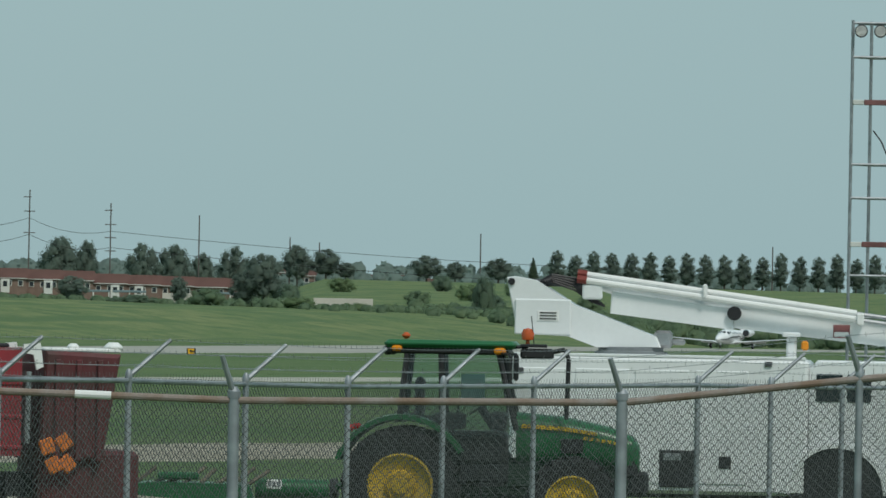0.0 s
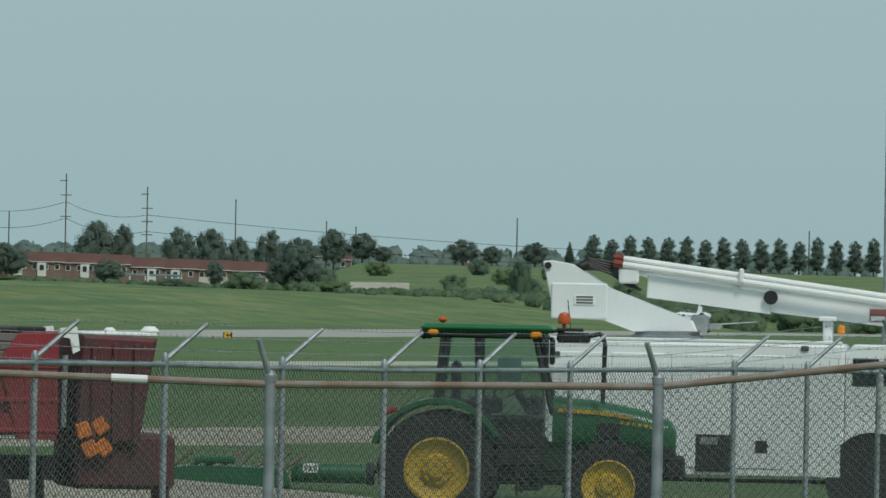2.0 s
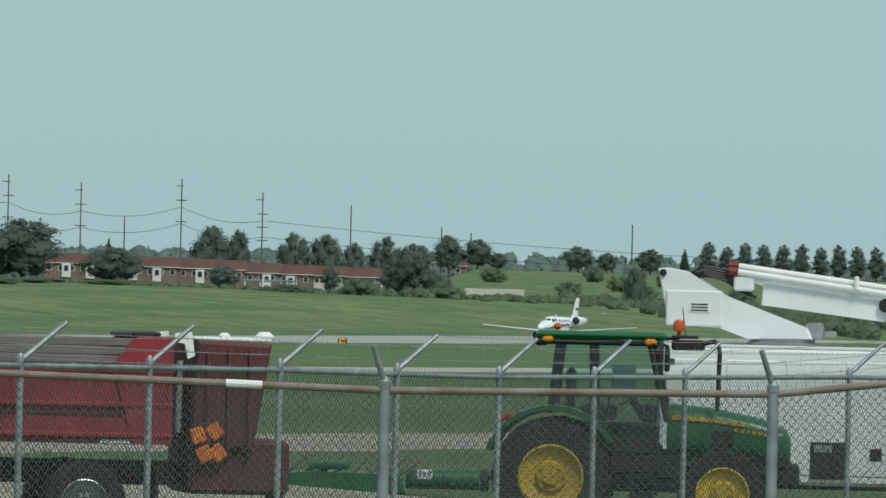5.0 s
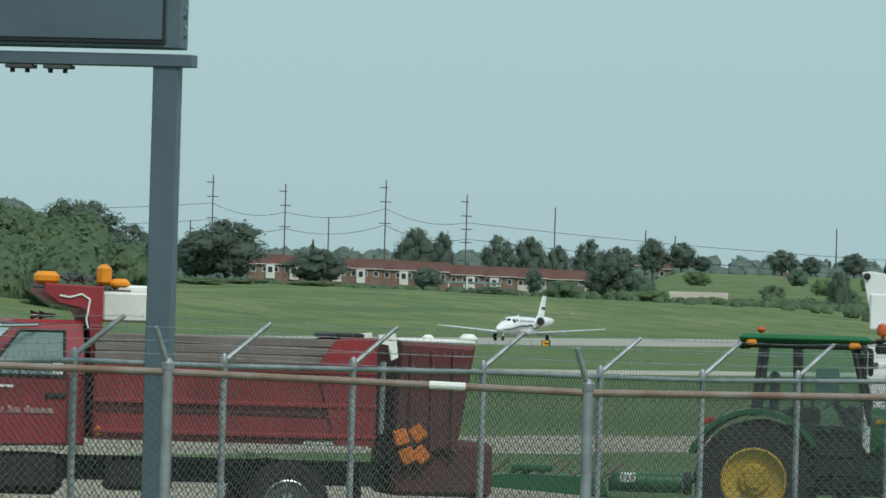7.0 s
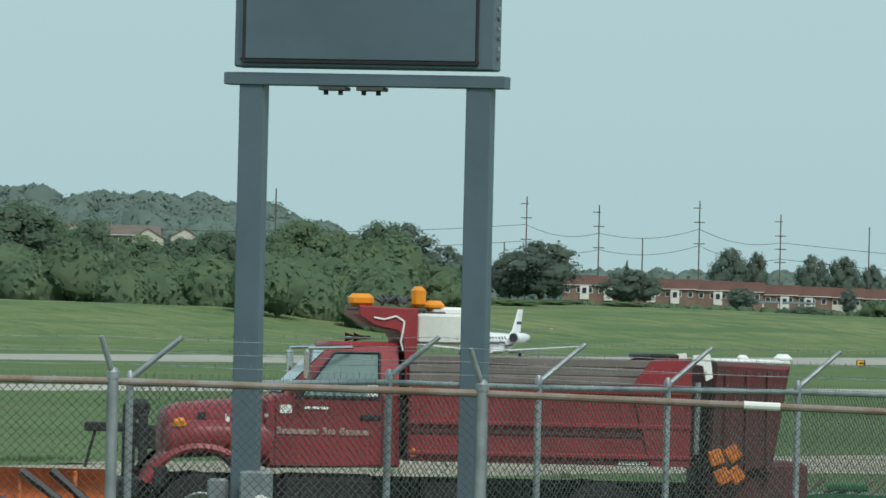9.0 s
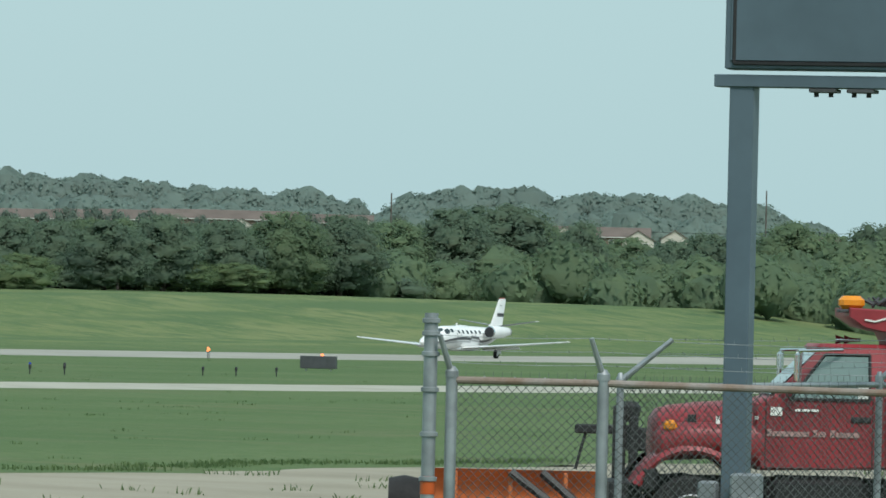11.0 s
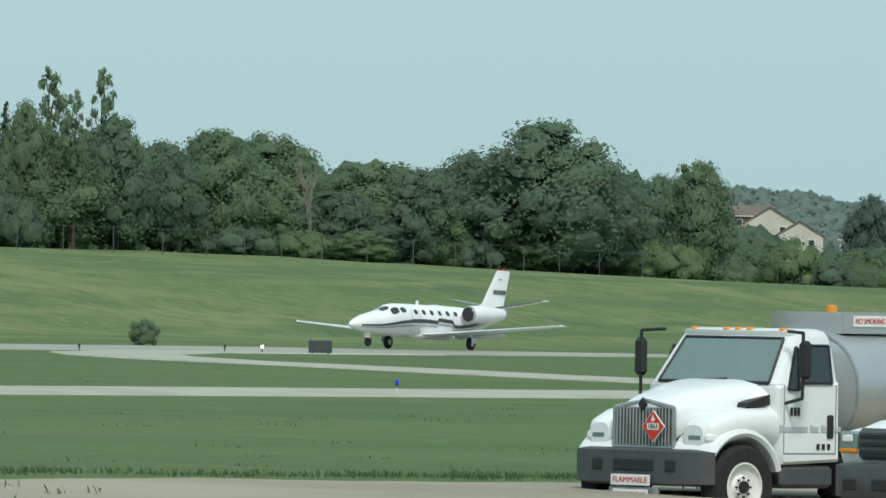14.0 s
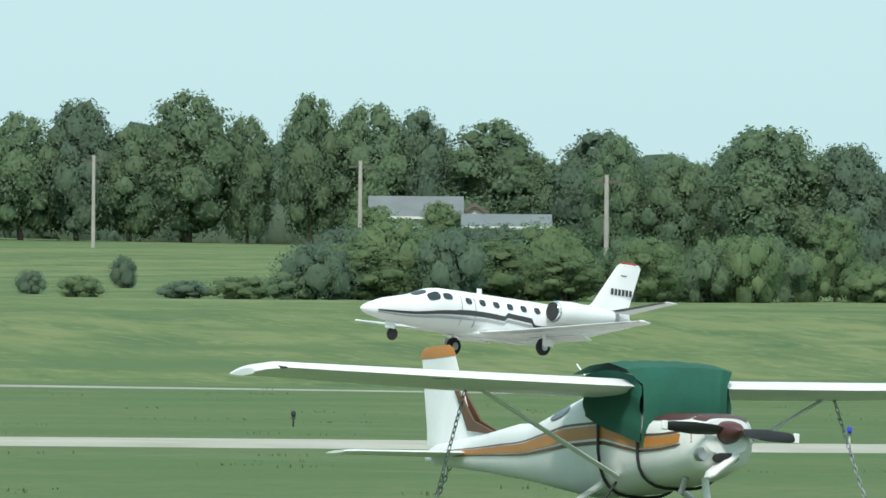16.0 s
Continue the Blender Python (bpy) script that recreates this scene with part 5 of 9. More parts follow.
    for i in range(31):
        t = -1 + 2 * i / 30
        y = 0.74 * t
        ring = []
        for j, (x, z) in enumerate(prof):
            zz = z - 0.05 * t * t
            ring.append((x - 0.25 * max(0, abs(t) - 0.75) + 0.02 * noise.noise((i * 0.5, j, 3)), y * (0.78 if j < 3 else 1.0) + 0.015 * noise.noise((i, j * 0.7, 1)), zz + 0.02 * noise.noise((i * 0.4, j * 0.8, 8))))
        rings.append(ring)
    cg.loft(rings, cap=False, close=False)
    part("cover", cg, GREENCLOTH, a, "dark green canvas windscreen cover")
    for s in (1, -1):
        sd = Geo()
        rows = []
        for j in range(9):
            k = j / 8
            rows.append([(x, s * (0.62 + 0.02 * math.sin(j * 1.3 + x * 7)), z0 + (z1 - z0) * k) for x, z0, z1 in ((1.08, 1.22, 2.1), (0.9, 1.26, 2.3), (0.6, 1.34, 2.4), (0.3, 1.44, 2.45), (0.0, 1.56, 2.45), (-0.25, 1.7, 2.38))])
        sd.loft(rows, cap=False, close=False)
        part("cover_side", sd, GREENCLOTH, a)
    for x in (0.92, 0.05):
        st = Geo().path([hull.point(x, t, 0.03) for t in range(10, -200, -14)], 0.02, 5)
        part("cover_strap", st, BLACK, a)
    part("cowl_top", hull.patch(lambda x: 38, lambda x: 142, steps(2.0, 1.05, 8), 0.012, 10), mat("faded_brown_paint", (0.10, 0.035, 0.035), 0.4, 0, 0.12, 3), a)
    part("spinner", Geo().lathe([(0.15, 2.02), (0.14, 2.12), (0.09, 2.26), (0.001, 2.34)], (0, 0, 1.32), "x", 20), mat("faded_brown_paint", (0, 0, 0)), a)
    propeller(a, (2.1, 0, 1.32), 0.95, None, BLACK, SIGNWHITE, -4)
    part("air_inlet", Geo().box((1.98, 0, 1.02), (0.14, 0.34, 0.12), 0.04), BLACK, a)
    part("intake_plug", Geo().box((1.98, -0.05, 0.92), (0.2, 0.5, 0.1), 0.04, pose(0, 0, 0, 35)), SIGNWHITE, a)
    part("landing_lamp", Geo().lathe([(0.09, 1.9), (0.08, 1.99), (0.001, 1.98)], (0, -0.3, 1.06), "x", 12), STEEL, a)
    leg = part("nose_gear_leg", Geo().tube((1.5, 0, 0.85), (1.62, 0, 0.25), 0.045, n=8), WHITE, a)
    part("wheel", Geo().lathe([(0.07, -0.07), (0.16, -0.07), (0.19, 0), (0.16, 0.07), (0.07, 0.07)], (1.62, 0, 0.19), "y", 20), RUBBER, leg)
    part("fork", Geo().path([(1.5, 0.1, 0.5), (1.62, 0.1, 0.2)], 0.02, 6).path([(1.5, -0.1, 0.5), (1.62, -0.1, 0.2)], 0.02, 6), STEEL, leg)
    for x, y in ((-0.2, 0.9), (-0.2, -0.9)):
        part("aerial", Geo().tube((x, y * 0.6, 2.25), (x - 0.35, y * 0.6, 2.62), 0.014, 0.008, 6), SIGNWHITE, a)
    for c in a.children_recursive:  # a low cabin and wing for the long nose
        for v in c.data.vertices:
            if v.co.x > -2.6 and v.co.z > 1.4:
                v.co.z = 1.4 + (v.co.z - 1.4) * 0.70
    part("exhaust", Geo().tube((1.5, -0.25, 0.8), (1.42, -0.28, 0.62), 0.035, n=8), STEEL, a)
    part("step", Geo().path([(0.3, -0.5, 0.8), (0.35, -0.85, 0.4), (0.1, -0.95, 0.4)], 0.015, 6), BLACK, a)
    return a


def make_cowled(m):
    """A bulky piston aeroplane: its roof and its covered nose show over the fuel trucks."""
    a = thing("covered_nose_aeroplane", "white piston aeroplane with a bright blue cover over its nose", "aeroplane", m)
    hull = Hull([(2.45, 1.72, 0.42, 0.42), (2.2, 1.75, 0.52, 0.52), (1.4, 1.82, 0.58, 0.56), (0.6, 1.86, 0.62, 0.62), (0.1, 1.95, 0.64, 0.74), (-0.5, 2.05, 0.64, 0.84), (-1.3, 2.05, 0.62, 0.82), (-1.9, 1.95, 0.5, 0.62), (-2.5, 1.85, 0.30, 0.40), (-3.2, 1.9, 0.12, 0.2), (-3.4, 1.9, 0.04, 0.08)], 28, 2.5)
    part("fuselage", hull.body(), OFFWHITE, a)
    blue = mat("bright_blue_cover", (0.010, 0.085, 0.42), 0.6, 0, 0.14, 2, 40, 0.3)
    cv = Geo()
    cover = Hull([(2.62, 1.98, 0.10, 0.10), (2.56, 2.0, 0.34, 0.24), (2.2, 2.02, 0.54, 0.36), (1.4, 2.04, 0.62, 0.40), (0.75, 2.06, 0.65, 0.44), (0.55, 2.06, 0.62, 0.42)], 30, 2.4)
    part("nose_cover", cover.body(4), blue, a, "bright blue fabric nose cover")
    part("cover_cap", Geo().lathe([(0.13, 2.58), (0.14, 2.66), (0.1, 2.68), (0.001, 2.68)], (0, 0, 1.98), "x", 16), BLACK, a)
    part("cowl_ring", Geo().lathe([(0.40, 2.40), (0.38, 2.52), (0.33, 2.54), (0.30, 2.44)], (0, 0, 1.60), "x", 28), OFFWHITE, a)
    part("cowl_opening", Geo().lathe([(0.31, 2.46), (0.001, 2.46)], (0, 0, 1.60), "x", 24), BLACK, a)
    part("spinner", Geo().lathe([(0.10, 2.46), (0.11, 2.6), (0.08, 2.82), (0.03, 2.92), (0.001, 2.93)], (0, 0, 1.72), "x", 18), CHROME, a)
    propeller(a, (2.62, 0, 1.72), 0.55, None, STEEL, SIGNWHITE, 10)
    for s in (1, -1):
        part("wing", wing_geo([(0.8, 2.0, s * 0.4, 1.1), (0.6, 1.3, s * 1.55, 1.15)], 0.13), OFFWHITE, a)
        part("tailplane", wing_geo([(-2.6, 0.7, s * 0.1, 1.95), (-2.7, 0.5, s * 1.6, 1.95)], 0.1), OFFWHITE, a)
        leg = part("main_gear_leg", Geo().tube((0.3, s * 1.5, 1.35), (0.3, s * 1.5, 0.32), 0.06), STEEL, a)
        part("wheel", Geo().lathe([(0.1, -0.1), (0.28, -0.1), (0.32, 0), (0.28, 0.1), (0.1, 0.1)], (0.3, s * 1.5, 0.32), "y", 18), RUBBER, leg)
        part("side_window", hull.pane(-1.25, -0.45, *((30, 56) if s > 0 else (124, 150)), 0.014), mat("green_tinted_glass", (0.12, 0.30, 0.26), 0.08, 0, 0.05, 1, spec=0.7), a)
        part("windscreen", hull.pane(-0.2, 0.55, *((38, 84) if s > 0 else (96, 142)), 0.014), PALEGLASS, a)
        part("screen_frame", Geo().path([hull.point(-0.3, t if s > 0 else 180 - t, 0.02) for t in (30, 45, 60, 75, 90)], 0.03, 6).path([hull.point(x, 62 if s > 0 else 118, 0.02) for x in (-0.3, 0.1, 0.5)], 0.025, 6), OFFWHITE, a)
    part("fin", fin_geo([(-2.2, 1.1, 1.9), (-2.5, 0.7, 2.42)], 0.09), OFFWHITE, a)
    part("tail_wheel", Geo().lathe([(0.05, -0.05), (0.16, -0.05), (0.18, 0), (0.16, 0.05), (0.05, 0.05)], (-3.0, 0, 0.18), "y", 16), RUBBER, a)
    part("tail_leg", Geo().tube((-2.9, 0, 1.8), (-3.0, 0, 0.2), 0.05), STEEL, a)
    part("roof_hatch", Geo().box((-0.85, 0, 2.90), (0.16, 0.14, 0.22), 0.03).tube((-1.5, 0.3, 2.92), (-0.7, 0.2, 2.98), 0.02, n=6), OFFWHITE, a)
    for x, l in ((-0.3, 0.5), (-2.4, 0.45)):
        part("aerial", Geo().tube((x, 0, 2.5), (x - 0.2, 0, 2.6 + l), 0.03, 0.015, 6), SIGNWHITE, a)
    return a

# ---- road vehicles ----
def facing_left(b, towards):
    return 180 - b + towards


def facing_right(b, towards):
    return -b - towards


TRUCKWHITE = mat("white_truck_enamel", (0.80, 0.82, 0.82), 0.25, 0, 0.04, 0.7, 12)
FADEDRED = mat("sun_faded_red_paint", (0.30, 0.030, 0.040), 0.45, 0, 0.14, 1.6, 14, 0.05, tint=(0.20, 0.022, 0.030))
GREYRED = mat("dirty_dark_red_steel", (0.11, 0.022, 0.026), 0.7, 0, 0.25, 2.5, 18, 0.2, tint=(0.07, 0.03, 0.028))
WOODGREY = mat("weathered_sideboard", (0.20, 0.175, 0.165), 0.9, 0, 0.15, 1.5, 20, 0.2)
LETTER = mat("grey_lettering", (0.46, 0.50, 0.51), 0.5, 0, 0.05, 2)
TANKRED = mat("tanker_red", (0.58, 0.035, 0.02), 0.4, 0, 0.05, 2)
TANKYELLOW = mat("tanker_yellow", (0.80, 0.47, 0.015), 0.38, 0, 0.04, 1)


def upright(x, y, z, side, turn=0):
    """A pose for writing on the side that looks along y (side 1 or -1)."""
    return pose(x, y, z, 90, 0, (180 if side > 0 else 0) + turn)


def placard(parent, words, x, y, z, m, size=0.27):
    """A red diamond hazard plate; m turns its face, which looks along -y before."""
    base = Matrix.Translation((x, y, z)) @ m
    h = size / math.sqrt(2)
    d = Geo().prism([(h, 0), (0, h), (-h, 0), (0, -h)], "y", -0.008, 0.008).turned(base)
    plate = part("hazard_placard", d, SIGNWHITE, parent, "red diamond hazard placard")
    h2 = h * 0.93
    q = Geo().prism([(h2, 0), (0, h2), (-h2, 0), (0, -h2)], "y", -0.014, -0.006).turned(base)
    part("red_field", q, TANKRED, plate)
    part("white_band", Geo().box((0, -0.014, 0), (h * 1.02, 0.008, h * 0.42)).turned(base), SIGNWHITE, plate)
    text_on("placard_number", words, h * 0.46, BLACK, plate, base @ pose(0, -0.02, 0, 90, 0, 0), 0.002)
    fl = Geo().prism([(-0.12 * h, 0.32 * h), (0.12 * h, 0.32 * h), (0.17 * h, 0.48 * h), (0.07 * h, 0.54 * h), (0.02 * h, 0.74 * h), (-0.06 * h, 0.56 * h), (-0.16 * h, 0.5 * h)], "y", -0.018, -0.010).turned(base)
    part("flame_mark", fl, SIGNWHITE, plate)
    return plate


def sign_plate(parent, words, x, y, z, w, h, plate_mat, ink, side=1, size=None, name="sign_plate"):
    p = part(name, Geo().box((x, y, z), (w, 0.012, h), 0.003), plate_mat, parent)
    if words:
        ob = text_on("lettering", words, size or h * 0.72, ink, p, upright(x, y + side * 0.010, z, side), 0.003)
        wd = max(v.co.x for v in ob.data.vertices) - min(v.co.x for v in ob.data.vertices)
        ob.matrix_basis = upright(x, y + side * 0.010, z, side) @ Matrix.Diagonal((w * 0.9 / wd, 1, 1, 1))
    return p


def scallop(parent, x, y, z, r, side, m=None):
    """A yellow scallop emblem edged in red, as plain shapes."""
    def fan(k, lift):
        pts = [(-0.42 * k * r, -0.95 * k * r), (-0.5 * k * r, -0.62 * k * r)]
        for i in range(15):
            a = math.pi * (1.12 - 1.24 * i / 14)
            rr = r * k * (1.0 if i % 2 == 0 else 0.95)
            pts.append((rr * math.cos(a), rr * math.sin(a) * 0.98))
        pts += [(0.5 * k * r, -0.62 * k * r), (0.42 * k * r, -0.95 * k * r)]
        g = Geo().prism(pts, "y", lift, lift + side * 0.006)
        g.v = [(p[0] + x, p[1] + y, p[2] + z) for p in g.v]
        return g.turned(m) if m else g
    e = part("emblem", fan(1.0, 0.0), TANKRED, parent, "yellow and red scallop emblem")
    part("emblem_face", fan(0.86, side * 0.008), TANKYELLOW, e)
    ribs = Geo()
    for i in range(7):
        a = math.pi * (0.14 + 0.72 * i / 6)
        ribs.tube((x + 0.1 * r * math.cos(a), y + side * 0.016, z - 0.5 * r), (x + 0.78 * r * math.cos(a), y + side * 0.016, z + 0.74 * r * math.sin(a)), 0.012, n=4)
    part("emblem_ribs", ribs.turned(m) if m else ribs, TANKRED, e)


def tank_geo(x0, x1, zc, hw, hh, n=36, power=2.3, dish=0.14):
    h = Hull([(x0, zc, hw * 0.25, hh * 0.25), (x0 + dish * 0.35, zc, hw * 0.72, hh * 0.72), (x0 + dish, zc, hw, hh), (x1 - dish, zc, hw, hh), (x1 - dish * 0.35, zc, hw * 0.72, hh * 0.72), (x1, zc, hw * 0.25, hh * 0.25)], n, power)
    return h


def chamfered(ring, c):
    """A four-cornered ring with its corners cut back by c."""
    out, n = [], len(ring)
    for i in range(n):
        p, a, b = Vector(ring[i]), Vector(ring[i - 1]), Vector(ring[(i + 1) % n])
        u, w = (a - p).normalized() * c, (b - p).normalized() * c
        out += [tuple(p + u), tuple(p + (u + w) * 0.29), tuple(p + w)]
    return out


def make_avgas_truck(m):
    t = thing("avgas_fuel_truck", "white cab-and-chassis fuel truck with a small silver tank and yellow band", "truck", m)
    # body of the cab, nose and doors
    cab = Geo()
    side = [(0.62, 0.88), (0.70, 1.05), (0.67, 1.20), (0.62, 1.25), (0.40, 1.29), (-0.45, 1.38), (-0.55, 1.46), (-1.88, 1.46), (-1.9, 0.62), (-0.55, 0.60), (-0.52, 0.80), (-0.40, 1.0), (0.0, 1.08), (0.38, 1.0), (0.5, 0.82)]
    cab.prism(side, "y", -0.98, 0.98, 0.07)
    body = part("cab_body", cab, TRUCKWHITE, t)
    green = Geo()
    low = [(-0.46, 0.97, 1.44), (-1.86, 0.97, 1.44), (-1.86, -0.97, 1.44), (-0.46, -0.97, 1.44)]
    top = [(-1.08, 0.80, 1.95), (-1.78, 0.80, 1.95), (-1.78, -0.80, 1.95), (-1.08, -0.80, 1.95)]
    mid = [(p[0] * 0.5 + q[0] * 0.5, p[1] * 0.48 + q[1] * 0.52, p[2] * 0.5 + q[2] * 0.5) for p, q in zip(low, top)]
    green.loft([chamfered(low, 0.08), chamfered(mid, 0.08), chamfered(top, 0.12)])
    roofy = part("cab_roof", green, TRUCKWHITE, t)
    part("roof_crown", Geo().loft([chamfered(top, 0.12), chamfered([(p[0] * 0.97 - 0.04, p[1] * 0.96, 2.0) for p in top], 0.12), chamfered([(p[0] * 0.7 - 0.43, p[1] * 0.75, 2.02) for p in top], 0.12)]), TRUCKWHITE, t)
    # windscreen and windows
    def on(u, v, o=0.012):
        a = Vector(low[3]).lerp(Vector(low[0]), u)
        b = Vector(top[3]).lerp(Vector(top[0]), u)
        return a.lerp(b, v) + Vector((0.75, 0, 0.66)).normalized() * o
    part("windscreen", Geo().add([on(0.07, 0.06), on(0.93, 0.06), on(0.91, 0.9), on(0.09, 0.9)], [(0, 1, 2, 3)]), PALEGLASS, roofy)
    part("windscreen_seal", Geo().path([on(0.06, 0.03), on(0.94, 0.03), on(0.92, 0.94), on(0.08, 0.94), on(0.06, 0.03)], 0.018, 5), BLACK, roofy)
    for i in (0, 1):
        part("wiper", Geo().tube(on(0.2 + 0.35 * i, 0.02, 0.03), on(0.52 + 0.35 * i, 0.10, 0.03), 0.012, n=5), BLACK, roofy)
    for s in (1, -1):
        w = [Vector((-0.72, s * 0.975, 1.47)), Vector((-1.60, s * 0.975, 1.47)), Vector((-1.62, s * 0.83, 1.86)), Vector((-1.10, s * 0.83, 1.86))]
        part("door_window", Geo().add([p + Vector((0, s * 0.012, 0)) for p in w], [(0, 1, 2, 3)]), GLASS, roofy)
        part("window_frame", Geo().path([p + Vector((0, s * 0.012, 0)) for p in w + w[:1]], 0.018, 5), BLACK, roofy)
        seam = Geo()
        for a, b in (((-0.66, 0.7), (-0.66, 1.45)), ((-1.66, 0.7), (-1.66, 1.45)), ((-0.66, 0.7), (-1.66, 0.7))):
            seam.tube((a[0], s * 0.982, a[1]), (b[0], s * 0.982, b[1]), 0.008, n=4)
        part("door_seam", seam, GREYPAINT, body)
        part("door_handle", Geo().box((-1.56, s * 0.99, 1.16), (0.10, 0.03, 0.17), 0.01), BLACK, body)
        mir = part("mirror_arm", Geo().tube((-0.75, s * 0.98, 1.38), (-0.82, s * 1.22, 1.40), 0.03, n=6), BLACK, body)
        part("mirror", Geo().box((-0.82, s * 1.25, 1.5), (0.13, 0.22, 0.34), 0.04), BLACK, mir)
        fl = Geo()
        for r0, r1, y0, y1 in ((0.47, 0.57, 0.9, 1.06),):
            n = 14
            pts = [(math.cos(math.pi * i / n), math.sin(math.pi * i / n)) for i in range(n + 1)]
            fl.loft([[(0.0 + r * c * 1.02, s * y, 0.52 + r * q * 1.08) for c, q in pts] for r, y in ((r0, y0), (r0, y1), (r1, y1 - 0.02), (r1 + 0.01, y0))], cap=False, close=False)
        part("wheel_arch_flare", fl, DARKGREY, body)
        part("headlamp", Geo().box((0.66, s * 0.80, 1.15), (0.14, 0.30, 0.22), 0.03), PALEGLASS, t)
        part("headlamp_lens", Geo().box((0.715, s * 0.80, 1.18), (0.05, 0.18, 0.10), 0.02), SIGNWHITE, t)
        part("turn_lamp", Geo().box((0.70, s * 0.80, 1.045), (0.07, 0.27, 0.07), 0.02), AMBER, t)
        part("lamp_surround", Geo().box((0.60, s * 0.87, 1.13), (0.2, 0.26, 0.26), 0.04), BLACK, t)
        part("step_board", Geo().box((-1.1, s * 0.95, 0.56), (1.3, 0.12, 0.07), 0.02), BLACK, t)
        wheel(t, "front_wheel", (0, s * 0.90, 0.41), 0.41, 0.25, 0.27, SIGNWHITE, s, BLACK)
        wheel(t, "rear_wheel", (-4.05, s * 0.88, 0.41), 0.41, 0.3, 0.27, CREAM, s, BLACK)
        fn = Geo()
        pts = [(math.cos(math.pi * i / 14), math.sin(math.pi * i / 14)) for i in range(15)]
        fn.loft([[(-4.05 + r * c, s * y, 0.47 + r * q) for c, q in pts] for r, y in ((0.49, 0.66), (0.49, 1.08), (0.54, 1.09), (0.55, 0.66))], cap=False, close=False)
        part("rear_mudguard", fn, STEEL, t)
        part("mud_flap", Geo().box((-3.42, s * 0.88, 0.75), (0.12, 0.42, 0.42), 0.02), STEEL, t)
    grille = part("grille", Geo().box((0.70, 0, 1.12), (0.12, 1.28, 0.36), 0.05), DARKGREY, t)
    for z in (1.03, 1.12, 1.21):
        part("grille_slot", Geo().box((0.765, 0.33, z), (0.02, 0.5, 0.05), 0.008), BLACK, grille)
        part("grille_slot", Geo().box((0.765, -0.33, z), (0.02, 0.5, 0.05), 0.008), BLACK, grille)
    part("grille_badge", Geo().lathe([(0.085, 0.762), (0.08, 0.776), (0.001, 0.78)], (0, -0.04, 1.13), "x", 18), STEEL, grille)
    placard(t, "1203", 0.80, -0.02 + 0.2, 1.12, Matrix.Rotation(radians(90), 4, "Z"), 0.27)
    bump = part("bumper", Geo().prism([(0.88, 0.60), (0.84, 0.86), (0.70, 1.0), (0.46, 1.03), (0.46, -1.03), (0.70, -1.0), (0.84, -0.86), (0.88, -0.60)], "z", 0.50, 0.90, 0.03), DARKGREY, t, "grey painted steel front bumper")
    for y, w in ((0, 0.56), (0.62, 0.22), (-0.62, 0.22)):
        part("bumper_slot", Geo().box((0.88, y, 0.66), (0.03, w, 0.13), 0.02), BLACK, bump)
    part("bonnet", Hull([(0.68, 1.18, 0.60, 0.10), (0.60, 1.21, 0.74, 0.13), (0.3, 1.26, 0.82, 0.15), (-0.2, 1.30, 0.86, 0.17), (-0.58, 1.33, 0.90, 0.18)], 26, 3.6).body(), TRUCKWHITE, body)
    bl = Geo()
    for i in range(7):
        bl.box((0.42, 0.20 - i * 0.07, 1.402), (0.07, 0.045, 0.006))
    part("bonnet_marks", bl, LETTER, body)
    bars_on("lettering_bar", NAME_BARS, 0.105, LETTER, body, upright(-1.12, 0.986, 1.17, 1), 0.003)
    part("side_badge", Geo().box((-0.50, 0.985, 1.26), (0.22, 0.012, 0.05), 0.004), DARKGREY, body)
    part("fuel_flap_badge", Geo().box((-0.85, 0.985, 0.98), (0.14, 0.012, 0.03), 0.004), DARKGREY, body)
    for y in (-0.6, -0.3, 0, 0.3, 0.6):
        part("roof_marker_lamp", Geo().box((-1.12, y, 2.005), (0.14, 0.08, 0.045), 0.02), AMBER, t)
    for y in (0.55, -0.55):
        part("seat_back", Geo().box((-1.55, y, 1.45), (0.12, 0.5, 0.5), 0.05), DARKGREY, t)
    # chassis, tank and plumbing
    part("chassis", Geo().box((-2.6, 0.38, 0.68), (5.8, 0.09, 0.2)).box((-2.6, -0.38, 0.68), (5.8, 0.09, 0.2)).box((-3.9, 0, 0.5), (0.3, 0.9, 0.3), 0.08), BLACK, t)
    hull = tank_geo(-4.95, -2.12, 1.45, 0.86, 0.54)
    tank = part("tank", hull.body(6), ALU, t, "brushed aluminium fuel tank")
    for s in (1, -1):
        sd = (lambda q: (lambda x: q)) if s > 0 else (lambda q: (lambda x: 180 - q))
        f = (lambda fn: fn) if s > 0 else (lambda fn: (lambda x: 180 - fn(x)))
        xs = steps(-2.75, -4.72, 12)
        part("yellow_band", hull.patch(f(lambda x: -24), f(lambda x: 54), [-2.98] + steps(-3.05, -4.42, 9), 0.008, 10), TANKYELLOW, tank)
        wedge = Geo()
        pts = [hull.point(-2.72, 54 if s > 0 else 126, 0.008)]
        for k in range(9):
            a = 54 - 78 * k / 8
            pts.append(hull.point(-2.99, a if s > 0 else 180 - a, 0.0085))
        wedge.add(pts, [(0, i, i + 1) for i in range(1, len(pts) - 1)])
        part("yellow_wedge", wedge, TANKYELLOW, tank)
        part("red_bar", Geo().box((-4.26, s * 0.874, 1.40), (0.24, 0.02, 0.085), 0.004), TANKRED, tank)
    bars_on("name_bar", BRAND_BARS, 0.30, TANKRED, tank, upright(-3.62, 0.870, 1.45, 1), 0.006)
    scallop(tank, -2.50, 0.855, 1.45, 0.14, 1)
    placard(tank, "1203", -4.66, 0.885, 1.46, pose(0, 0, 0, 0, 0, 180), 0.27)
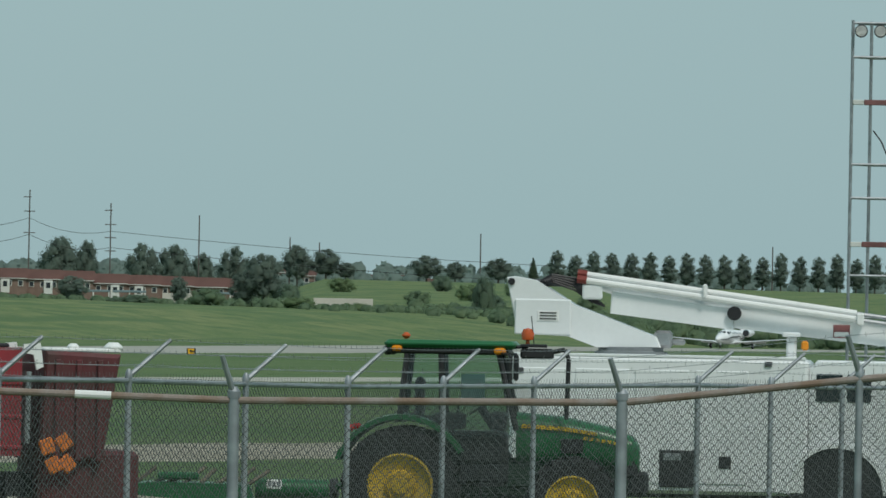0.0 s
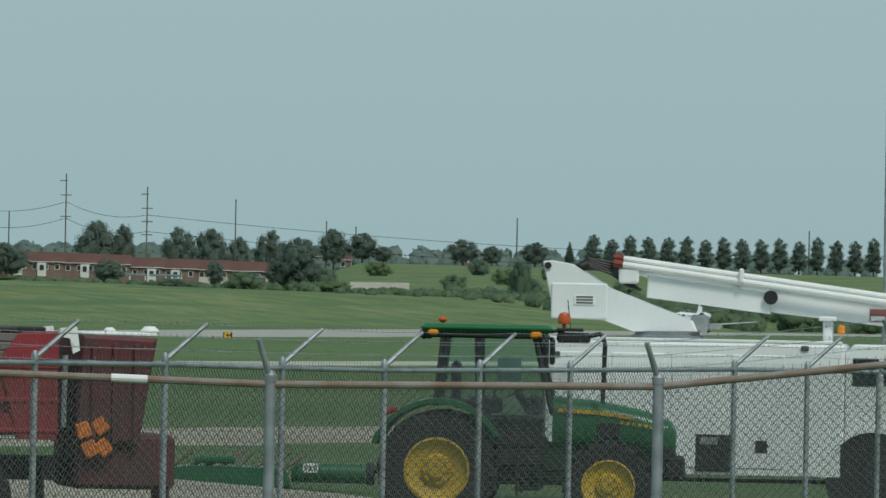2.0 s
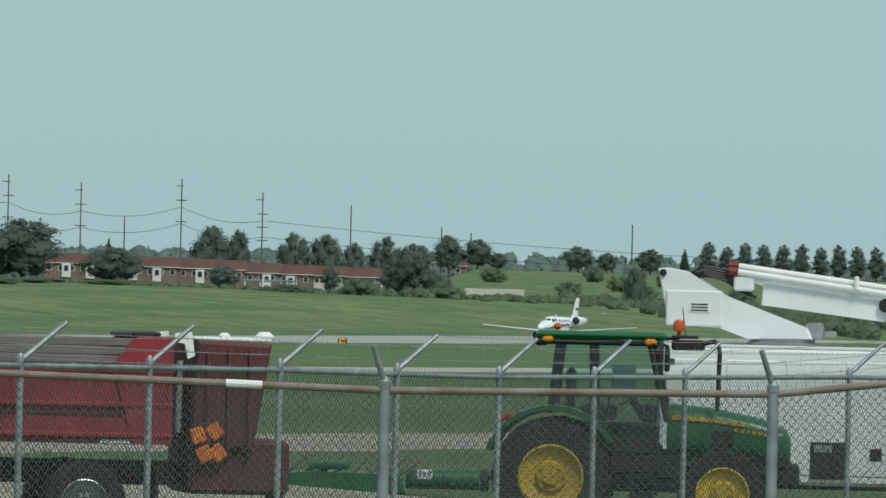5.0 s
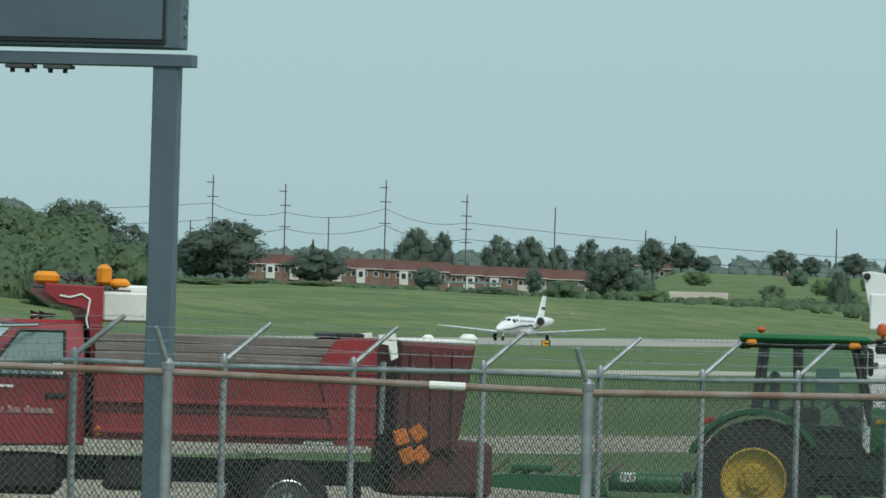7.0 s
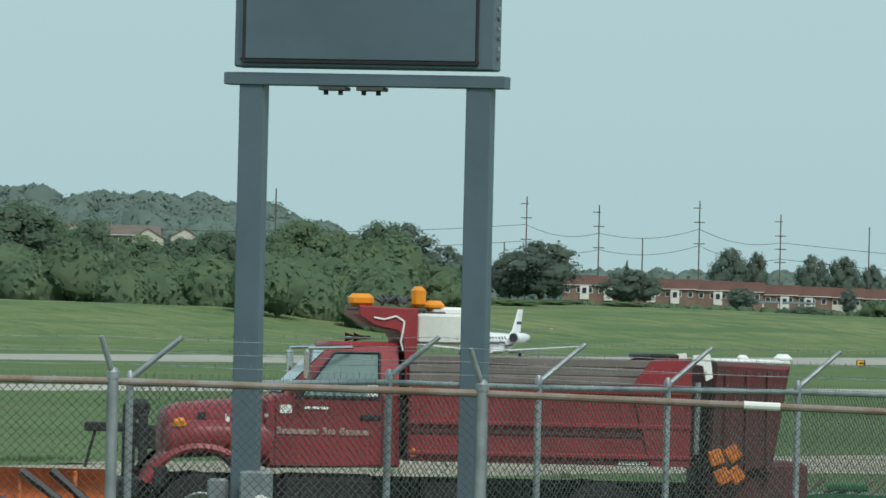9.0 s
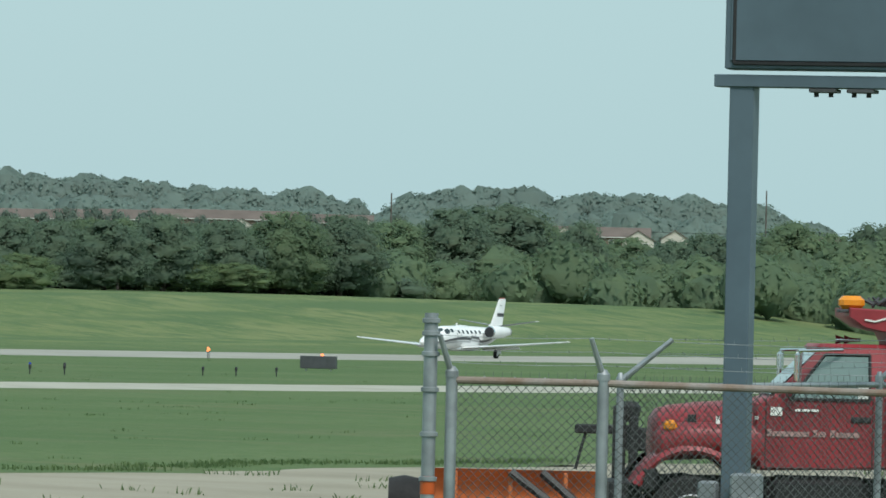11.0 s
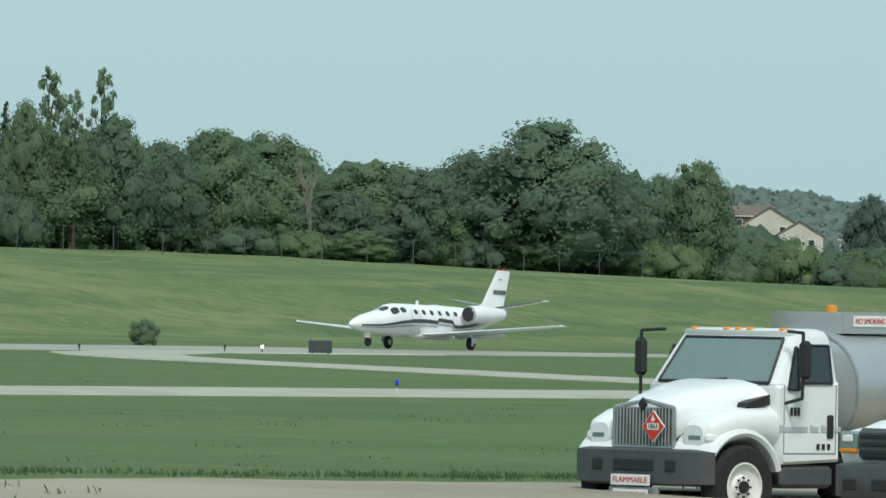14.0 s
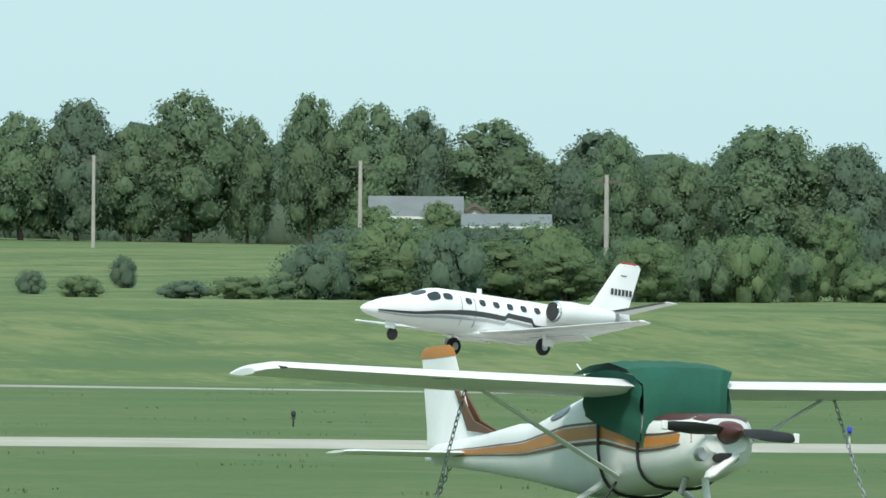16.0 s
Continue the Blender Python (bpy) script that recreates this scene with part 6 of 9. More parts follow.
    top = Geo().prism([(-2.2, 1.90), (-4.72, 1.90), (-4.78, 2.22), (-2.0, 2.22)], "y", -0.72, 0.72, 0.02)
    deck = part("tank_top_box", top, ALU, t)
    rail = Geo()
    for a, b in (((-2.9, 0.5, 2.12), (-2.9, 0.5, 2.42)), ((-4.0, 0.5, 2.12), (-4.0, 0.5, 2.42)), ((-3.3, 0.5, 2.12), (-3.5, 0.5, 2.42)), ((-3.7, 0.5, 2.12), (-3.5, 0.5, 2.42)), ((-2.9, -0.5, 2.12), (-2.9, -0.5, 2.42)), ((-4.0, -0.5, 2.12), (-4.0, -0.5, 2.42))):
        rail.tube(a, b, 0.035, n=6)
    rail.box((-3.45, 0.5, 2.43), (1.5, 0.07, 0.05)).box((-3.45, -0.5, 2.43), (1.5, 0.07, 0.05)).box((-2.75, 0, 2.43), (0.07, 1.0, 0.05))
    part("walkway_rail", rail.turned(pose(0, 0, 0.12)), ALU, deck)
    sign_plate(deck, "FLAMMABLE", -2.52, 0.735, 2.14, 0.5, 0.13, SIGNWHITE, REDPAINT)
    sign_plate(deck, "AVGAS 100LL", -3.38, 0.735, 2.145, 0.52, 0.12, REDPAINT, SIGNWHITE)
    sign_plate(deck, "", -3.08, 0.738, 2.145, 0.09, 0.12, mat("blue_plate", (0.02, 0.06, 0.25), 0.5), SIGNWHITE)
    sign_plate(deck, "1000 CAP", -3.38, 0.735, 2.005, 0.6, 0.13, REDPAINT, SIGNWHITE)
    sign_plate(deck, "NO SMOKING", -4.28, 0.735, 2.14, 0.5, 0.13, SIGNWHITE, REDPAINT)
    part("end_lamp", Geo().lathe([(0.05, -4.9), (0.06, -4.72), (0.05, -4.7)], (0, 0.62, 2.14), "x", 12), STEEL, deck)
    part("beacon", Geo().lathe([(0.06, 2.26), (0.06, 2.33), (0.001, 2.34)], (-2.05, 0.1, 0), "z", 12), AMBER, deck)
    part("beacon_pole", Geo().tube((-2.05, 0.1, 1.95), (-2.05, 0.1, 2.28), 0.012, n=6), BLACK, deck)
    eq = Geo().box((-2.35, 0.62, 0.80), (0.5, 0.5, 0.3), 0.04).box((-2.9, 0.55, 0.75), (0.4, 0.4, 0.25), 0.05).box((-3.2, 0.3, 0.9), (1.2, 0.8, 0.24), 0.05)
    part("pump_box", eq, DARKGREY, t)
    part("meter", Geo().box((-2.62, 0.80, 0.98), (0.26, 0.22, 0.20), 0.06).lathe([(0.09, 0.86), (0.09, 0.96), (0.001, 0.97)], (-2.62, 0, 1.0), "y", 16), STEEL, t)
    part("filter", Geo().tube((-2.75, 0.72, 0.55), (-2.75, 0.72, 0.85), 0.1, n=14).tube((-2.95, 0.72, 0.55), (-2.95, 0.72, 0.8), 0.09, n=14), STEEL, t)
    sign_plate(t, "EMERGENCY", -2.75, 0.885, 1.185, 0.4, 0.08, REDPAINT, SIGNWHITE)
    part("valve_box", Geo().box((-2.22, 0.86, 1.12), (0.18, 0.16, 0.16), 0.03), mat("orange_box", (0.62, 0.18, 0.05), 0.5), t)
    # rear deck: hose reels, cabinet, fire extinguisher
    part("rear_deck", Geo().box((-5.3, 0, 0.74), (1.2, 2.0, 0.1), 0.02), STEEL, t)
    reel = part("hose_reel", Geo().lathe([(0.36, -0.26), (0.36, -0.23), (0.16, -0.22), (0.16, 0.22), (0.36, 0.23), (0.36, 0.26)], (-5.12, 0.25, 1.18), "y", 26), STEEL, t)
    part("hose", Geo().lathe([(0.30, -0.2), (0.31, 0.2)], (-5.12, 0.25, 1.18), "y", 24), BLACK, reel)
    reel2 = part("hose_reel", Geo().lathe([(0.38, -0.2), (0.38, -0.17), (0.16, -0.16), (0.16, 0.16), (0.38, 0.17), (0.38, 0.2)], (-5.4, -0.45, 1.2), "y", 26), BLACK, t)
    part("nozzle_cabinet", Geo().box((-5.05, 0.78, 0.98), (0.34, 0.3, 0.4), 0.02), STEEL, t)
    part("cabinet_dial", Geo().lathe([(0.05, 0.93), (0.05, 0.95), (0.001, 0.95)], (-5.05, 0, 1.05), "y", 12), SIGNWHITE, t)
    ext = part("fire_extinguisher", Geo().lathe([(0.08, 0.80), (0.09, 0.84), (0.09, 1.2), (0.05, 1.28), (0.03, 1.32)], (-5.62, 0.72, 0), "z", 16), REDPAINT, t, "red fire extinguisher on the rear deck")
    part("extinguisher_hose", Geo().path([(-5.62, 0.72, 1.3), (-5.72, 0.78, 1.32), (-5.76, 0.8, 1.15), (-5.74, 0.8, 0.9)], 0.015, 6), BLACK, ext)
    part("rear_bumper", Geo().box((-5.88, 0, 0.66), (0.16, 2.05, 0.18), 0.02).box((-5.75, 0.8, 0.5), (0.4, 0.08, 0.25), 0.02), STEEL, t)
    for y in (0.72, 0.88):
        part("tail_lamp", Geo().lathe([(0.06, -5.98), (0.06, -5.95)], (0, y, 0.67), "x", 12), REDLENS, t)
    part("tow_step", Geo().path([(-5.4, 0.7, 0.62), (-5.5, 0.7, 0.4), (-5.9, 0.7, 0.4)], 0.025, 6), BLACK, t)
    return t


def make_jet_fuel_truck(m):
    t = thing("jet_fuel_tanker", "large white-cabbed tanker truck with a long silver tank and yellow band", "truck", m)
    side = [(-0.58, 1.70), (-0.75, 1.76), (-1.66, 1.76), (-1.68, 0.80), (-0.70, 0.76), (-0.62, 0.95)]
    body = part("cab_body", Geo().prism(side, "y", -1.10, 1.10, 0.05), TRUCKWHITE, t)
    part("bonnet", Hull([(0.55, 1.22, 0.40, 0.25), (0.50, 1.24, 0.47, 0.28), (0.30, 1.28, 0.55, 0.31), (0.0, 1.33, 0.66, 0.34), (-0.35, 1.38, 0.82, 0.36), (-0.66, 1.41, 1.02, 0.37)], 28, 3.4).body(), TRUCKWHITE, body)
    for s in (1, -1):
        f = Hull([(0.52, 1.10, 0.16, 0.13), (0.44, 1.12, 0.25, 0.18), (0.2, 1.20, 0.31, 0.20), (-0.1, 1.24, 0.33, 0.20), (-0.4, 1.24, 0.33, 0.21), (-0.70, 1.20, 0.30, 0.26)], 22, 2.8).body()
        f.v = [(p[0], p[1] + s * 0.80, p[2]) for p in f.v]
        part("front_wing", f, TRUCKWHITE, body)
    low = [(-0.60, 1.09, 1.72), (-1.66, 1.09, 1.72), (-1.66, -1.09, 1.72), (-0.60, -1.09, 1.72)]
    top = [(-0.98, 0.98, 2.30), (-1.62, 0.98, 2.30), (-1.62, -0.98, 2.30), (-0.98, -0.98, 2.30)]
    up = part("cab_upper", Geo().loft([chamfered(low, 0.10), chamfered([tuple(0.3 * a + 0.7 * b for a, b in zip(p, q)) for p, q in zip(low, top)], 0.10), chamfered(top, 0.14)]), TRUCKWHITE, t)
    part("cab_roof", Geo().loft([chamfered([(p[0], p[1], 2.29) for p in top], 0.14), chamfered([(p[0] * 0.96 - 0.02, p[1] * 0.97, 2.36) for p in top], 0.14), chamfered([(p[0] * 0.8 - 0.26, p[1] * 0.84, 2.39) for p in top], 0.12)]), TRUCKWHITE, t)

    def on(u, v, o=0.014):
        a = Vector(low[3]).lerp(Vector(low[0]), u)
        b = Vector(top[3]).lerp(Vector(top[0]), u)
        return a.lerp(b, v) + Vector((0.87, 0, 0.5)).normalized() * o
    part("windscreen", Geo().add([on(0.08, 0.04), on(0.92, 0.04), on(0.91, 0.92), on(0.09, 0.92)], [(0, 1, 2, 3)]), PALEGLASS, up)
    part("windscreen_seal", Geo().path([on(0.07, 0.02), on(0.93, 0.02), on(0.92, 0.94), on(0.08, 0.94), on(0.07, 0.02)], 0.02, 5), BLACK, up)
    part("wiper", Geo().tube(on(0.3, 0.02, 0.03), on(0.6, 0.08, 0.03), 0.012, n=5), BLACK, up)
    for s in (1, -1):
        for pts in ([(-0.76, 1.66), (-0.94, 1.66), (-0.98, 2.14), (-0.94, 2.17)], [(-1.02, 1.74), (-1.5, 1.74), (-1.5, 2.19), (-1.04, 2.19)]):
            yy = [s * (1.10 - 0.166 * max(0.0, p[1] - 1.72) + 0.012) for p in pts]
            part("side_window", Geo().add([(p[0], y, p[1]) for p, y in zip(pts, yy)], [(0, 1, 2, 3)]), GLASS, up)
            ring = [(p[0], y, p[1]) for p, y in zip(pts, yy)]
            part("window_frame", Geo().path(ring + ring[:1], 0.018, 5), BLACK, up)
        seam = Geo()
        for a, b in (((-0.70, 0.9), (-0.70, 1.72)), ((-1.58, 0.9), (-1.58, 1.72)), ((-0.70, 0.9), (-1.58, 0.9))):
            seam.tube((a[0], s * 1.102, a[1]), (b[0], s * 1.102, b[1]), 0.008, n=4)
        part("door_seam", seam, GREYPAINT, body)
        part("door_handle", Geo().box((-1.48, s * 1.11, 1.22), (0.11, 0.03, 0.28), 0.02), BLACK, body)
        arm = part("mirror_arm", Geo().path([(-0.72, s * 1.10, 1.5), (-0.72, s * 1.38, 1.56), (-0.72, s * 1.38, 2.34), (-0.80, s * 1.05, 2.36)], 0.022, 6), BLACK, body)
        part("mirror", Geo().box((-0.74, s * 1.40, 2.02), (0.10, 0.2, 0.46), 0.05), BLACK, arm)
        part("bonnet_vent", Geo().prism([(-0.22, 1.50), (-0.60, 1.60), (-0.60, 1.48), (-0.35, 1.43), (-0.2, 1.45)], "y", s * 0.80, s * 0.97), BLACK, body)
        part("headlamp", Geo().box((0.40, s * 0.86, 1.08), (0.22, 0.42, 0.15), 0.05), SIGNWHITE, t)
        part("headlamp_lens", Geo().box((0.50, s * 0.82, 1.08), (0.05, 0.24, 0.09), 0.03), PALEGLASS, t)
        fn = Geo()
        pts = [(math.cos(radians(36 + 128 * i / 14)), math.sin(radians(36 + 128 * i / 14))) for i in range(15)]
        fn.loft([[(r * c, s * y, 0.52 + r * q) for c, q in pts] for r, y in ((0.58, 0.5), (0.58, 1.13), (0.62, 1.16), (0.67, 1.13), (0.70, 1.0), (0.71, 0.5))], cap=False, close=False)
        part("wheel_arch", fn, TRUCKWHITE, body)
        wheel(t, "front_wheel", (0, s * 1.02, 0.50), 0.50, 0.28, 0.30, SIGNWHITE, s, BLACK)
        wheel(t, "rear_wheel", (-4.9, s * 0.95, 0.50), 0.50, 0.5, 0.30, SIGNWHITE, s, BLACK)
        part("step_tank", Geo().box((-1.15, s * 0.9, 0.62), (0.9, 0.35, 0.28), 0.05), DARKGREY, t)
    gr = part("grille", Geo().box((0.50, 0, 1.20), (0.12, 0.96, 0.52), 0.06), BLACK, t)
    part("grille_frame", Geo().path([(0.55, -0.5, 0.95), (0.55, -0.5, 1.42), (0.52, 0, 1.5), (0.55, 0.5, 1.42), (0.55, 0.5, 0.95), (0.55, -0.5, 0.95)], 0.03, 8), STEEL, gr)
    for i in range(17):
        y = -0.44 + 0.055 * i
        part("grille_bar", Geo().box((0.57, y, 1.20), (0.03, 0.028, 0.46), 0.006), STEEL, gr)
    part("grille_badge", Geo().prism([(0.06, 1.46), (0, 1.54), (-0.06, 1.46), (0, 1.38)], "x", 0.56, 0.60), BLACK, gr)
    placard(t, "1863", 0.63, 0.24, 1.20, Matrix.Rotation(radians(90), 4, "Z"), 0.27)
    bump = part("bumper", Geo().prism([(0.72, 0.70), (0.69, 0.92), (0.60, 1.10), (0.50, 1.16), (0.45, 1.10), (0.45, -1.10), (0.50, -1.16), (0.60, -1.10), (0.69, -0.92), (0.72, -0.70)], "z", 0.50, 0.94, 0.03), DARKGREY, t, "grey front bumper")
    for y, w in ((0, 0.7), (0.62, 0.18), (-0.62, 0.18)):
        part("bumper_slot", Geo().box((0.72, y, 0.74), (0.03, w, 0.14), 0.02), BLACK, bump)

    def front_plate(words, y, z, w, h, back, ink):
        p = part("front_plate", Geo().box((0.77, y, z), (0.014, w, h), 0.003), back, bump)
        ob = text_on("lettering", words, h * 0.72, ink, p, pose(0.78, y, z, 90, 0, 90), 0.002)
        wd = max(v.co.x for v in ob.data.vertices) - min(v.co.x for v in ob.data.vertices)
        ob.matrix_basis = pose(0.78, y, z, 90, 0, 90) @ Matrix.Diagonal((w * 0.88 / wd, 1, 1, 1))
    front_plate("FLAMMABLE", 0, 0.56, 0.66, 0.13, SIGNWHITE, REDPAINT)
    part("plate_holder", Geo().box((0.70, 0, 0.36), (0.04, 0.84, 0.24), 0.01), STEEL, bump)
    front_plate("NO SMOKING", 0, 0.38, 0.6, 0.14, SIGNWHITE, REDPAINT)
    for y in (-0.75, -0.2, 0, 0.2, 0.75):
        part("roof_marker_lamp", Geo().box((-1.02, y, 2.375), (0.1, 0.1, 0.05), 0.02), AMBER, t)
    bars_on("lettering_bar", NAME_BARS, 0.115, LETTER, body, upright(-1.14, 1.108, 1.20, 1), 0.003)
    for i in range(3):
        part("unit_number_bar", Geo().box((-0.82 - i * 0.06, 1.108, 1.40), (0.04, 0.006, 0.1)), BLACK, body)
        part("unit_number_bar", Geo().box((-1.28 - i * 0.09, 1.108, 0.98), (0.05, 0.006, 0.07)), BLACK, body)
    for y in (0.55, -0.55):
        part("seat_back", Geo().box((-1.45, y, 1.75), (0.12, 0.5, 0.6), 0.05), DARKGREY, t)
    part("chassis", Geo().box((-3.4, 0.42, 0.78), (6.6, 0.1, 0.26)).box((-3.4, -0.42, 0.78), (6.6, 0.1, 0.26)).box((-2.4, 0.7, 0.6), (1.0, 0.5, 0.5), 0.05), BLACK, t)
    hull = tank_geo(-6.55, -1.78, 1.66, 1.14, 0.72, 40, 2.4, 0.16)
    tank = part("tank", hull.body(8), ALU, t, "long brushed aluminium fuel tank")
    part("tank_rim", Geo().path([hull.point(-1.93, a, 0.01) for a in range(0, 361, 10)], 0.018, 6), STEEL, tank)
    part("yellow_band", hull.patch(lambda x: -14, lambda x: 58, steps(-3.52, -6.0, 11), 0.008, 10), TANKYELLOW, tank)
    pts = [hull.point(-3.15, 58, 0.008)] + [hull.point(-3.52, 58 - 72 * k / 8, 0.0085) for k in range(9)]
    part("yellow_wedge", Geo().add(pts, [(0, i, i + 1) for i in range(1, len(pts) - 1)]), TANKYELLOW, tank)
    bars_on("name_bar", BRAND_BARS, 0.62, TANKRED, tank, upright(-4.85, 1.150, 1.70, 1), 0.006)
    scallop(tank, -2.72, 1.145, 1.64, 0.19, 1)
    sign_plate(tank, "", -2.72, 1.13, 1.27, 0.36, 0.13, STEEL, BLACK)
    box = part("tank_top_box", Geo().prism([(-2.2, 2.34), (-6.35, 2.34), (-6.35, 2.60), (-2.15, 2.60)], "y", -0.62, 0.62, 0.02), ALU, t)
    sign_plate(box, "NO SMOKING", -2.62, 0.632, 2.49, 0.56, 0.13, SIGNWHITE, REDPAINT)
    sign_plate(box, "JET A", -4.1, 0.632, 2.50, 0.56, 0.12, BLACK, SIGNWHITE, 1, 0.11)
    sign_plate(box, "FLAMMABLE", -5.55, 0.632, 2.47, 0.56, 0.13, SIGNWHITE, REDPAINT)
    part("end_lamp", Geo().lathe([(0.06, -6.5), (0.07, -6.32)], (0, 0.52, 2.50), "x", 12), STEEL, box)
    part("beacon", Geo().lathe([(0.07, 2.6), (0.07, 2.67), (0.001, 2.69)], (-2.3, 0.3, 0), "z", 12), AMBER, box)
    part("beacon_pole", Geo().tube((-2.3, 0.3, 2.3), (-2.3, 0.3, 2.62), 0.014, n=6), BLACK, box)
    part("rear_bumper", Geo().box((-6.7, 0, 0.7), (0.14, 2.2, 0.2), 0.02), STEEL, t)
    part("rear_platform", Geo().box((-6.6, 0, 0.9), (0.4, 2.0, 0.1), 0.02), STEEL, t)
    return t


def make_dump_truck(m):
    t = thing("red_dump_truck", "faded red dump truck with weathered sideboards and amber warning lamps", "truck", m)
    side = [(-0.70, 1.30), (-0.72, 1.88), (-0.95, 1.96), (-2.32, 1.98), (-2.34, 1.12), (-0.80, 1.08)]
    body = part("cab_body", Geo().prism(side, "y", -1.05, 1.05, 0.07), FADEDRED, t)
    part("bonnet", Hull([(0.44, 1.42, 0.46, 0.26), (0.38, 1.46, 0.64, 0.31), (0.22, 1.49, 0.76, 0.33), (-0.1, 1.52, 0.86, 0.34), (-0.5, 1.55, 0.95, 0.34), (-0.86, 1.57, 1.02, 0.36)], 28, 3.4).body(), FADEDRED, body)
    for s in (1, -1):
        f = Hull([(0.42, 1.36, 0.16, 0.16), (0.36, 1.38, 0.26, 0.20), (0.1, 1.44, 0.32, 0.19), (-0.3, 1.45, 0.33, 0.19), (-0.60, 1.42, 0.33, 0.22), (-0.85, 1.38, 0.30, 0.30)], 22, 2.8).body()
        f.v = [(p[0], p[1] + s * 0.76, p[2]) for p in f.v]
        part("front_wing", f, FADEDRED, body)
    low = [(-0.92, 1.04, 1.94), (-2.32, 1.04, 1.96), (-2.32, -1.04, 1.96), (-0.92, -1.04, 1.94)]
    top = [(-1.48, 0.9, 2.52), (-2.30, 0.9, 2.54), (-2.30, -0.9, 2.54), (-1.48, -0.9, 2.52)]
    up = part("cab_upper", Geo().loft([low, top]), FADEDRED, t)
    part("cab_roof", Geo().box((-1.9, 0, 2.55), (0.9, 1.82, 0.08), 0.04), FADEDRED, t)
    part("windscreen", Geo().add([(-0.93, -0.95, 1.98), (-0.93, 0.95, 1.98), (-1.43, 0.84, 2.48), (-1.43, -0.84, 2.48)], [(0, 1, 2, 3)]), PALEGLASS, up)
    for s in (1, -1):
        w = [(-1.14, s * 1.055, 1.93), (-2.08, s * 1.055, 1.93), (-2.08, s * 0.935, 2.46), (-1.55, s * 0.935, 2.46)]
        part("door_window", Geo().add(w, [(0, 1, 2, 3)]), PALEGLASS, up)
        part("window_frame", Geo().path(w + w[:1], 0.02, 5), BLACK, up)
        part("window_sticker", Geo().box((-2.0, s * 1.05, 2.02), (0.12, 0.012, 0.14)), SIGNWHITE, up)
        part("door_handle", Geo().box((-1.98, s * 1.06, 1.70), (0.24, 0.03, 0.07), 0.02), BLACK, body)
        seam = Geo()
        for a, b in (((-0.86, 1.12), (-0.86, 1.92)), ((-2.12, 1.12), (-2.12, 1.95)), ((-0.86, 1.12), (-2.12, 1.12))):
            seam.tube((a[0], s * 1.052, a[1]), (b[0], s * 1.052, b[1]), 0.01, n=4)
        part("door_seam", seam, GREYRED, body)
        part("mirror_bracket", Geo().path([(-1.05, s * 1.06, 2.0), (-1.2, s * 1.3, 2.12), (-1.2, s * 1.3, 2.5), (-1.75, s * 1.0, 2.52)], 0.02, 6), CHROME, body)
        part("mirror", Geo().box((-1.2, s * 1.32, 2.3), (0.08, 0.18, 0.36), 0.03), CHROME, body)
        fn = Geo()
        pts = [(math.cos(radians(22 + 136 * i / 14)), math.sin(radians(22 + 136 * i / 14))) for i in range(15)]
        fn.loft([[(r * c, s * y, 0.62 + r * q) for c, q in pts] for r, y in ((0.64, 0.5), (0.64, 1.07), (0.68, 1.10), (0.74, 1.06), (0.78, 0.5))], cap=False, close=False)
        part("wheel_arch", fn, FADEDRED, body)
        wheel(t, "front_wheel", (0, s * 0.98, 0.50), 0.50, 0.28, 0.29, STEEL, s, BLACK)
        wheel(t, "rear_wheel", (-4.75, s * 0.92, 0.50), 0.50, 0.5, 0.29, STEEL, s, BLACK)
        part("turn_lamp", Geo().box((0.26, s * 0.92, 1.58), (0.16, 0.24, 0.14), 0.04), AMBER, t)
        part("headlamp", Geo().box((0.36, s * 0.75, 1.3), (0.06, 0.3, 0.2), 0.03), SIGNWHITE, t)
    bars_on("lettering_bar", NAME_BARS, 0.12, mat("dull_pink_lettering", (0.42, 0.26, 0.25), 0.6, 0, 0.1, 4), body, upright(-1.42, 1.062, 1.53, 1), 0.003)
    for i in range(4):
        b = Geo().box((-0.30 - i * 0.08, 0.955 + 0.01 * i, 1.66), (0.05, 0.03, 0.09))
        part("unit_number_bar", b, SIGNWHITE, body)
    b = Geo().box((-0.98, 1.06, 1.78), (0.14, 0.012, 0.10)).box((-1.34, 1.06, 1.80), (0.28, 0.012, 0.03)).box((-0.75, 1.06, 1.70), (0.04, 0.012, 0.04))
    part("door_sticker", b, SIGNWHITE, body)
    part("hood_vent", Geo().box((0.0, 0.86, 1.66), (0.10, 0.06, 0.12), 0.004), BLACK, body)
    part("bumper", Geo().box((0.50, 0, 0.95), (0.2, 2.2, 0.32), 0.05), BLACK, t)
    part("chassis", Geo().box((-3.2, 0.42, 0.85), (7.2, 0.1, 0.28)).box((-3.2, -0.42, 0.85), (7.2, 0.1, 0.28)).box((-1.5, 0.8, 0.78), (1.2, 0.45, 0.5), 0.1).box((-3.0, 0.75, 0.8), (0.8, 0.4, 0.4), 0.05), BLACK, t)
    # tipping body
    box = Geo().prism([(-2.42, 1.20), (-2.42, 2.12), (-5.75, 2.12), (-5.75, 1.20)], "y", -1.15, 1.15, 0.03)
    bed = part("tipping_body", box, FADEDRED, t)
    for s in (1, -1):
        for z in (1.30, 1.66, 2.06):
            part("body_rail", Geo().box((-4.1, s * 1.17, z), (3.36, 0.07, 0.07), 0.02), FADEDRED, bed)
        # A thin dark strip paints the shade below the middle rail.
        part("side_shadow_rail", Geo().box((-4.1, s * 1.155, 1.56), (3.3, 0.03, 0.05), 0.005), GREYRED, bed)
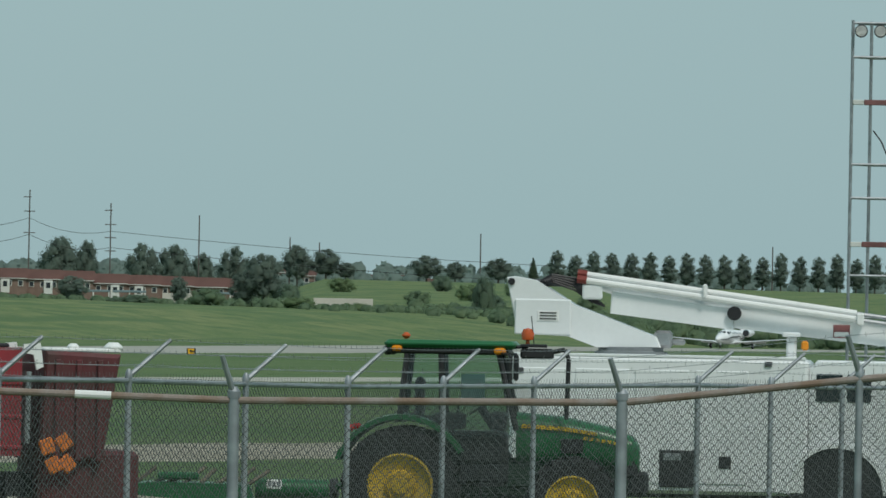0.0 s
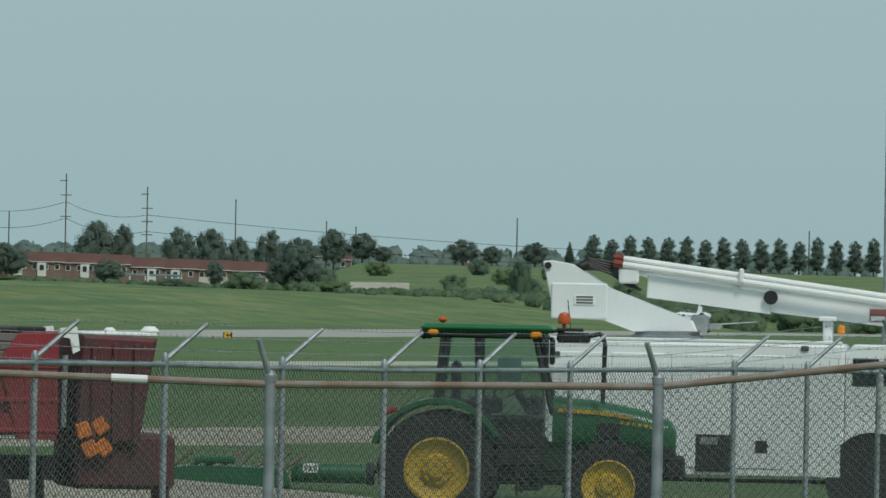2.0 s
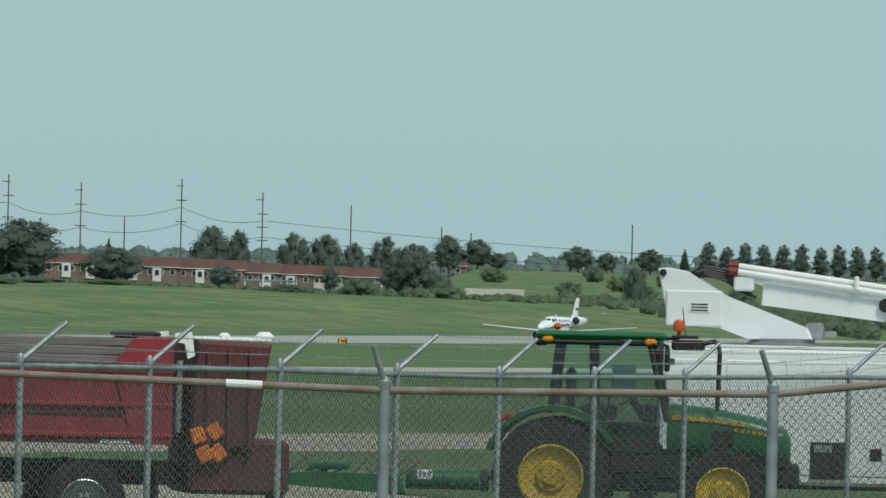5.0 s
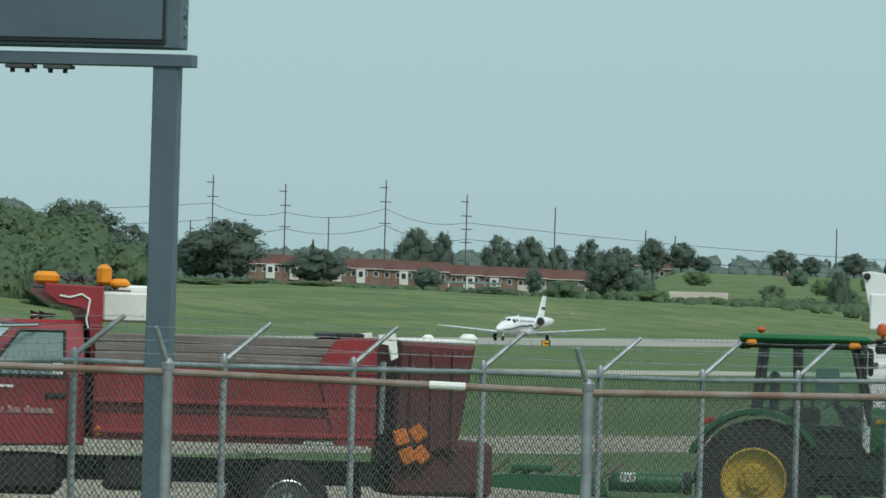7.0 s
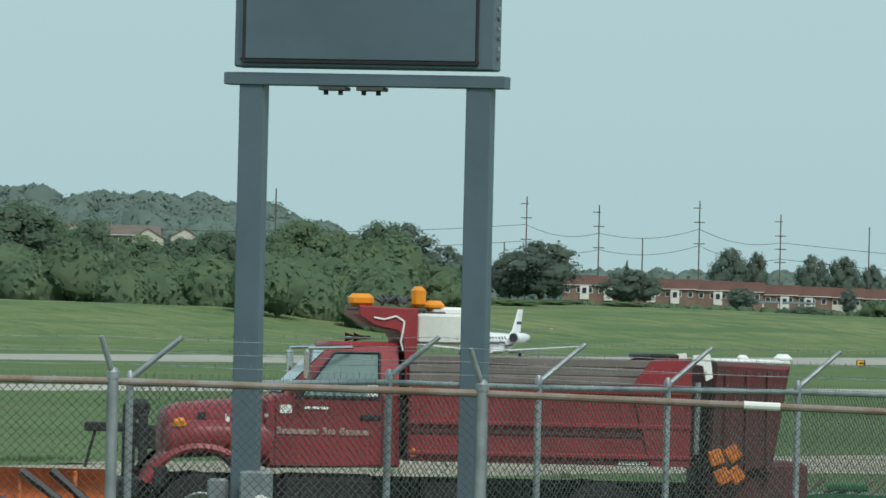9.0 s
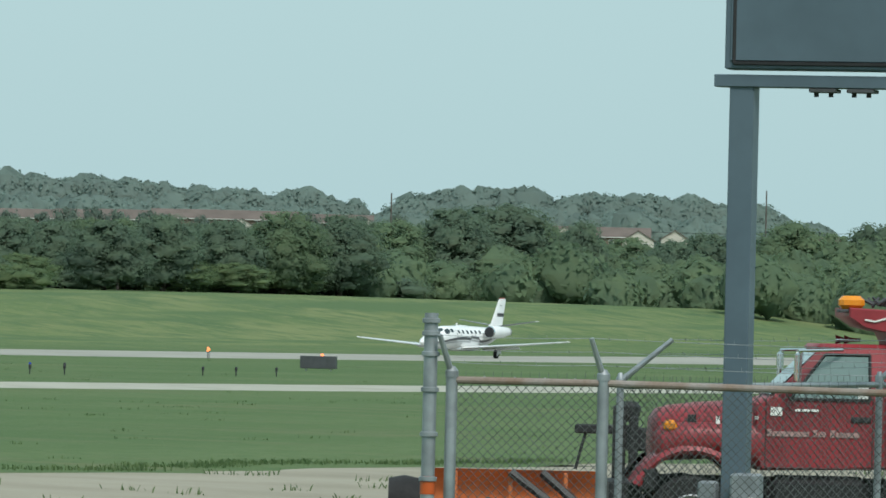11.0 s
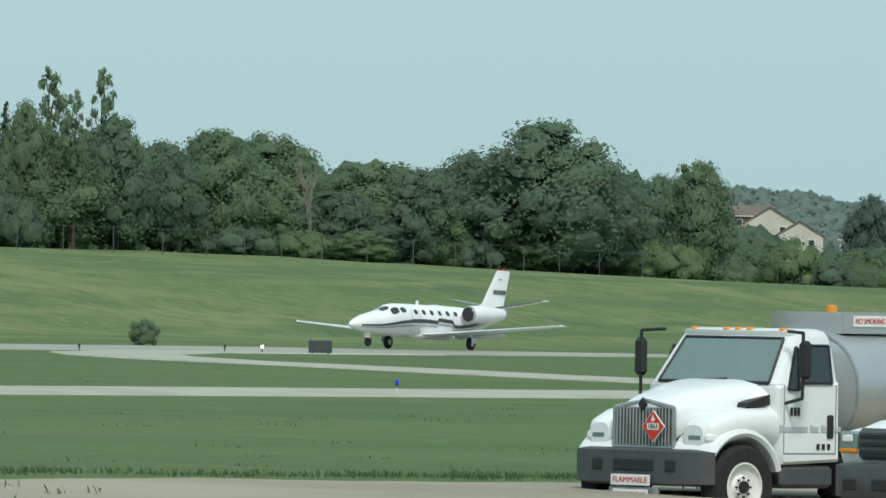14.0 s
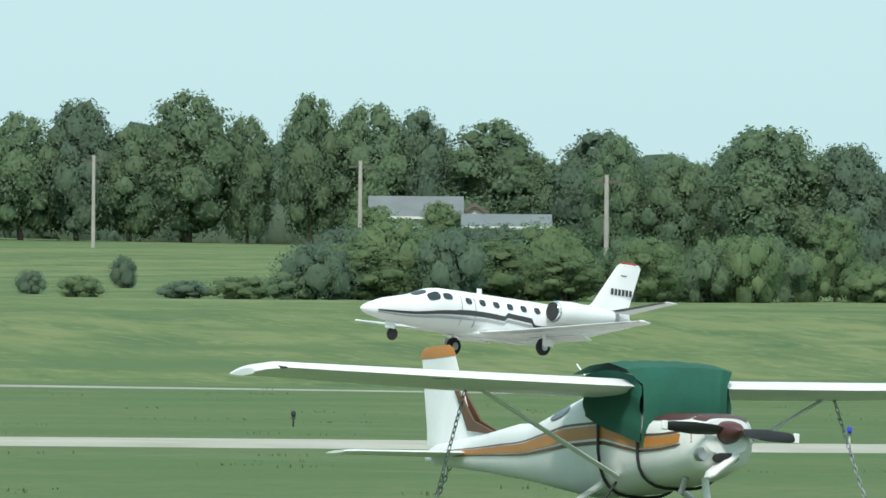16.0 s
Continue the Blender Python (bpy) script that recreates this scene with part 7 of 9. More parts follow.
        part("scrape_mark", Geo().box((-2.85, s * 1.153, 1.29), (0.34, 0.01, 0.018)).box((-5.1, s * 1.153, 1.23), (0.36, 0.01, 0.04)), SIGNWHITE, bed)
        part("side_marker", Geo().lathe([(0.055, 1.15), (0.05, 1.19), (0.001, 1.2)], (-2.48, 0, 1.30), "y", 14) if s > 0 else Geo().lathe([(0.055, -1.15), (0.05, -1.19), (0.001, -1.2)], (-2.48, 0, 1.30), "y", 14), AMBER, bed)
        for k in range(3):
            part("sideboard", Geo().box((-3.9, s * 1.08, 2.19 + 0.105 * k), (2.95, 0.045, 0.098), 0.01), WOODGREY, bed)
        part("rear_corner", Geo().prism([(-5.05, 2.12), (-5.28, 2.44), (-5.40, 2.48), (-5.76, 2.48), (-5.76, 1.2), (-5.3, 1.2)], "y", s * 1.06, s * 1.19), FADEDRED, bed)
        part("hinge_bracket", Geo().prism([(-5.78, 2.52), (-5.98, 2.54), (-6.02, 2.26), (-5.94, 2.22), (-5.90, 2.40), (-5.78, 2.42)], "y", s * 1.05, s * 1.15), SIGNWHITE, bed)
        part("ram", Geo().tube((-5.85, s * 1.1, 2.2), (-5.84, s * 1.1, 1.35), 0.04, n=8), STEEL, bed)
    part("corner_cap", Geo().box((-5.45, 0, 2.5), (0.35, 2.1, 0.06), 0.02), BLACK, bed)
    # tailgate and spreader behind
    tail = part("tailgate", Geo().prism([(-5.98, 1.15), (-6.05, 2.46), (-6.95, 2.42), (-6.75, 1.15)], "y", -1.1, 1.1, 0.04), GREYRED, t, "dirty dark red steel tailgate and spreader")
    for x in (-6.2, -6.45, -6.7):
        part("tailgate_rib", Geo().box((x, 1.12, 1.75), (0.07, 0.06, 1.2), 0.01), GREYRED, tail)
    part("tailgate_cap", Geo().box((-6.5, 0, 2.46), (0.9, 2.1, 0.05), 0.015), SIGNWHITE, tail)
    part("cap_knob", Geo().box((-6.88, 0.9, 2.5), (0.2, 0.3, 0.12), 0.05).box((-6.4, 0.9, 2.5), (0.12, 0.2, 0.08), 0.03), SIGNWHITE, tail)
    part("rear_frame", Geo().box((-6.6, 0, 0.95), (1.2, 2.0, 0.65), 0.05).box((-7.1, 0.5, 0.7), (0.2, 0.2, 0.6), 0.03), GREYRED, t)
    for dx, dz in ((0, 0), (0.2, 0.05), (0.08, -0.22), (0.24, -0.2)):
        part("orange_reflector", Geo().box((-6.08 - dx, 1.15, 1.32 + dz), (0.17, 0.03, 0.19), 0.05, pose(0, 0, 0, 0, 20 + dx * 90, 0)), mat("orange_reflector", (0.75, 0.20, 0.03), 0.45, 0, 0.15, 6), t)
    part("mudflap", Geo().box((-5.6, 0.9, 0.6), (0.04, 0.6, 0.7), 0.01), BLACK, t)
    # cab guard with lamps
    gd = part("cab_guard", Geo().prism([(-2.40, 2.12), (-2.36, 2.62), (-2.30, 2.74), (-2.0, 2.80), (-1.82, 2.92), (-1.82, 3.02), (-2.30, 3.0), (-2.52, 3.0), (-2.52, 2.40), (-2.62, 2.12)], "y", -1.0, 1.0, 0.02), FADEDRED, t)
    part("guard_scroll", Geo().path([(-2.0, 1.01, 2.88), (-2.12, 1.01, 2.86), (-2.26, 1.01, 2.90), (-2.36, 1.01, 2.84), (-2.34, 1.01, 2.70), (-2.32, 1.01, 2.6), (-2.35, 1.01, 2.5)], 0.012, 5), SIGNWHITE, gd)
    for x, z, sx, sz in ((-1.86, 3.08, 0.30, 0.16), (-2.54, 3.13, 0.17, 0.26), (-2.73, 3.03, 0.24, 0.13)):
        part("warning_lamp", Geo().box((x, 0.75, z), (sx, 0.26, sz), 0.05), AMBER, gd, "amber warning lamp")
        part("lamp_foot", Geo().box((x, 0.75, z - sz / 2 - 0.02), (sx * 1.05, 0.3, 0.04), 0.01), DARKGREY, gd)
    jn = Geo()
    rng = np.random.default_rng(3)
    for i in range(16):
        x = -2.1 - 0.32 * rng.random()
        a = (x, 0.6 + 0.35 * rng.random(), 3.03 + 0.04 * rng.random())
        jn.tube(a, (a[0] + 0.12 * rng.normal(), a[1] + 0.1 * rng.normal(), a[2] + 0.06 + 0.05 * rng.random()), 0.018, n=5)
    part("twig_litter", jn, DARKGREY, gd)
    part("tool_box", Geo().box((-2.82, 0.6, 2.76), (0.62, 0.7, 0.36), 0.03), OFFWHITE, t)
    part("tool_box_lid", Geo().box((-2.92, 0.55, 2.97), (0.46, 0.62, 0.10), 0.03), SIGNWHITE, t)
    part("air_horn", Geo().lathe([(0.02, -2.0), (0.025, -1.8), (0.06, -1.7)], (0, 0.5, 2.64), "x", 12).lathe([(0.02, -2.0), (0.025, -1.9), (0.06, -1.82)], (0, 0.3, 2.64), "x", 12), CHROME, t)
    part("plough_mount", Geo().box((0.75, 0, 0.8), (0.4, 1.4, 0.25), 0.03).box((0.8, 0.3, 1.3), (0.12, 0.1, 1.0), 0.02).box((0.8, -0.3, 1.3), (0.12, 0.1, 1.0), 0.02), BLACK, t)
    return t


TRGREEN = mat("tractor_green", (0.012, 0.125, 0.040), 0.35, 0, 0.1, 1.5, 16)
TRYELLOW = mat("tractor_yellow", (0.60, 0.40, 0.03), 0.45, 0, 0.12, 3)


def make_tractor(m):
    t = thing("green_farm_tractor", "green farm tractor with yellow wheels and a glazed cab", "tractor", m)
    for s in (1, -1):
        wheel(t, "rear_wheel", (0, s * 0.85, 0.86), 0.86, 0.48, 0.50, TRYELLOW, s, TRYELLOW, 18)
        wheel(t, "front_wheel", (2.58, s * 0.80, 0.66), 0.66, 0.40, 0.41, TRYELLOW, s, TRYELLOW, 16)
        fn = Geo()
        n = 16
        pts = [(math.cos(a), math.sin(a)) for a in [radians(158 - 128 * i / n) for i in range(n + 1)]]
        fn.loft([[(r * c, s * y, 0.86 + r * q) for c, q in pts] for r, y in ((0.98, 0.5), (1.0, 1.10), (1.07, 1.10), (1.09, 0.5))], cap=False, close=False)
        part("rear_mudguard", fn, TRGREEN, t)
        part("tail_lamp", Geo().box((-0.78, s * 0.98, 1.72), (0.14, 0.12, 0.1), 0.03), REDLENS, t)
        pil = Geo()
        for a, b in (((-0.05, 1.82), (0.06, 2.92)), ((0.60, 1.62), (0.56, 2.92)), ((1.72, 1.72), (1.42, 2.92))):
            pil.tube((a[0], s * 0.82, a[1]), (b[0], s * 0.76, b[1]), 0.045, n=6)
        part("cab_pillar", pil, BLACK, t)
        for q in ([(0.0, 1.86), (0.56, 1.7), (0.53, 2.88), (0.10, 2.88)], [(0.64, 1.62), (1.62, 1.62), (1.62, 1.9), (1.40, 2.88), (0.60, 2.88)]):
            part("side_glass", Geo().add([(p[0], s * (0.83 - 0.055 * (p[1] - 1.6)), p[1]) for p in q], [tuple(range(len(q)))]), CLEAR, t)
        part("work_lamp", Geo().box((-0.24, s * 0.7, 2.90), (0.14, 0.16, 0.15), 0.04), BLACK, t)
        part("turn_lamp", Geo().box((-0.10, s * 0.86, 2.93), (0.16, 0.08, 0.09), 0.03), AMBER, t)
        part("turn_lamp", Geo().box((1.45, s * 0.86, 2.91), (0.18, 0.08, 0.10), 0.03), AMBER, t)
        arm = part("mirror_arm", Geo().tube((1.46, s * 0.8, 2.88), (1.62, s * 1.2, 2.86), 0.025, n=6), BLACK, t)
        part("mirror", Geo().box((1.62, s * 1.2, 2.66), (0.08, 0.2, 0.42), 0.04), BLACK, arm)
        part("cab_step", Geo().box((1.35, s * 0.82, 0.6), (0.36, 0.2, 0.05)).box((1.35, s * 0.82, 0.9), (0.36, 0.2, 0.05)).box((1.2, s * 0.82, 0.8), (0.04, 0.18, 0.6)), BLACK, t)
        part("fuel_tank", Geo().box((1.2, s * 0.55, 1.15), (0.8, 0.3, 0.55), 0.08), BLACK, t)
        st = Geo().prism([(1.78, 1.82), (2.4, 1.79), (2.92, 1.71), (2.92, 1.66), (2.4, 1.73), (1.78, 1.76)], "y", s * 0.44, s * 0.472)
        part("bonnet_stripe", st, TRYELLOW, t)
        bars = Geo()
        for i in range(7):
            bars.box((2.75 + i * 0.09, s * 0.468, 1.62 - i * 0.012), (0.06, 0.01, 0.05))
        part("model_bars", bars, TRYELLOW, t)
        part("side_grille", Geo().box((2.55, s * 0.46, 1.50), (0.34, 0.03, 0.22), 0.02), BLACK, t)
    roof = part("cab_roof", Geo().box((0.70, 0, 3.0), (1.98, 1.78, 0.12), 0.05), TRGREEN, t, "green cab roof")
    part("roof_lining", Geo().box((0.68, 0, 2.90), (1.80, 1.66, 0.10), 0.03), BLACK, roof)
    part("beacon", Geo().lathe([(0.03, 3.0), (0.03, 3.08), (0.09, 3.09), (0.10, 3.18), (0.07, 3.25), (0.001, 3.27)], (1.85, -0.4, 0), "z", 16), mat("orange_beacon", (0.55, 0.10, 0.02), 0.25, 0, 0.06, 3), t)
    part("beacon_bracket", Geo().tube((1.5, -0.4, 2.96), (1.86, -0.4, 2.99), 0.03, n=6).tube((1.95, -0.42, 3.0), (1.9, -0.45, 3.45), 0.008, n=5), BLACK, t)
    part("roof_reflector", Geo().box((-0.02, 0.3, 3.12), (0.13, 0.1, 0.1), 0.04), mat("orange_beacon", (0, 0, 0)), t)
    rk = Geo().box((2.0, -0.5, 2.88), (0.5, 0.3, 0.16), 0.03).box((1.95, -0.5, 3.0), (0.4, 0.3, 0.05), 0.01).path([(2.2, -0.6, 2.9), (2.42, -0.62, 2.95), (2.48, -0.62, 2.8), (2.46, -0.62, 1.9)], 0.035, 8)
    part("lamp_rack_and_exhaust", rk, BLACK, t)
    part("front_glass", Geo().add([(1.60, 0.74, 1.8), (1.60, -0.74, 1.8), (1.42, -0.7, 2.86), (1.42, 0.7, 2.86)], [(0, 1, 2, 3)]), CLEAR, t)
    hood = part("bonnet", Hull([(1.70, 1.60, 0.44, 0.40), (2.4, 1.56, 0.45, 0.38), (3.1, 1.48, 0.44, 0.32), (3.45, 1.38, 0.40, 0.28), (3.56, 1.30, 0.30, 0.22)], 24, 3.4).body(), TRGREEN, t)
    part("nose_grille", Geo().box((3.42, 0, 1.25), (0.26, 0.76, 0.5), 0.08), BLACK, t)
    part("engine", Geo().box((2.5, 0, 1.05), (2.0, 0.6, 0.5), 0.08).box((1.0, 0, 0.95), (2.0, 0.5, 0.6), 0.1), mat("dark_engine_green", (0.012, 0.05, 0.022), 0.6, 0, 0.2, 4), t)
    part("front_axle", Geo().box((2.58, 0, 0.66), (0.2, 1.5, 0.2), 0.05), TRGREEN, t)
    part("rear_axle", Geo().tube((0, -0.85, 0.86), (0, 0.85, 0.86), 0.14, n=12), TRGREEN, t)
    part("front_weight", Geo().box((3.55, 0, 0.95), (0.3, 0.7, 0.36), 0.05), BLACK, t)
    part("cab_floor", Geo().box((0.75, 0, 1.45), (1.6, 1.5, 0.5), 0.06), BLACK, t)
    part("steering_column", Geo().tube((1.45, 0, 1.6), (1.15, 0, 2.05), 0.07, n=10).box((1.42, 0, 1.85), (0.25, 0.5, 0.3), 0.05), BLACK, t)
    part("control_lever", Geo().tube((0.75, -0.35, 1.7), (0.85, -0.38, 2.15), 0.02, n=6).box((0.7, -0.5, 1.85), (0.5, 0.16, 0.25), 0.04), BLACK, t)
    st = part("seat", Geo().box((0.45, 0, 1.85), (0.5, 0.5, 0.14), 0.05).box((0.22, 0, 2.2), (0.14, 0.5, 0.6), 0.05), BLACK, t)
    part("steering_wheel", Geo().lathe([(0.19, 0.0), (0.21, 0.015), (0.19, 0.03)], (0, 0, 0), "z", 16).turned(pose(1.15, 0, 2.05, 0, -35, 0)), BLACK, t)
    part("lifting_arm", Geo().path([(-0.5, 0.35, 1.1), (-1.0, 0.4, 0.8)], 0.05, 8).path([(-0.5, -0.35, 1.1), (-1.0, -0.4, 0.8)], 0.05, 8), TRGREEN, t)
    sheet = Geo().box((1.05, -0.70, 2.35), (0.36, 0.02, 0.42), 0.005)
    part("paper_notice", sheet, mat("pale_paper", (0.45, 0.62, 0.58), 0.7, 0, 0.06, 3), t)
    return t


def make_mower(m):
    t = thing("green_towed_mower", "low green towed mower deck lying behind the tractor", "mower", m)
    part("drum", Geo().tube((0.4, 0, 0.32), (1.65, 0, 0.32), 0.17, n=18), TRGREEN, t)
    part("drum_end", Geo().lathe([(0.18, 1.66), (0.2, 1.7), (0.2, 1.8), (0.1, 1.82)], (0, 0, 0.32), "x", 18), BLACK, t)
    part("white_label", Geo().box((0.72, -0.165, 0.40), (0.26, 0.02, 0.16), 0.005), SIGNWHITE, t)
    lb = Geo()
    for i in range(3):
        lb.box((0.64 + 0.08 * i, -0.178, 0.40), (0.05, 0.01, 0.09))
    part("label_bars", lb, GREYPAINT, t)
    part("deck", Geo().prism([(-2.0, 0.1), (-2.0, 0.34), (-1.3, 0.42), (0.3, 0.40), (0.4, 0.1)], "y", -0.9, 0.9, 0.03), TRGREEN, t)
    fr = Geo()
    rng = np.random.default_rng(9)
    for i in range(9):
        x = -1.9 + 0.27 * i
        fr.tube((x, -0.6 + 0.2 * rng.random(), 0.38), (x + 0.2 + 0.2 * rng.random(), -0.2, 0.55 + 0.12 * rng.random()), 0.035, n=6)
    part("linkage", fr, mat("muddy_steel", (0.20, 0.17, 0.13), 0.8, 0.2, 0.2, 5), t)
    part("pivot_plate", Geo().box((-0.9, -0.5, 0.52), (0.7, 0.2, 0.12), 0.03), TRGREEN, t)
    for x in (-1.5, 0.1):
        part("gauge_wheel", Geo().lathe([(0.06, -0.08), (0.16, -0.08), (0.18, 0), (0.16, 0.08), (0.06, 0.08)], (x, -0.8, 0.18), "y", 16), RUBBER, t)
    return t


def make_bucket_truck(m):
    t = thing("white_bucket_truck", "white utility truck with an aerial boom folded over its body", "truck", m)
    body = part("utility_body", Geo().box((-2.45, 0, 1.72), (5.0, 2.4, 2.28), 0.06), TRUCKWHITE, t)
    for x in (-4.4, -3.4, -2.4, -1.4):
        part("locker_door", Geo().box((x, -1.205, 1.7), (0.9, 0.03, 1.9), 0.012), TRUCKWHITE, body)
    part("dark_locker", Geo().box((-2.1, -1.225, 1.0), (0.64, 0.03, 0.62), 0.02), BLACK, body)
    part("locker_plate", Geo().box((-2.2, -1.245, 1.2), (0.3, 0.02, 0.12), 0.01), STEEL, body)
    part("fuel_door", Geo().box((-1.32, -1.225, 1.12), (0.2, 0.03, 0.2), 0.01), BLACK, body)
    part("side_lamp", Geo().box((-0.62, -1.225, 2.78), (0.13, 0.03, 0.08), 0.01).box((-4.8, -1.225, 2.6), (0.16, 0.03, 0.1), 0.01), DARKGREY, body)
    part("top_rail", Geo().box((-2.45, -1.14, 2.88), (4.9, 0.06, 0.05), 0.01), TRUCKWHITE, body)
    cab = part("cab", Geo().prism([(0.06, 0.6), (0.06, 2.72), (0.2, 2.86), (1.5, 2.86), (2.1, 2.0), (3.2, 1.8), (3.3, 0.7)], "y", -1.15, 1.15, 0.06), TRUCKWHITE, t)
    for x0, x1 in ((0.18, 0.62), (0.70, 1.10)):
        part("cab_window", Geo().box(((x0 + x1) / 2, -1.16, 2.40), (x1 - x0, 0.03, 0.46), 0.06), GLASS, cab)
    part("wheel_well", Geo().lathe([(0.80, -1.19), (0.80, -1.0), (0.001, -1.0)], (0.55, 0, 0.62), "y", 28), BLACK, cab)
    arch = Geo()
    pts = [(math.cos(radians(a)), math.sin(radians(a))) for a in range(0, 181, 12)]
    arch.loft([[(0.55 + r * c, y, 0.62 + r * q) for c, q in pts] for r, y in ((0.78, -1.1), (0.78, -1.24), (0.86, -1.24), (0.86, -1.1))], cap=False, close=False)
    part("wheel_arch", arch, TRUCKWHITE, cab)
    for s in (1, -1):
        wheel(t, "front_wheel", (0.55, s * 1.0, 0.56), 0.56, 0.3, 0.31, STEEL, s, BLACK)
        wheel(t, "rear_wheel", (-3.9, s * 0.95, 0.56), 0.56, 0.5, 0.31, STEEL, s, BLACK)
    part("chassis", Geo().box((-1.5, 0, 0.65), (6.5, 1.0, 0.3), 0.03), BLACK, t)
    part("boom_rest", Geo().box((-0.28, -0.2, 3.0), (0.16, 0.5, 0.5), 0.03).box((-0.28, -0.2, 3.28), (0.3, 0.7, 0.08), 0.02), TRUCKWHITE, t)
    part("amber_lamp", Geo().box((-0.05, -0.4, 3.1), (0.12, 0.12, 0.16), 0.03), AMBER, t)
    part("pedestal", Geo().lathe([(0.62, 2.86), (0.62, 2.94), (0.55, 2.96), (0.55, 3.02)], (-3.45, 0, 0), "z", 28), GREYPAINT, t)
    tur = part("turret", Geo().prism([(-5.55, 4.16), (-5.40, 4.18), (-5.05, 4.12), (-4.40, 3.72), (-3.0, 3.2), (-2.92, 3.02), (-4.0, 3.0), (-4.5, 3.18), (-5.35, 3.22)], "y", -0.42, 0.42, 0.03), TRUCKWHITE, t, "white boom turret with a control label")
    part("turret_cover", Geo().box((-4.92, -0.44, 3.5), (0.95, 0.05, 0.6), 0.02), TRUCKWHITE, tur)
    part("label_frame", Geo().box((-4.83, -0.475, 3.52), (0.36, 0.012, 0.17), 0.003), SIGNWHITE, tur)
    lb = Geo()
    for i in range(3):
        lb.box((-4.83, -0.484, 3.57 - 0.05 * i), (0.28, 0.008, 0.022))
    part("label_bars", lb, BLACK, tur)
    part("pivot_pin", Geo().lathe([(0.06, -0.46), (0.06, -0.42)], (-5.46, 0, 4.09), "y", 12), BLACK, tur)
    part("turret_motor", Geo().box((-2.9, -0.1, 3.16), (0.3, 0.4, 0.3), 0.05).box((-2.65, -0.1, 3.12), (0.24, 0.16, 0.1), 0.03), STEEL, tur)
    boom = part("lower_boom", Geo().prism([(-3.78, 3.96), (-1.72, 3.70), (-1.72, 3.34), (-3.80, 3.58)], "y", -0.26, 0.26, 0.02), TRUCKWHITE, t)
    part("upper_boom", Geo().prism([(-4.4, 4.10), (-1.6, 3.76), (3.2, 3.18), (3.2, 2.86), (-1.6, 3.36), (-2.6, 3.52)], "y", -0.12, 0.40, 0.02), TRUCKWHITE, t)
    part("boom_box", Geo().box((-4.10, -0.3, 3.94), (0.34, 0.12, 0.26), 0.03), TRUCKWHITE, t)
    for y, dz in ((-0.34, 0.0), (-0.2, 0.10)):
        part("hydraulic_tube", Geo().tube((-4.30, y, 4.14 + dz), (0.35, y, 3.56 + dz), 0.055, n=10), SIGNWHITE, t)
        part("tube_collar", Geo().tube((-4.36, y, 4.15 + dz), (-4.20, y, 4.13 + dz), 0.07, n=10), mat("rusty_red_collar", (0.22, 0.04, 0.03), 0.6, 0.2, 0.15, 5), t)
        part("tube_tail", Geo().tube((0.3, y, 3.56 + dz), (3.0, y, 3.24 + dz), 0.035, n=8), STEEL, t)
    part("clamp", Geo().box((-2.20, -0.3, 3.98), (0.07, 0.3, 0.24), 0.02).box((0.42, -0.3, 3.56), (0.12, 0.3, 0.2), 0.02), SIGNWHITE, t)
    part("pivot_eye", Geo().lathe([(0.12, -0.36), (0.12, -0.28)], (-1.70, 0, 3.62), "y", 16), BLACK, t)
    part("warning_plate", Geo().box((0.10, -0.13, 3.35), (0.28, 0.02, 0.22), 0.005), mat("faded_red_plate", (0.26, 0.10, 0.10), 0.6, 0, 0.12, 4), t)
    part("warning_plate_text", Geo().box((0.10, -0.145, 3.30), (0.24, 0.01, 0.08), 0.003), SIGNWHITE, t)
    part("boom_tip", Geo().box((1.2, 0.1, 3.2), (0.5, 0.6, 0.34), 0.03), TRUCKWHITE, t)
    hs = Geo()
    for k in range(5):
        hs.path([(-5.0 + 0.04 * k, -0.1 - 0.05 * k, 4.1), (-4.8, -0.15, 4.22 - 0.03 * k), (-4.4, -0.1, 4.16 - 0.05 * k), (-4.1, -0.2, 3.85 - 0.02 * k), (-3.9, -0.15, 3.7)], 0.022, 6)
    part("hydraulic_hose", hs, BLACK, t)
    part("hose_guard", Geo().box((-4.75, 0.1, 4.08), (0.8, 0.4, 0.12), 0.03), DARKGREY, t)
    for c in t.children:
        if c.name.split(".")[0] in ("pedestal", "turret", "lower_boom", "upper_boom", "boom_box", "hydraulic_tube", "tube_collar", "tube_tail", "clamp", "pivot_eye", "warning_plate", "warning_plate_text", "boom_tip", "hydraulic_hose", "hose_guard"):
            c.location.x += 0.45
    return t


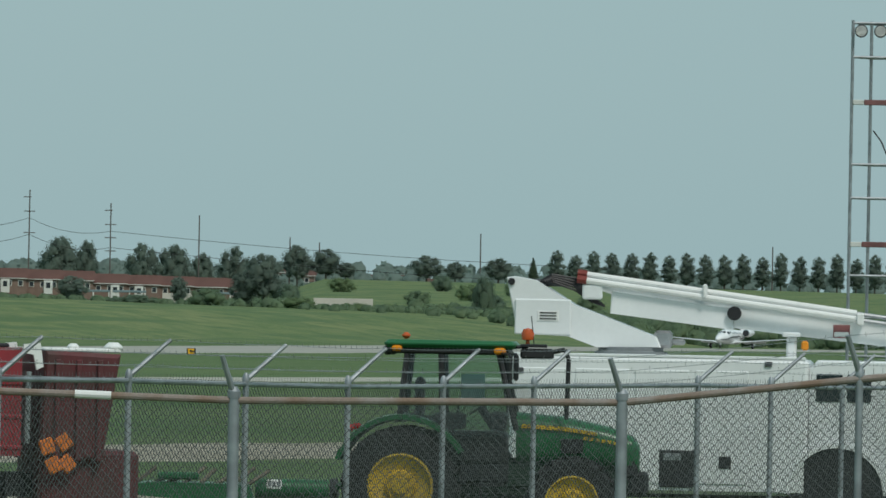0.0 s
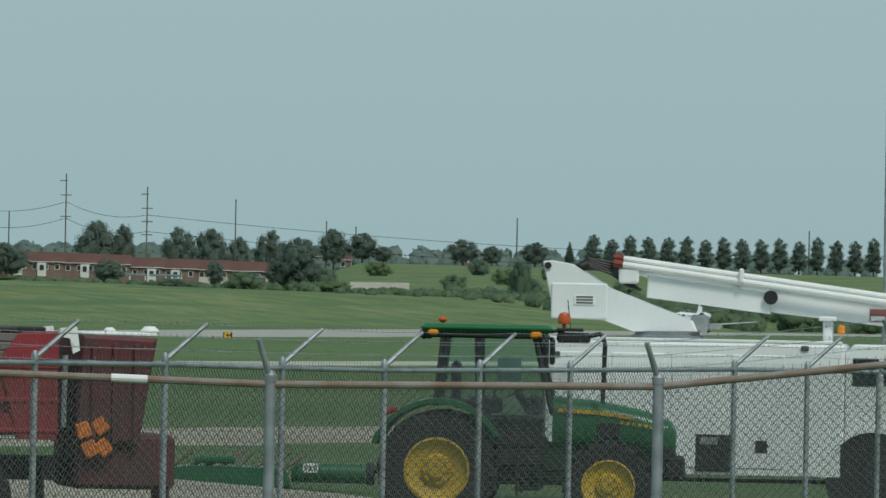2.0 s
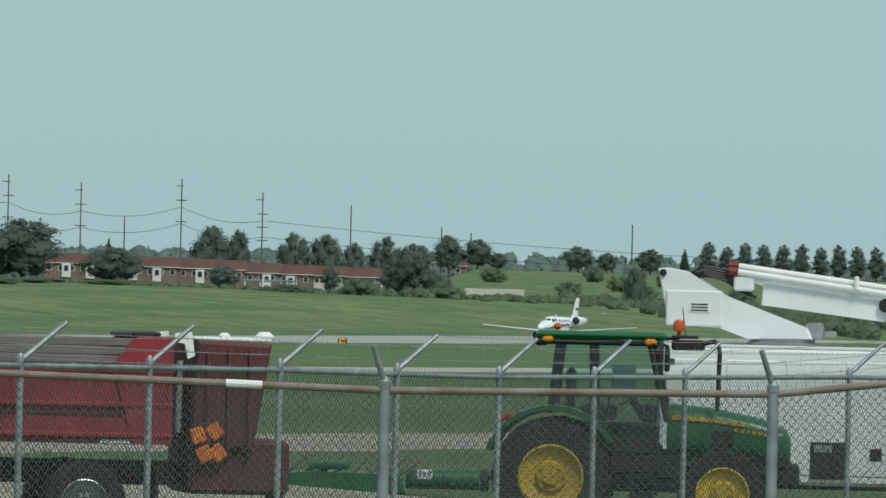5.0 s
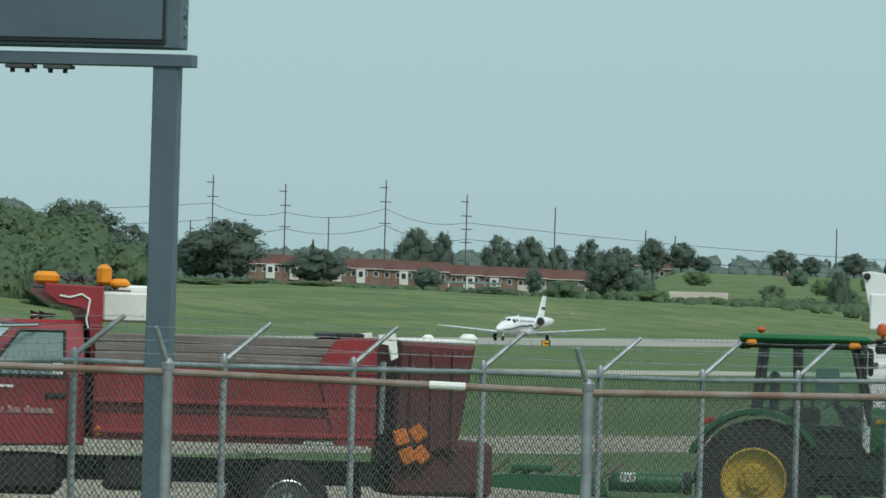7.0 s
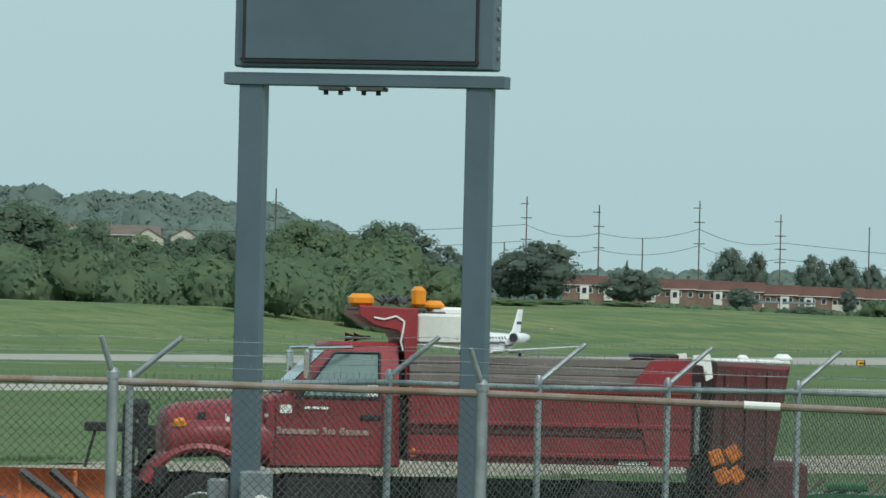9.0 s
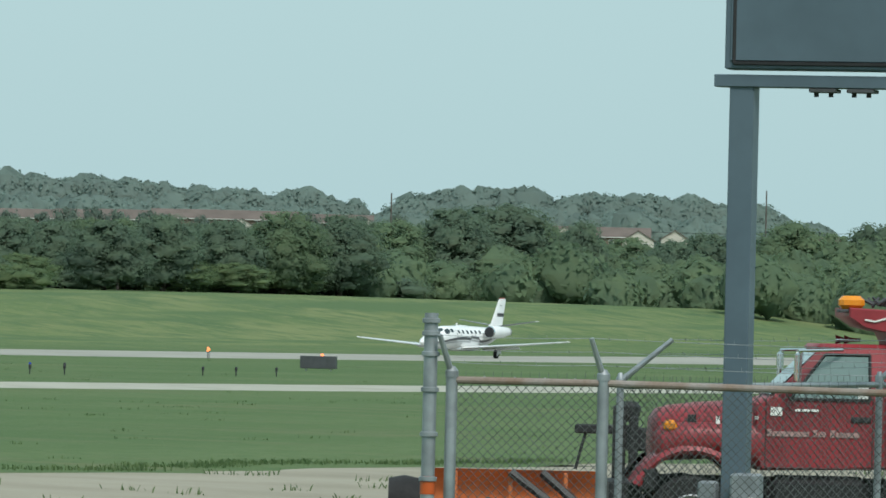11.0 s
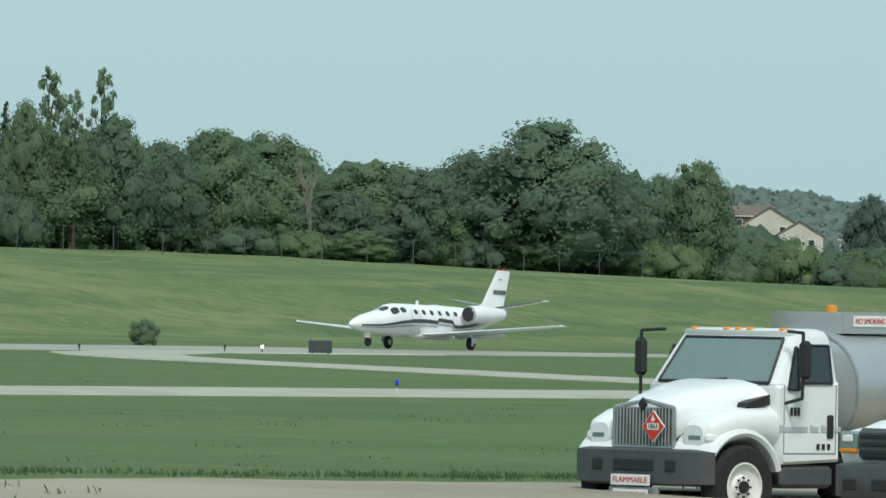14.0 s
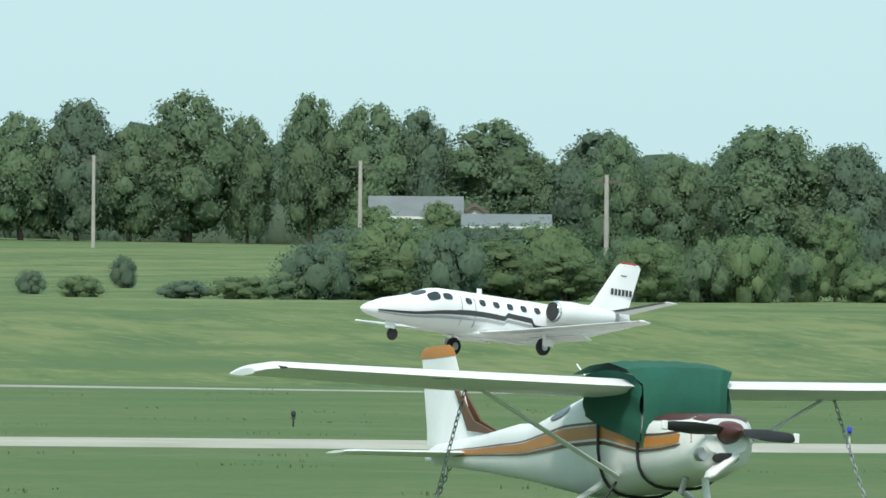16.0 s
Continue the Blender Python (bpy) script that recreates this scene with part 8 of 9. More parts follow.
def make_tower(m):
    t = thing("scaffold_tower", "tall galvanised lattice mast with flood lamps at its top", "mast", m)
    for x, y in ((0, 0), (0.34, 0.5), (0.72, 0), (1.06, 0.5)):
        part("upright", Geo().tube((x, y, -0.1), (x, y, 8.7), 0.03, n=8), GALV, t)
    for z in (1.2, 1.9, 2.6, 3.3, 4.06, 4.63, 5.47, 6.08, 7.21, 8.03, 8.65):
        part("rung", Geo().tube((0, 0, z), (0.72, 0, z), 0.028, n=6).tube((0, 0, z), (0.34, 0.5, z), 0.024, n=6).tube((0.34, 0.5, z), (1.06, 0.5, z), 0.024, n=6), RUST if z in (7.21, 4.63) else GALV, t)
    for z in (4.63, 7.21):
        part("red_band", Geo().box((0.5, -0.02, z), (0.55, 0.05, 0.10), 0.01), mat("faded_red_band", (0.22, 0.095, 0.09), 0.6, 0, 0.15, 4), t)
        part("pale_band", Geo().box((0.12, -0.02, z), (0.2, 0.05, 0.09), 0.01), OFFWHITE, t)
    for x in (0.15, 0.5):
        part("flood_lamp", Geo().lathe([(0.05, 0.1), (0.12, -0.05), (0.10, -0.08)], (x, -0.1, 8.5), "y", 14), BLACK, t)
        part("lamp_glass", Geo().lathe([(0.10, -0.19), (0.001, -0.19)], (x, 0, 8.5), "y", 14), SIGNWHITE, t)
    part("cable", Geo().path([(0.4, 0, 6.7), (0.55, 0, 6.5), (0.68, 0, 6.2), (0.75, 0, 5.6), (0.72, 0, 4.4)], 0.015, 6), BLACK, t)
    return t


def make_plough(m):
    t = thing("orange_snow_plough", "orange snow plough blade on a black lifting frame", "plough", m)
    g = Geo()
    prof = [(0.0, 0.05), (0.18, 0.12), (0.26, 0.3), (0.26, 0.5), (0.18, 0.68), (0.02, 0.78)]
    g.loft([[(x0, 0.0 + p[0] + 0.05 * x0, p[1]) for p in prof] + [(x0, p[0] - 0.03 + 0.05 * x0, p[1]) for p in prof[::-1]] for x0 in steps(-1.3, 1.0, 12)])
    part("blade", g, mat("scratched_orange_paint", (0.62, 0.17, 0.05), 0.5, 0, 0.15, 3, 14), t)
    for x in (-0.9, -0.2, 0.5):
        part("blade_rib", Geo().box((x, -0.06, 0.4), (0.05, 0.12, 0.7), 0.01), mat("scratched_orange_paint", (0, 0, 0)), t)
    part("push_frame", Geo().path([(-0.2, -0.15, 0.75), (0.55, -0.3, 0.2)], 0.06, 6).path([(0.2, -0.15, 0.75), (0.85, -0.3, 0.2)], 0.06, 6).path([(-0.5, -0.15, 0.4), (0.4, -0.3, 0.15)], 0.04, 6), BLACK, t)
    part("rubber_roller", Geo().lathe([(0.05, -1.75), (0.3, -1.75), (0.34, -1.55), (0.3, -1.35), (0.05, -1.35)], (0, 0.05, 0.34), "x", 20), RUBBER, t)
    part("lift_mast", Geo().box((1.35, 0.2, 0.9), (0.12, 0.3, 1.2), 0.03).box((1.0, 0.2, 1.32), (0.8, 0.1, 0.12), 0.02).box((1.55, 0.2, 1.2), (0.6, 0.14, 0.3), 0.03), BLACK, t)
    part("lift_chain", Geo().path([(0.75, 0.2, 1.3), (0.68, 0.2, 1.05), (0.62, 0.2, 0.8)], 0.02, 5), BLACK, t)
    part("lift_chain", Geo().path([(1.0, 0.2, 1.28), (1.02, 0.2, 1.0)], 0.02, 5), BLACK, t)
    part("brace", Geo().path([(1.35, 0.2, 0.9), (0.95, 0.1, 0.3)], 0.04, 6).path([(1.3, 0.2, 0.5), (0.8, 0.1, 0.2)], 0.03, 6), BLACK, t)
    lamp = part("plough_lamp", Geo().lathe([(0.05, 1.42), (0.13, 1.5), (0.14, 1.62), (0.08, 1.68), (0.001, 1.69)], (1.3, 0.2, 0), "z", 14), BLACK, t)
    part("lamp_lens", Geo().box((1.2, 0.1, 1.52), (0.08, 0.08, 0.1), 0.02), mat("orange_reflector", (0.75, 0.20, 0.03)), lamp)
    return t


def make_sign(m):
    t = thing("blank_roadside_sign", "blue-grey steel sign box on two square posts", "sign", m)
    SG = mat("blue_grey_sign_paint", (0.105, 0.150, 0.185), 0.45, 0.1, 0.08, 1.2, 10)
    SF = mat("dark_sign_face", (0.10, 0.145, 0.18), 0.4, 0, 0.10, 0.7, 6)
    for x in (-0.925, 0.935):
        p = part("post", Geo().box((x, 0, 2.30), (0.20, 0.20, 5.2), 0.008), SG, t)
        part("post_foot", Geo().box((x, 0, 0.04), (0.4, 0.4, 0.03), 0.005), SG, p)
    part("cross_beam", Geo().box((0, 0, 4.86), (2.30, 0.24, 0.10), 0.006), SG, t)
    box = part("sign_box", Geo().box((0, 0, 5.75), (2.12, 0.30, 1.6), 0.012), SG, t)
    part("sign_face", Geo().box((-0.03, -0.155, 5.75), (1.96, 0.02, 1.46), 0.004), SF, box)
    part("face_frame", Geo().path([(-0.98, -0.16, 5.0), (0.93, -0.16, 5.0), (0.93, -0.16, 6.5), (-0.98, -0.16, 6.5), (-0.98, -0.16, 5.0)], 0.018, 5), BLACK, box)
    for k in range(6):
        part("end_bolt", Geo().box((1.066, 0.02, 5.05 + 0.08 * k), (0.012, 0.05, 0.03), 0.003), STEEL if k % 2 else DARKGREY, box)
    for x in (-0.26, 0.05):
        part("clamp_plate", Geo().box((x, -0.02, 4.79), (0.22, 0.2, 0.03), 0.004), DARKGREY, t)
        part("clamp_bolt", Geo().tube((x - 0.06, -0.06, 4.74), (x - 0.06, -0.06, 4.80), 0.02, n=6).tube((x + 0.06, -0.06, 4.74), (x + 0.06, -0.06, 4.80), 0.02, n=6), BLACK, t)
    part("conduit_box", Geo().box((-0.78, -0.22, 1.42), (0.24, 0.18, 0.6), 0.02), GALV, t)
    part("meter_dial", Geo().lathe([(0.07, -0.36), (0.08, -0.31)], (-0.72, 0, 1.45), "y", 14), SIGNWHITE, t)
    part("small_box", Geo().box((-1.12, -0.12, 1.40), (0.15, 0.14, 0.5), 0.02), GALV, t)
    return t

# ---- distance: woods, houses, poles, field lights ----
POLES = [  # bearing, distance, rise of the top, rise of the foot
    (71.247, 2500, 0.938, 0.483),
    (71.811, 2500, 0.856, 0.475),
    (72.426, 2500, 0.783, 0.516),
    (70.550, 2500, 0.894, 0.439),
    (70.046, 2500, 0.942, 0.589),
    (74.382, 2600, 0.693, 0.470),
    (73.058, 2600, 0.644, 0.550),
    (73.263, 2600, 0.610, 0.524),
    (70.855, 2900, 0.671, 0.455),
    (69.895, 2800, 0.624, 0.545),
    (63.815, 760, 0.606, 0.347),
    (64.557, 900, 0.565, 0.444),
    (64.989, 900, 0.576, 0.454),
    (65.871, 900, 0.597, 0.459),
    (65.700, 1500, 0.879, 0.761),
    (68.303, 1500, 0.956, 0.713),
    (60.807, 900, 0.795, 0.481),
    (64.561, 800, 0.562, 0.457),
    (40.310, 650, 1.345, 0.902),
    (42.161, 560, 1.322, 1.067),
    (43.873, 480, 1.237, 0.837),
    (46.095, 520, 1.061, 0.928),
    (76.410, 2600, 0.641, 0.551),
]

FIELD_LIGHTS = [  # kind, bearing, y of its line, rise
    ("amber", 64.45, 213, -0.246),
    ("amber", 65.24, 213, -0.270),
    ("black", 63.22, 135, -0.428),
    ("black", 63.46, 135, -0.422),
    ("black", 64.42, 135, -0.411),
    ("black", 64.65, 135, -0.414),
    ("black", 64.93, 135, -0.419),
    ("white", 50.78, 250, -0.295),
    ("black", 52.62, 213, -0.323),
    ("black", 52.33, 140, -0.498),
    ("black", 53.92, 205, -0.354),
    ("black", 54.93, 213, -0.320),
    ("white", 55.19, 213, -0.303),
    ("blue", 56.13, 115, -0.548),
    ("black", 41.71, 140, -0.487),
    ("blue", 45.57, 122, -0.565),
    ("amber", 64.46, 213, -0.237),
    ("amber", 65.25, 213, -0.270),
    ("black", 62.62, 140, -0.420),
    ("black", 62.99, 130, -0.473),
    ("blue", 63.22, 140, -0.423),
    ("black", 63.46, 140, -0.437),
    ("amber", 64.45, 250, -0.244),
    ("amber", 69.06, 213, -0.248),
    ("white", 55.19, 213, -0.300),
    ("black", 52.34, 150, -0.477),
    ("black", 52.63, 213, -0.312),
    ("white", 50.77, 213, -0.305),
    ("white", 50.08, 247, -0.257),
]

RIDGE = [(58.01, 0.80), (58.30, 0.89), (58.89, 0.87), (59.18, 0.82), (59.53, 0.80), (59.77, 0.82), (60.28, 0.84), (60.90, 0.89), (61.29, 0.91), (61.55, 0.81), (61.63, 0.88), (61.92, 0.92), (62.31, 0.91), (62.63, 0.95), (62.98, 0.96), (63.26, 0.94), (63.57, 0.95), (63.84, 0.93), (64.23, 0.91), (64.55, 0.90), (64.94, 0.85), (65.10, 0.91), (65.34, 0.82), (65.69, 0.77), (65.88, 0.87), (66.24, 0.94), (66.71, 0.93), (66.91, 0.88), (67.30, 0.92), (67.61, 0.89), (67.92, 0.88), (68.36, 0.82), (68.54, 0.74), (68.63, 0.73), (68.89, 0.60), (68.91, 0.61)]

LOW_WOODS = [(68.58, 0.49), (68.97, 0.48), (69.56, 0.46), (70.46, 0.44), (70.74, 0.44), (71.09, 0.47), (71.48, 0.47), (71.91, 0.47), (72.22, 0.45), (72.50, 0.48), (73.79, 0.47), (74.58, 0.48), (74.97, 0.47), (77.20, 0.45)]

MIDDLE_UNDERWOOD = [(59.19, 0.34), (59.97, 0.46), (60.95, 0.48), (61.73, 0.56), (62.52, 0.53), (62.99, 0.47), (64.17, 0.52), (65.34, 0.53), (66.52, 0.61), (67.31, 0.49), (68.09, 0.49), (69.07, 0.57)]

LATE_UNDERWOOD = [(39.66, 1.44), (40.21, 1.52), (40.97, 1.55), (41.42, 1.41), (42.01, 1.56), (42.56, 1.50), (43.07, 1.39), (43.43, 1.23), (43.82, 1.31), (43.87, 1.33), (44.46, 1.26), (45.00, 1.36), (45.63, 1.29), (46.22, 1.34), (47.01, 1.25), (47.59, 1.28), (48.18, 1.37), (48.97, 1.38), (49.75, 1.29), (50.32, 1.08), (50.91, 1.07), (51.49, 1.24), (52.08, 1.23), (52.51, 1.12), (53.14, 1.05), (53.69, 1.18), (54.24, 1.15), (54.83, 1.06), (55.16, 0.96), (55.42, 1.05), (56.15, 0.88), (56.20, 0.89), (57.12, 1.06), (58.11, 0.85), (58.70, 0.51), (59.49, 0.45)]

GABLES = [  # bearing, distance, rise of the ridge, rise of the foot, width
    (63.465, 2470, 0.676, 0.550, 7.6),
    (64.665, 2470, 0.674, 0.517, 6.8),
    (65.515, 2565, 0.706, 0.639, 6.3),
    (66.910, 2280, 0.672, 0.582, 4.0),
    (67.420, 2280, 0.653, 0.567, 7.2),
    (67.675, 2280, 0.659, 0.573, 6.3),
    (58.700, 1710, 0.736, 0.532, 8.7),
    (58.906, 1672, 0.643, 0.530, 8.0),
    (42.957, 644, 1.003, 0.877, 1.7),
]

LONG_ROOFS = [  # bearing, distance, rise of the ridge, rise of the foot, length
    (63.221, 2527, 0.709, 0.599, 26.0),
    (63.769, 2527, 0.715, 0.605, 34.6),
    (64.553, 2546, 0.734, 0.616, 45.4),
    (65.338, 2622, 0.721, 0.635, 21.5),
    (67.145, 2337, 0.678, 0.588, 28.9),
    (58.413, 1729, 0.756, 0.603, 17.7),
    (68.636, 2280, 0.643, 0.545, 17.1),
    (63.105, 2660, 0.708, 0.622, 29.1),
    (63.890, 2660, 0.721, 0.635, 21.8),
]


def woods(name, label, line, d0, d1, leaf, card, per, seed, step=0.13, lump=1.0, down=3):
    """A belt of wood whose skyline follows a line of bearings and rises."""
    rng = np.random.default_rng(seed)
    top = curve(line)
    lumps = []
    b = line[0][0]
    while b < line[-1][0]:
        for k in range(down):
            d = d0 + (d1 - d0) * (rng.random() if k else 1.0)
            x, y = polar(b + step * 0.6 * rng.normal(), d)
            zt = height_at(b, d, top(b)) + 0.4 * rng.normal() * lump
            zg = ground(x, y)
            r = max(0.8, min(0.5 * (zt - zg), lump * (2.6 + 1.6 * rng.random())))
            z = max(zg + 0.3 * r, zt - r * 0.9 - (zt - zg - r) * (k / max(1, down - 1)) * (0.75 + 0.3 * rng.random()))
            lumps.append((x, y, z, r * 1.15, r * 0.95))
        b += step * (0.7 + 0.6 * rng.random())
    ob = new(name, leaf_mesh(crown_geo(rng, lumps, per * len(lumps), card, 0.86, 0.14, False), name, leaf))
    return tagged(ob, label, "woods", kind="stuff")


# The two farthest belts get their haze from the pale blue-green leaf colour.
woods("ridge_woods", "wooded ridge on the far horizon, haze painted into its leaf colour", RIDGE, 2850, 3100, LEAF_FAR_HAZE, 0.75, 190, 1, 0.055, 2.2, 5)
woods("low_far_woods", "low line of far trees behind the houses", LOW_WOODS, 2550, 2800, LEAF_FAR_HAZE, 0.8, 60, 2, 0.07, 1.8, 2)
woods("middle_underwood", "dense green underwood beyond the bank", MIDDLE_UNDERWOOD, 790, 860, LEAF_MID, 0.36, 260, 3, 0.16, 1.6, 4)
woods("late_underwood", "dense dark wood behind the rough grass", LATE_UNDERWOOD, 720, 800, LEAF_DARK, 0.36, 260, 4, 0.2, 2.0, 4)

for i in range(15):
    plant("far", 63.0 + 0.19 * i + 0.1 * tree_rng.random(), 2250 + 150 * tree_rng.random(), 0.645 + 0.075 * tree_rng.random(), 9.0 + 5 * tree_rng.random())
for b0, up, w in ((42.27, 1.00, 4.5), (42.72, 1.03, 3.6), (42.95, 0.93, 3.0)):
    plant("light", b0, 615, up, w)
SCRUB = [(69.3, 0.17), (69.9, 0.20), (70.4, 0.15), (70.9, 0.18), (71.3, 0.15), (71.8, 0.19), (72.1, 0.16), (72.5, 0.21), (72.9, 0.25), (73.2, 0.20), (73.6, 0.17), (74.0, 0.21), (74.4, 0.18), (74.8, 0.22), (75.3, 0.17), (76.0, 0.20), (77.2, 0.16)]
woods("field_edge_scrub", "low green scrub along the far edge of the field", SCRUB, 1095, 1270, LEAF_MID, 0.22, 90, 6, 0.045, 0.5, 3)

for i in range(14):
    plant("big", 62.9 + 0.24 * i, 1000, 0.60 + 0.07 * tree_rng.random(), 6.5)
for i in range(7):
    plant("bush", 42.1 + 0.22 * i, 470, 0.80 + 0.05 * tree_rng.random(), 6.0)
for b0, up in ((45.80, 0.84), (45.98, 0.86), (46.14, 0.85), (46.32, 0.88)):
    plant("bush", b0, 500, up, 4.2)
BRICK = mat("brown_brick_wall", (0.22, 0.15, 0.12), 0.85, 0, 0.1, 0.6)
PALEWALL = mat("pale_siding", (0.56, 0.52, 0.46), 0.7, 0, 0.06, 0.3)
ROOFRED = mat("red_brown_shingles", (0.125, 0.060, 0.048), 0.9, 0, 0.1, 0.25)
ROOFGREY = mat("grey_brown_shingles", (0.16, 0.13, 0.115), 0.9, 0, 0.1, 0.25)
HOUSEWHITE = mat("white_house_wall", (0.70, 0.70, 0.66), 0.7, 0, 0.05, 0.3)
DARKPANE = mat("house_window_glass", (0.03, 0.035, 0.04), 0.1, 0, 0.05, 1)


def place_at(b, d, z=None, turn=0.0):
    x, y = polar(b, d)
    return pose(x, y, ground(x, y) if z is None else z, 0, 0, -b + turn)


def house(name, label, b, d, top, length, depth, roof_h, wall, roof_mat, gable_front=False, windows=4, turn=0.0, eaves=None):
    """A house whose ridge lies on the line of sight that climbs top degrees; its long side, or its gable, looks at the field."""
    x, y = polar(b, d)
    z0 = ground(x, y) - 0.3
    h = height_at(b, d, top) - z0 - roof_h
    t = thing(name, label, "house", pose(x, y, z0, 0, 0, -b + turn))
    w = part("wall", Geo().box((0, 0, h / 2), (length, depth, h)), wall, t)
    if gable_front:
        part("roof", Geo().prism([(-length / 2 - 0.5, h - 0.3), (0, h + roof_h), (length / 2 + 0.5, h - 0.3), (length / 2 + 0.5, h - 0.05), (0, h + roof_h + 0.3), (-length / 2 - 0.5, h - 0.05)], "y", -depth / 2 - 0.3, depth / 2 + 0.3), roof_mat, t)
        part("gable", Geo().prism([(-length / 2, h), (0, h + roof_h), (length / 2, h)], "y", -depth / 2, depth / 2), wall, t)
    else:
        part("roof", Geo().prism([(-depth / 2 - 0.6, h - 0.1), (0, h + roof_h), (depth / 2 + 0.6, h - 0.1)], "x", -length / 2 - 0.5, length / 2 + 0.5), roof_mat, t)
        part("gutter", Geo().box((0, -depth / 2 - 0.55, h - 0.05), (length + 0.8, 0.2, 0.2)), HOUSEWHITE, t)
    for i in range(windows):
        wx = -length / 2 + length * (i + 0.5) / windows
        f = part("window", Geo().box((wx, -depth / 2 - 0.05, h - 1.5), (1.5, 0.12, 1.7), 0.02), HOUSEWHITE, t)
        part("pane", Geo().box((wx, -depth / 2 - 0.12, h - 1.5), (1.15, 0.06, 1.35)), DARKPANE, f)
    return t


for row in GABLES:
    house("gabled_house", "pale gabled house among the trees", row[0], row[1], row[2], row[4] * 1.2, 9, row[4] * 0.36, PALEWALL, ROOFGREY, True, 2)
for row in LONG_ROOFS:
    house("long_house", "long house with a grey-brown shingle roof", row[0], row[1] + 14, row[2], row[4], 9, 2.9 if row[1] > 1800 else 2.4, BRICK, ROOFGREY, False, 4)

# a terrace of brick town houses with pale bays
for i in range(11):
    b0 = 70.42 + 0.232 * i
    top = 0.405 - 0.0045 * i - (0.012 if i > 5 else 0)
    tw = house("town_house", "brown brick town house with pale bays under a red-brown roof", b0, 2400 + 6 * i, top, 9.9, 9, 2.9, BRICK, ROOFRED, False, 3)
    x, y = polar(b0, 2400 + 6 * i)
    h = height_at(b0, 2400, top) - (ground(x, y) - 0.3) - 2.9
    part("pale_bay", Geo().box((-1.2 if i % 2 else 1.6, -4.9, h - 2.2), (2.6, 0.5, 4.0), 0.05), HOUSEWHITE, tw)
    part("bay_window", Geo().box((-1.2 if i % 2 else 1.6, -5.2, h - 1.6), (1.2, 0.08, 1.6), 0.02), DARKPANE, tw)
    tagged(tw, group="terrace of town houses")
for i in range(4):
    house("long_brick_block", "far red-brown brick block with a flat-pitched roof", 72.9 + 0.42 * i, 2750, 0.435 - 0.02 * i, 17, 10, 1.8, BRICK, ROOFRED, False, 5)
for b0, d, top, l in ((73.435, 1250, 0.225, 9.0), (72.3, 1300, 0.24, 5.5), (73.1, 1250, 0.205, 6.0)):
    x, y = polar(b0, d)
    z0 = ground(x, y) - 0.2
    h = height_at(b0, d, top) - z0
    solid("garden_wall", Geo().box((0, 0, h / 2), (l, 0.4, h), 0.03), PALEWALL, "low pale wall at the edge of the field", "wall", kind="structure", m=pose(x, y, z0, 0, 0, -b0))
for b0 in (71.7, 71.95, 72.65, 72.85):
    x, y = polar(b0, 1330)
    t = thing("carport", "open carport with a blue-grey flat roof", "carport", pose(x, y, ground(x, y), 0, 0, -b0))
    h = height_at(b0, 1330, 0.245) - ground(x, y)
    part("roof", Geo().box((0, 0, h), (5.4, 4, 0.35), 0.05), mat("blue_grey_sheet", (0.20, 0.27, 0.29), 0.6, 0.2, 0.08, 0.5), t)
    for px in (-2.5, 0, 2.5):
        part("post", Geo().box((px, -1.8, h / 2), (0.22, 0.22, h), 0.02), HOUSEWHITE, t)

# white building with an arched lantern, and low white sheds
x, y = polar(59.697, 1500)
z0 = ground(x, y)
zt = height_at(59.697, 1500, 0.70)
t = thing("white_lantern_building", "white square tower building with arched windows", "building", pose(x, y, z0, 0, 0, -59.7 + 20))
h = zt - z0
part("wall", Geo().box((0, 0, (h - 1.2) / 2), (4.8, 4.8, h - 1.2), 0.05), HOUSEWHITE, t)
part("roof", Geo().loft([[(-3, -3, h - 1.2), (3, -3, h - 1.2), (3, 3, h - 1.2), (-3, 3, h - 1.2)], [(-1.6, -1.6, h), (1.6, -1.6, h), (1.6, 1.6, h), (-1.6, 1.6, h)]]), ROOFGREY, t)
for dx in (-1.1, 1.1):
    arch = [(dx - 0.55, h - 4.0), (dx + 0.55, h - 4.0)] + [(dx + 0.55 * math.cos(a), h - 2.5 + 0.55 * math.sin(a)) for a in [math.pi * k / 8 for k in range(9)]]
    part("arched_window", Geo().prism(arch, "y", -2.5, -2.38), DARKPANE, t)
for b0, l in ((59.36, 9.0), (59.62, 6.5), (60.6, 5.0)):
    house("low_white_shed", "low flat white commercial shed", b0, 1480, 0.535, l, 8, 0.3, HOUSEWHITE, ROOFGREY, False, 3)
# farmstead by the wood
house("farm_house", "white farm house with a grey roof among the trees", 42.55, 640, 1.08, 6.4, 7, 1.7, HOUSEWHITE, mat("grey_sheet_roof", (0.20, 0.215, 0.22), 0.6, 0.2, 0.08, 0.5), False, 3)
house("barn", "low barn with a grey sheet roof", 43.18, 600, 0.96, 5.6, 6, 1.0, HOUSEWHITE, mat("grey_sheet_roof", (0.20, 0.215, 0.22), 0.6, 0.2, 0.08, 0.5), False, 0)
house("cottage", "small pale cottage half hidden by trees", 46.05, 560, 0.93, 3.6, 5, 0.9, HOUSEWHITE, ROOFGREY, False, 2)

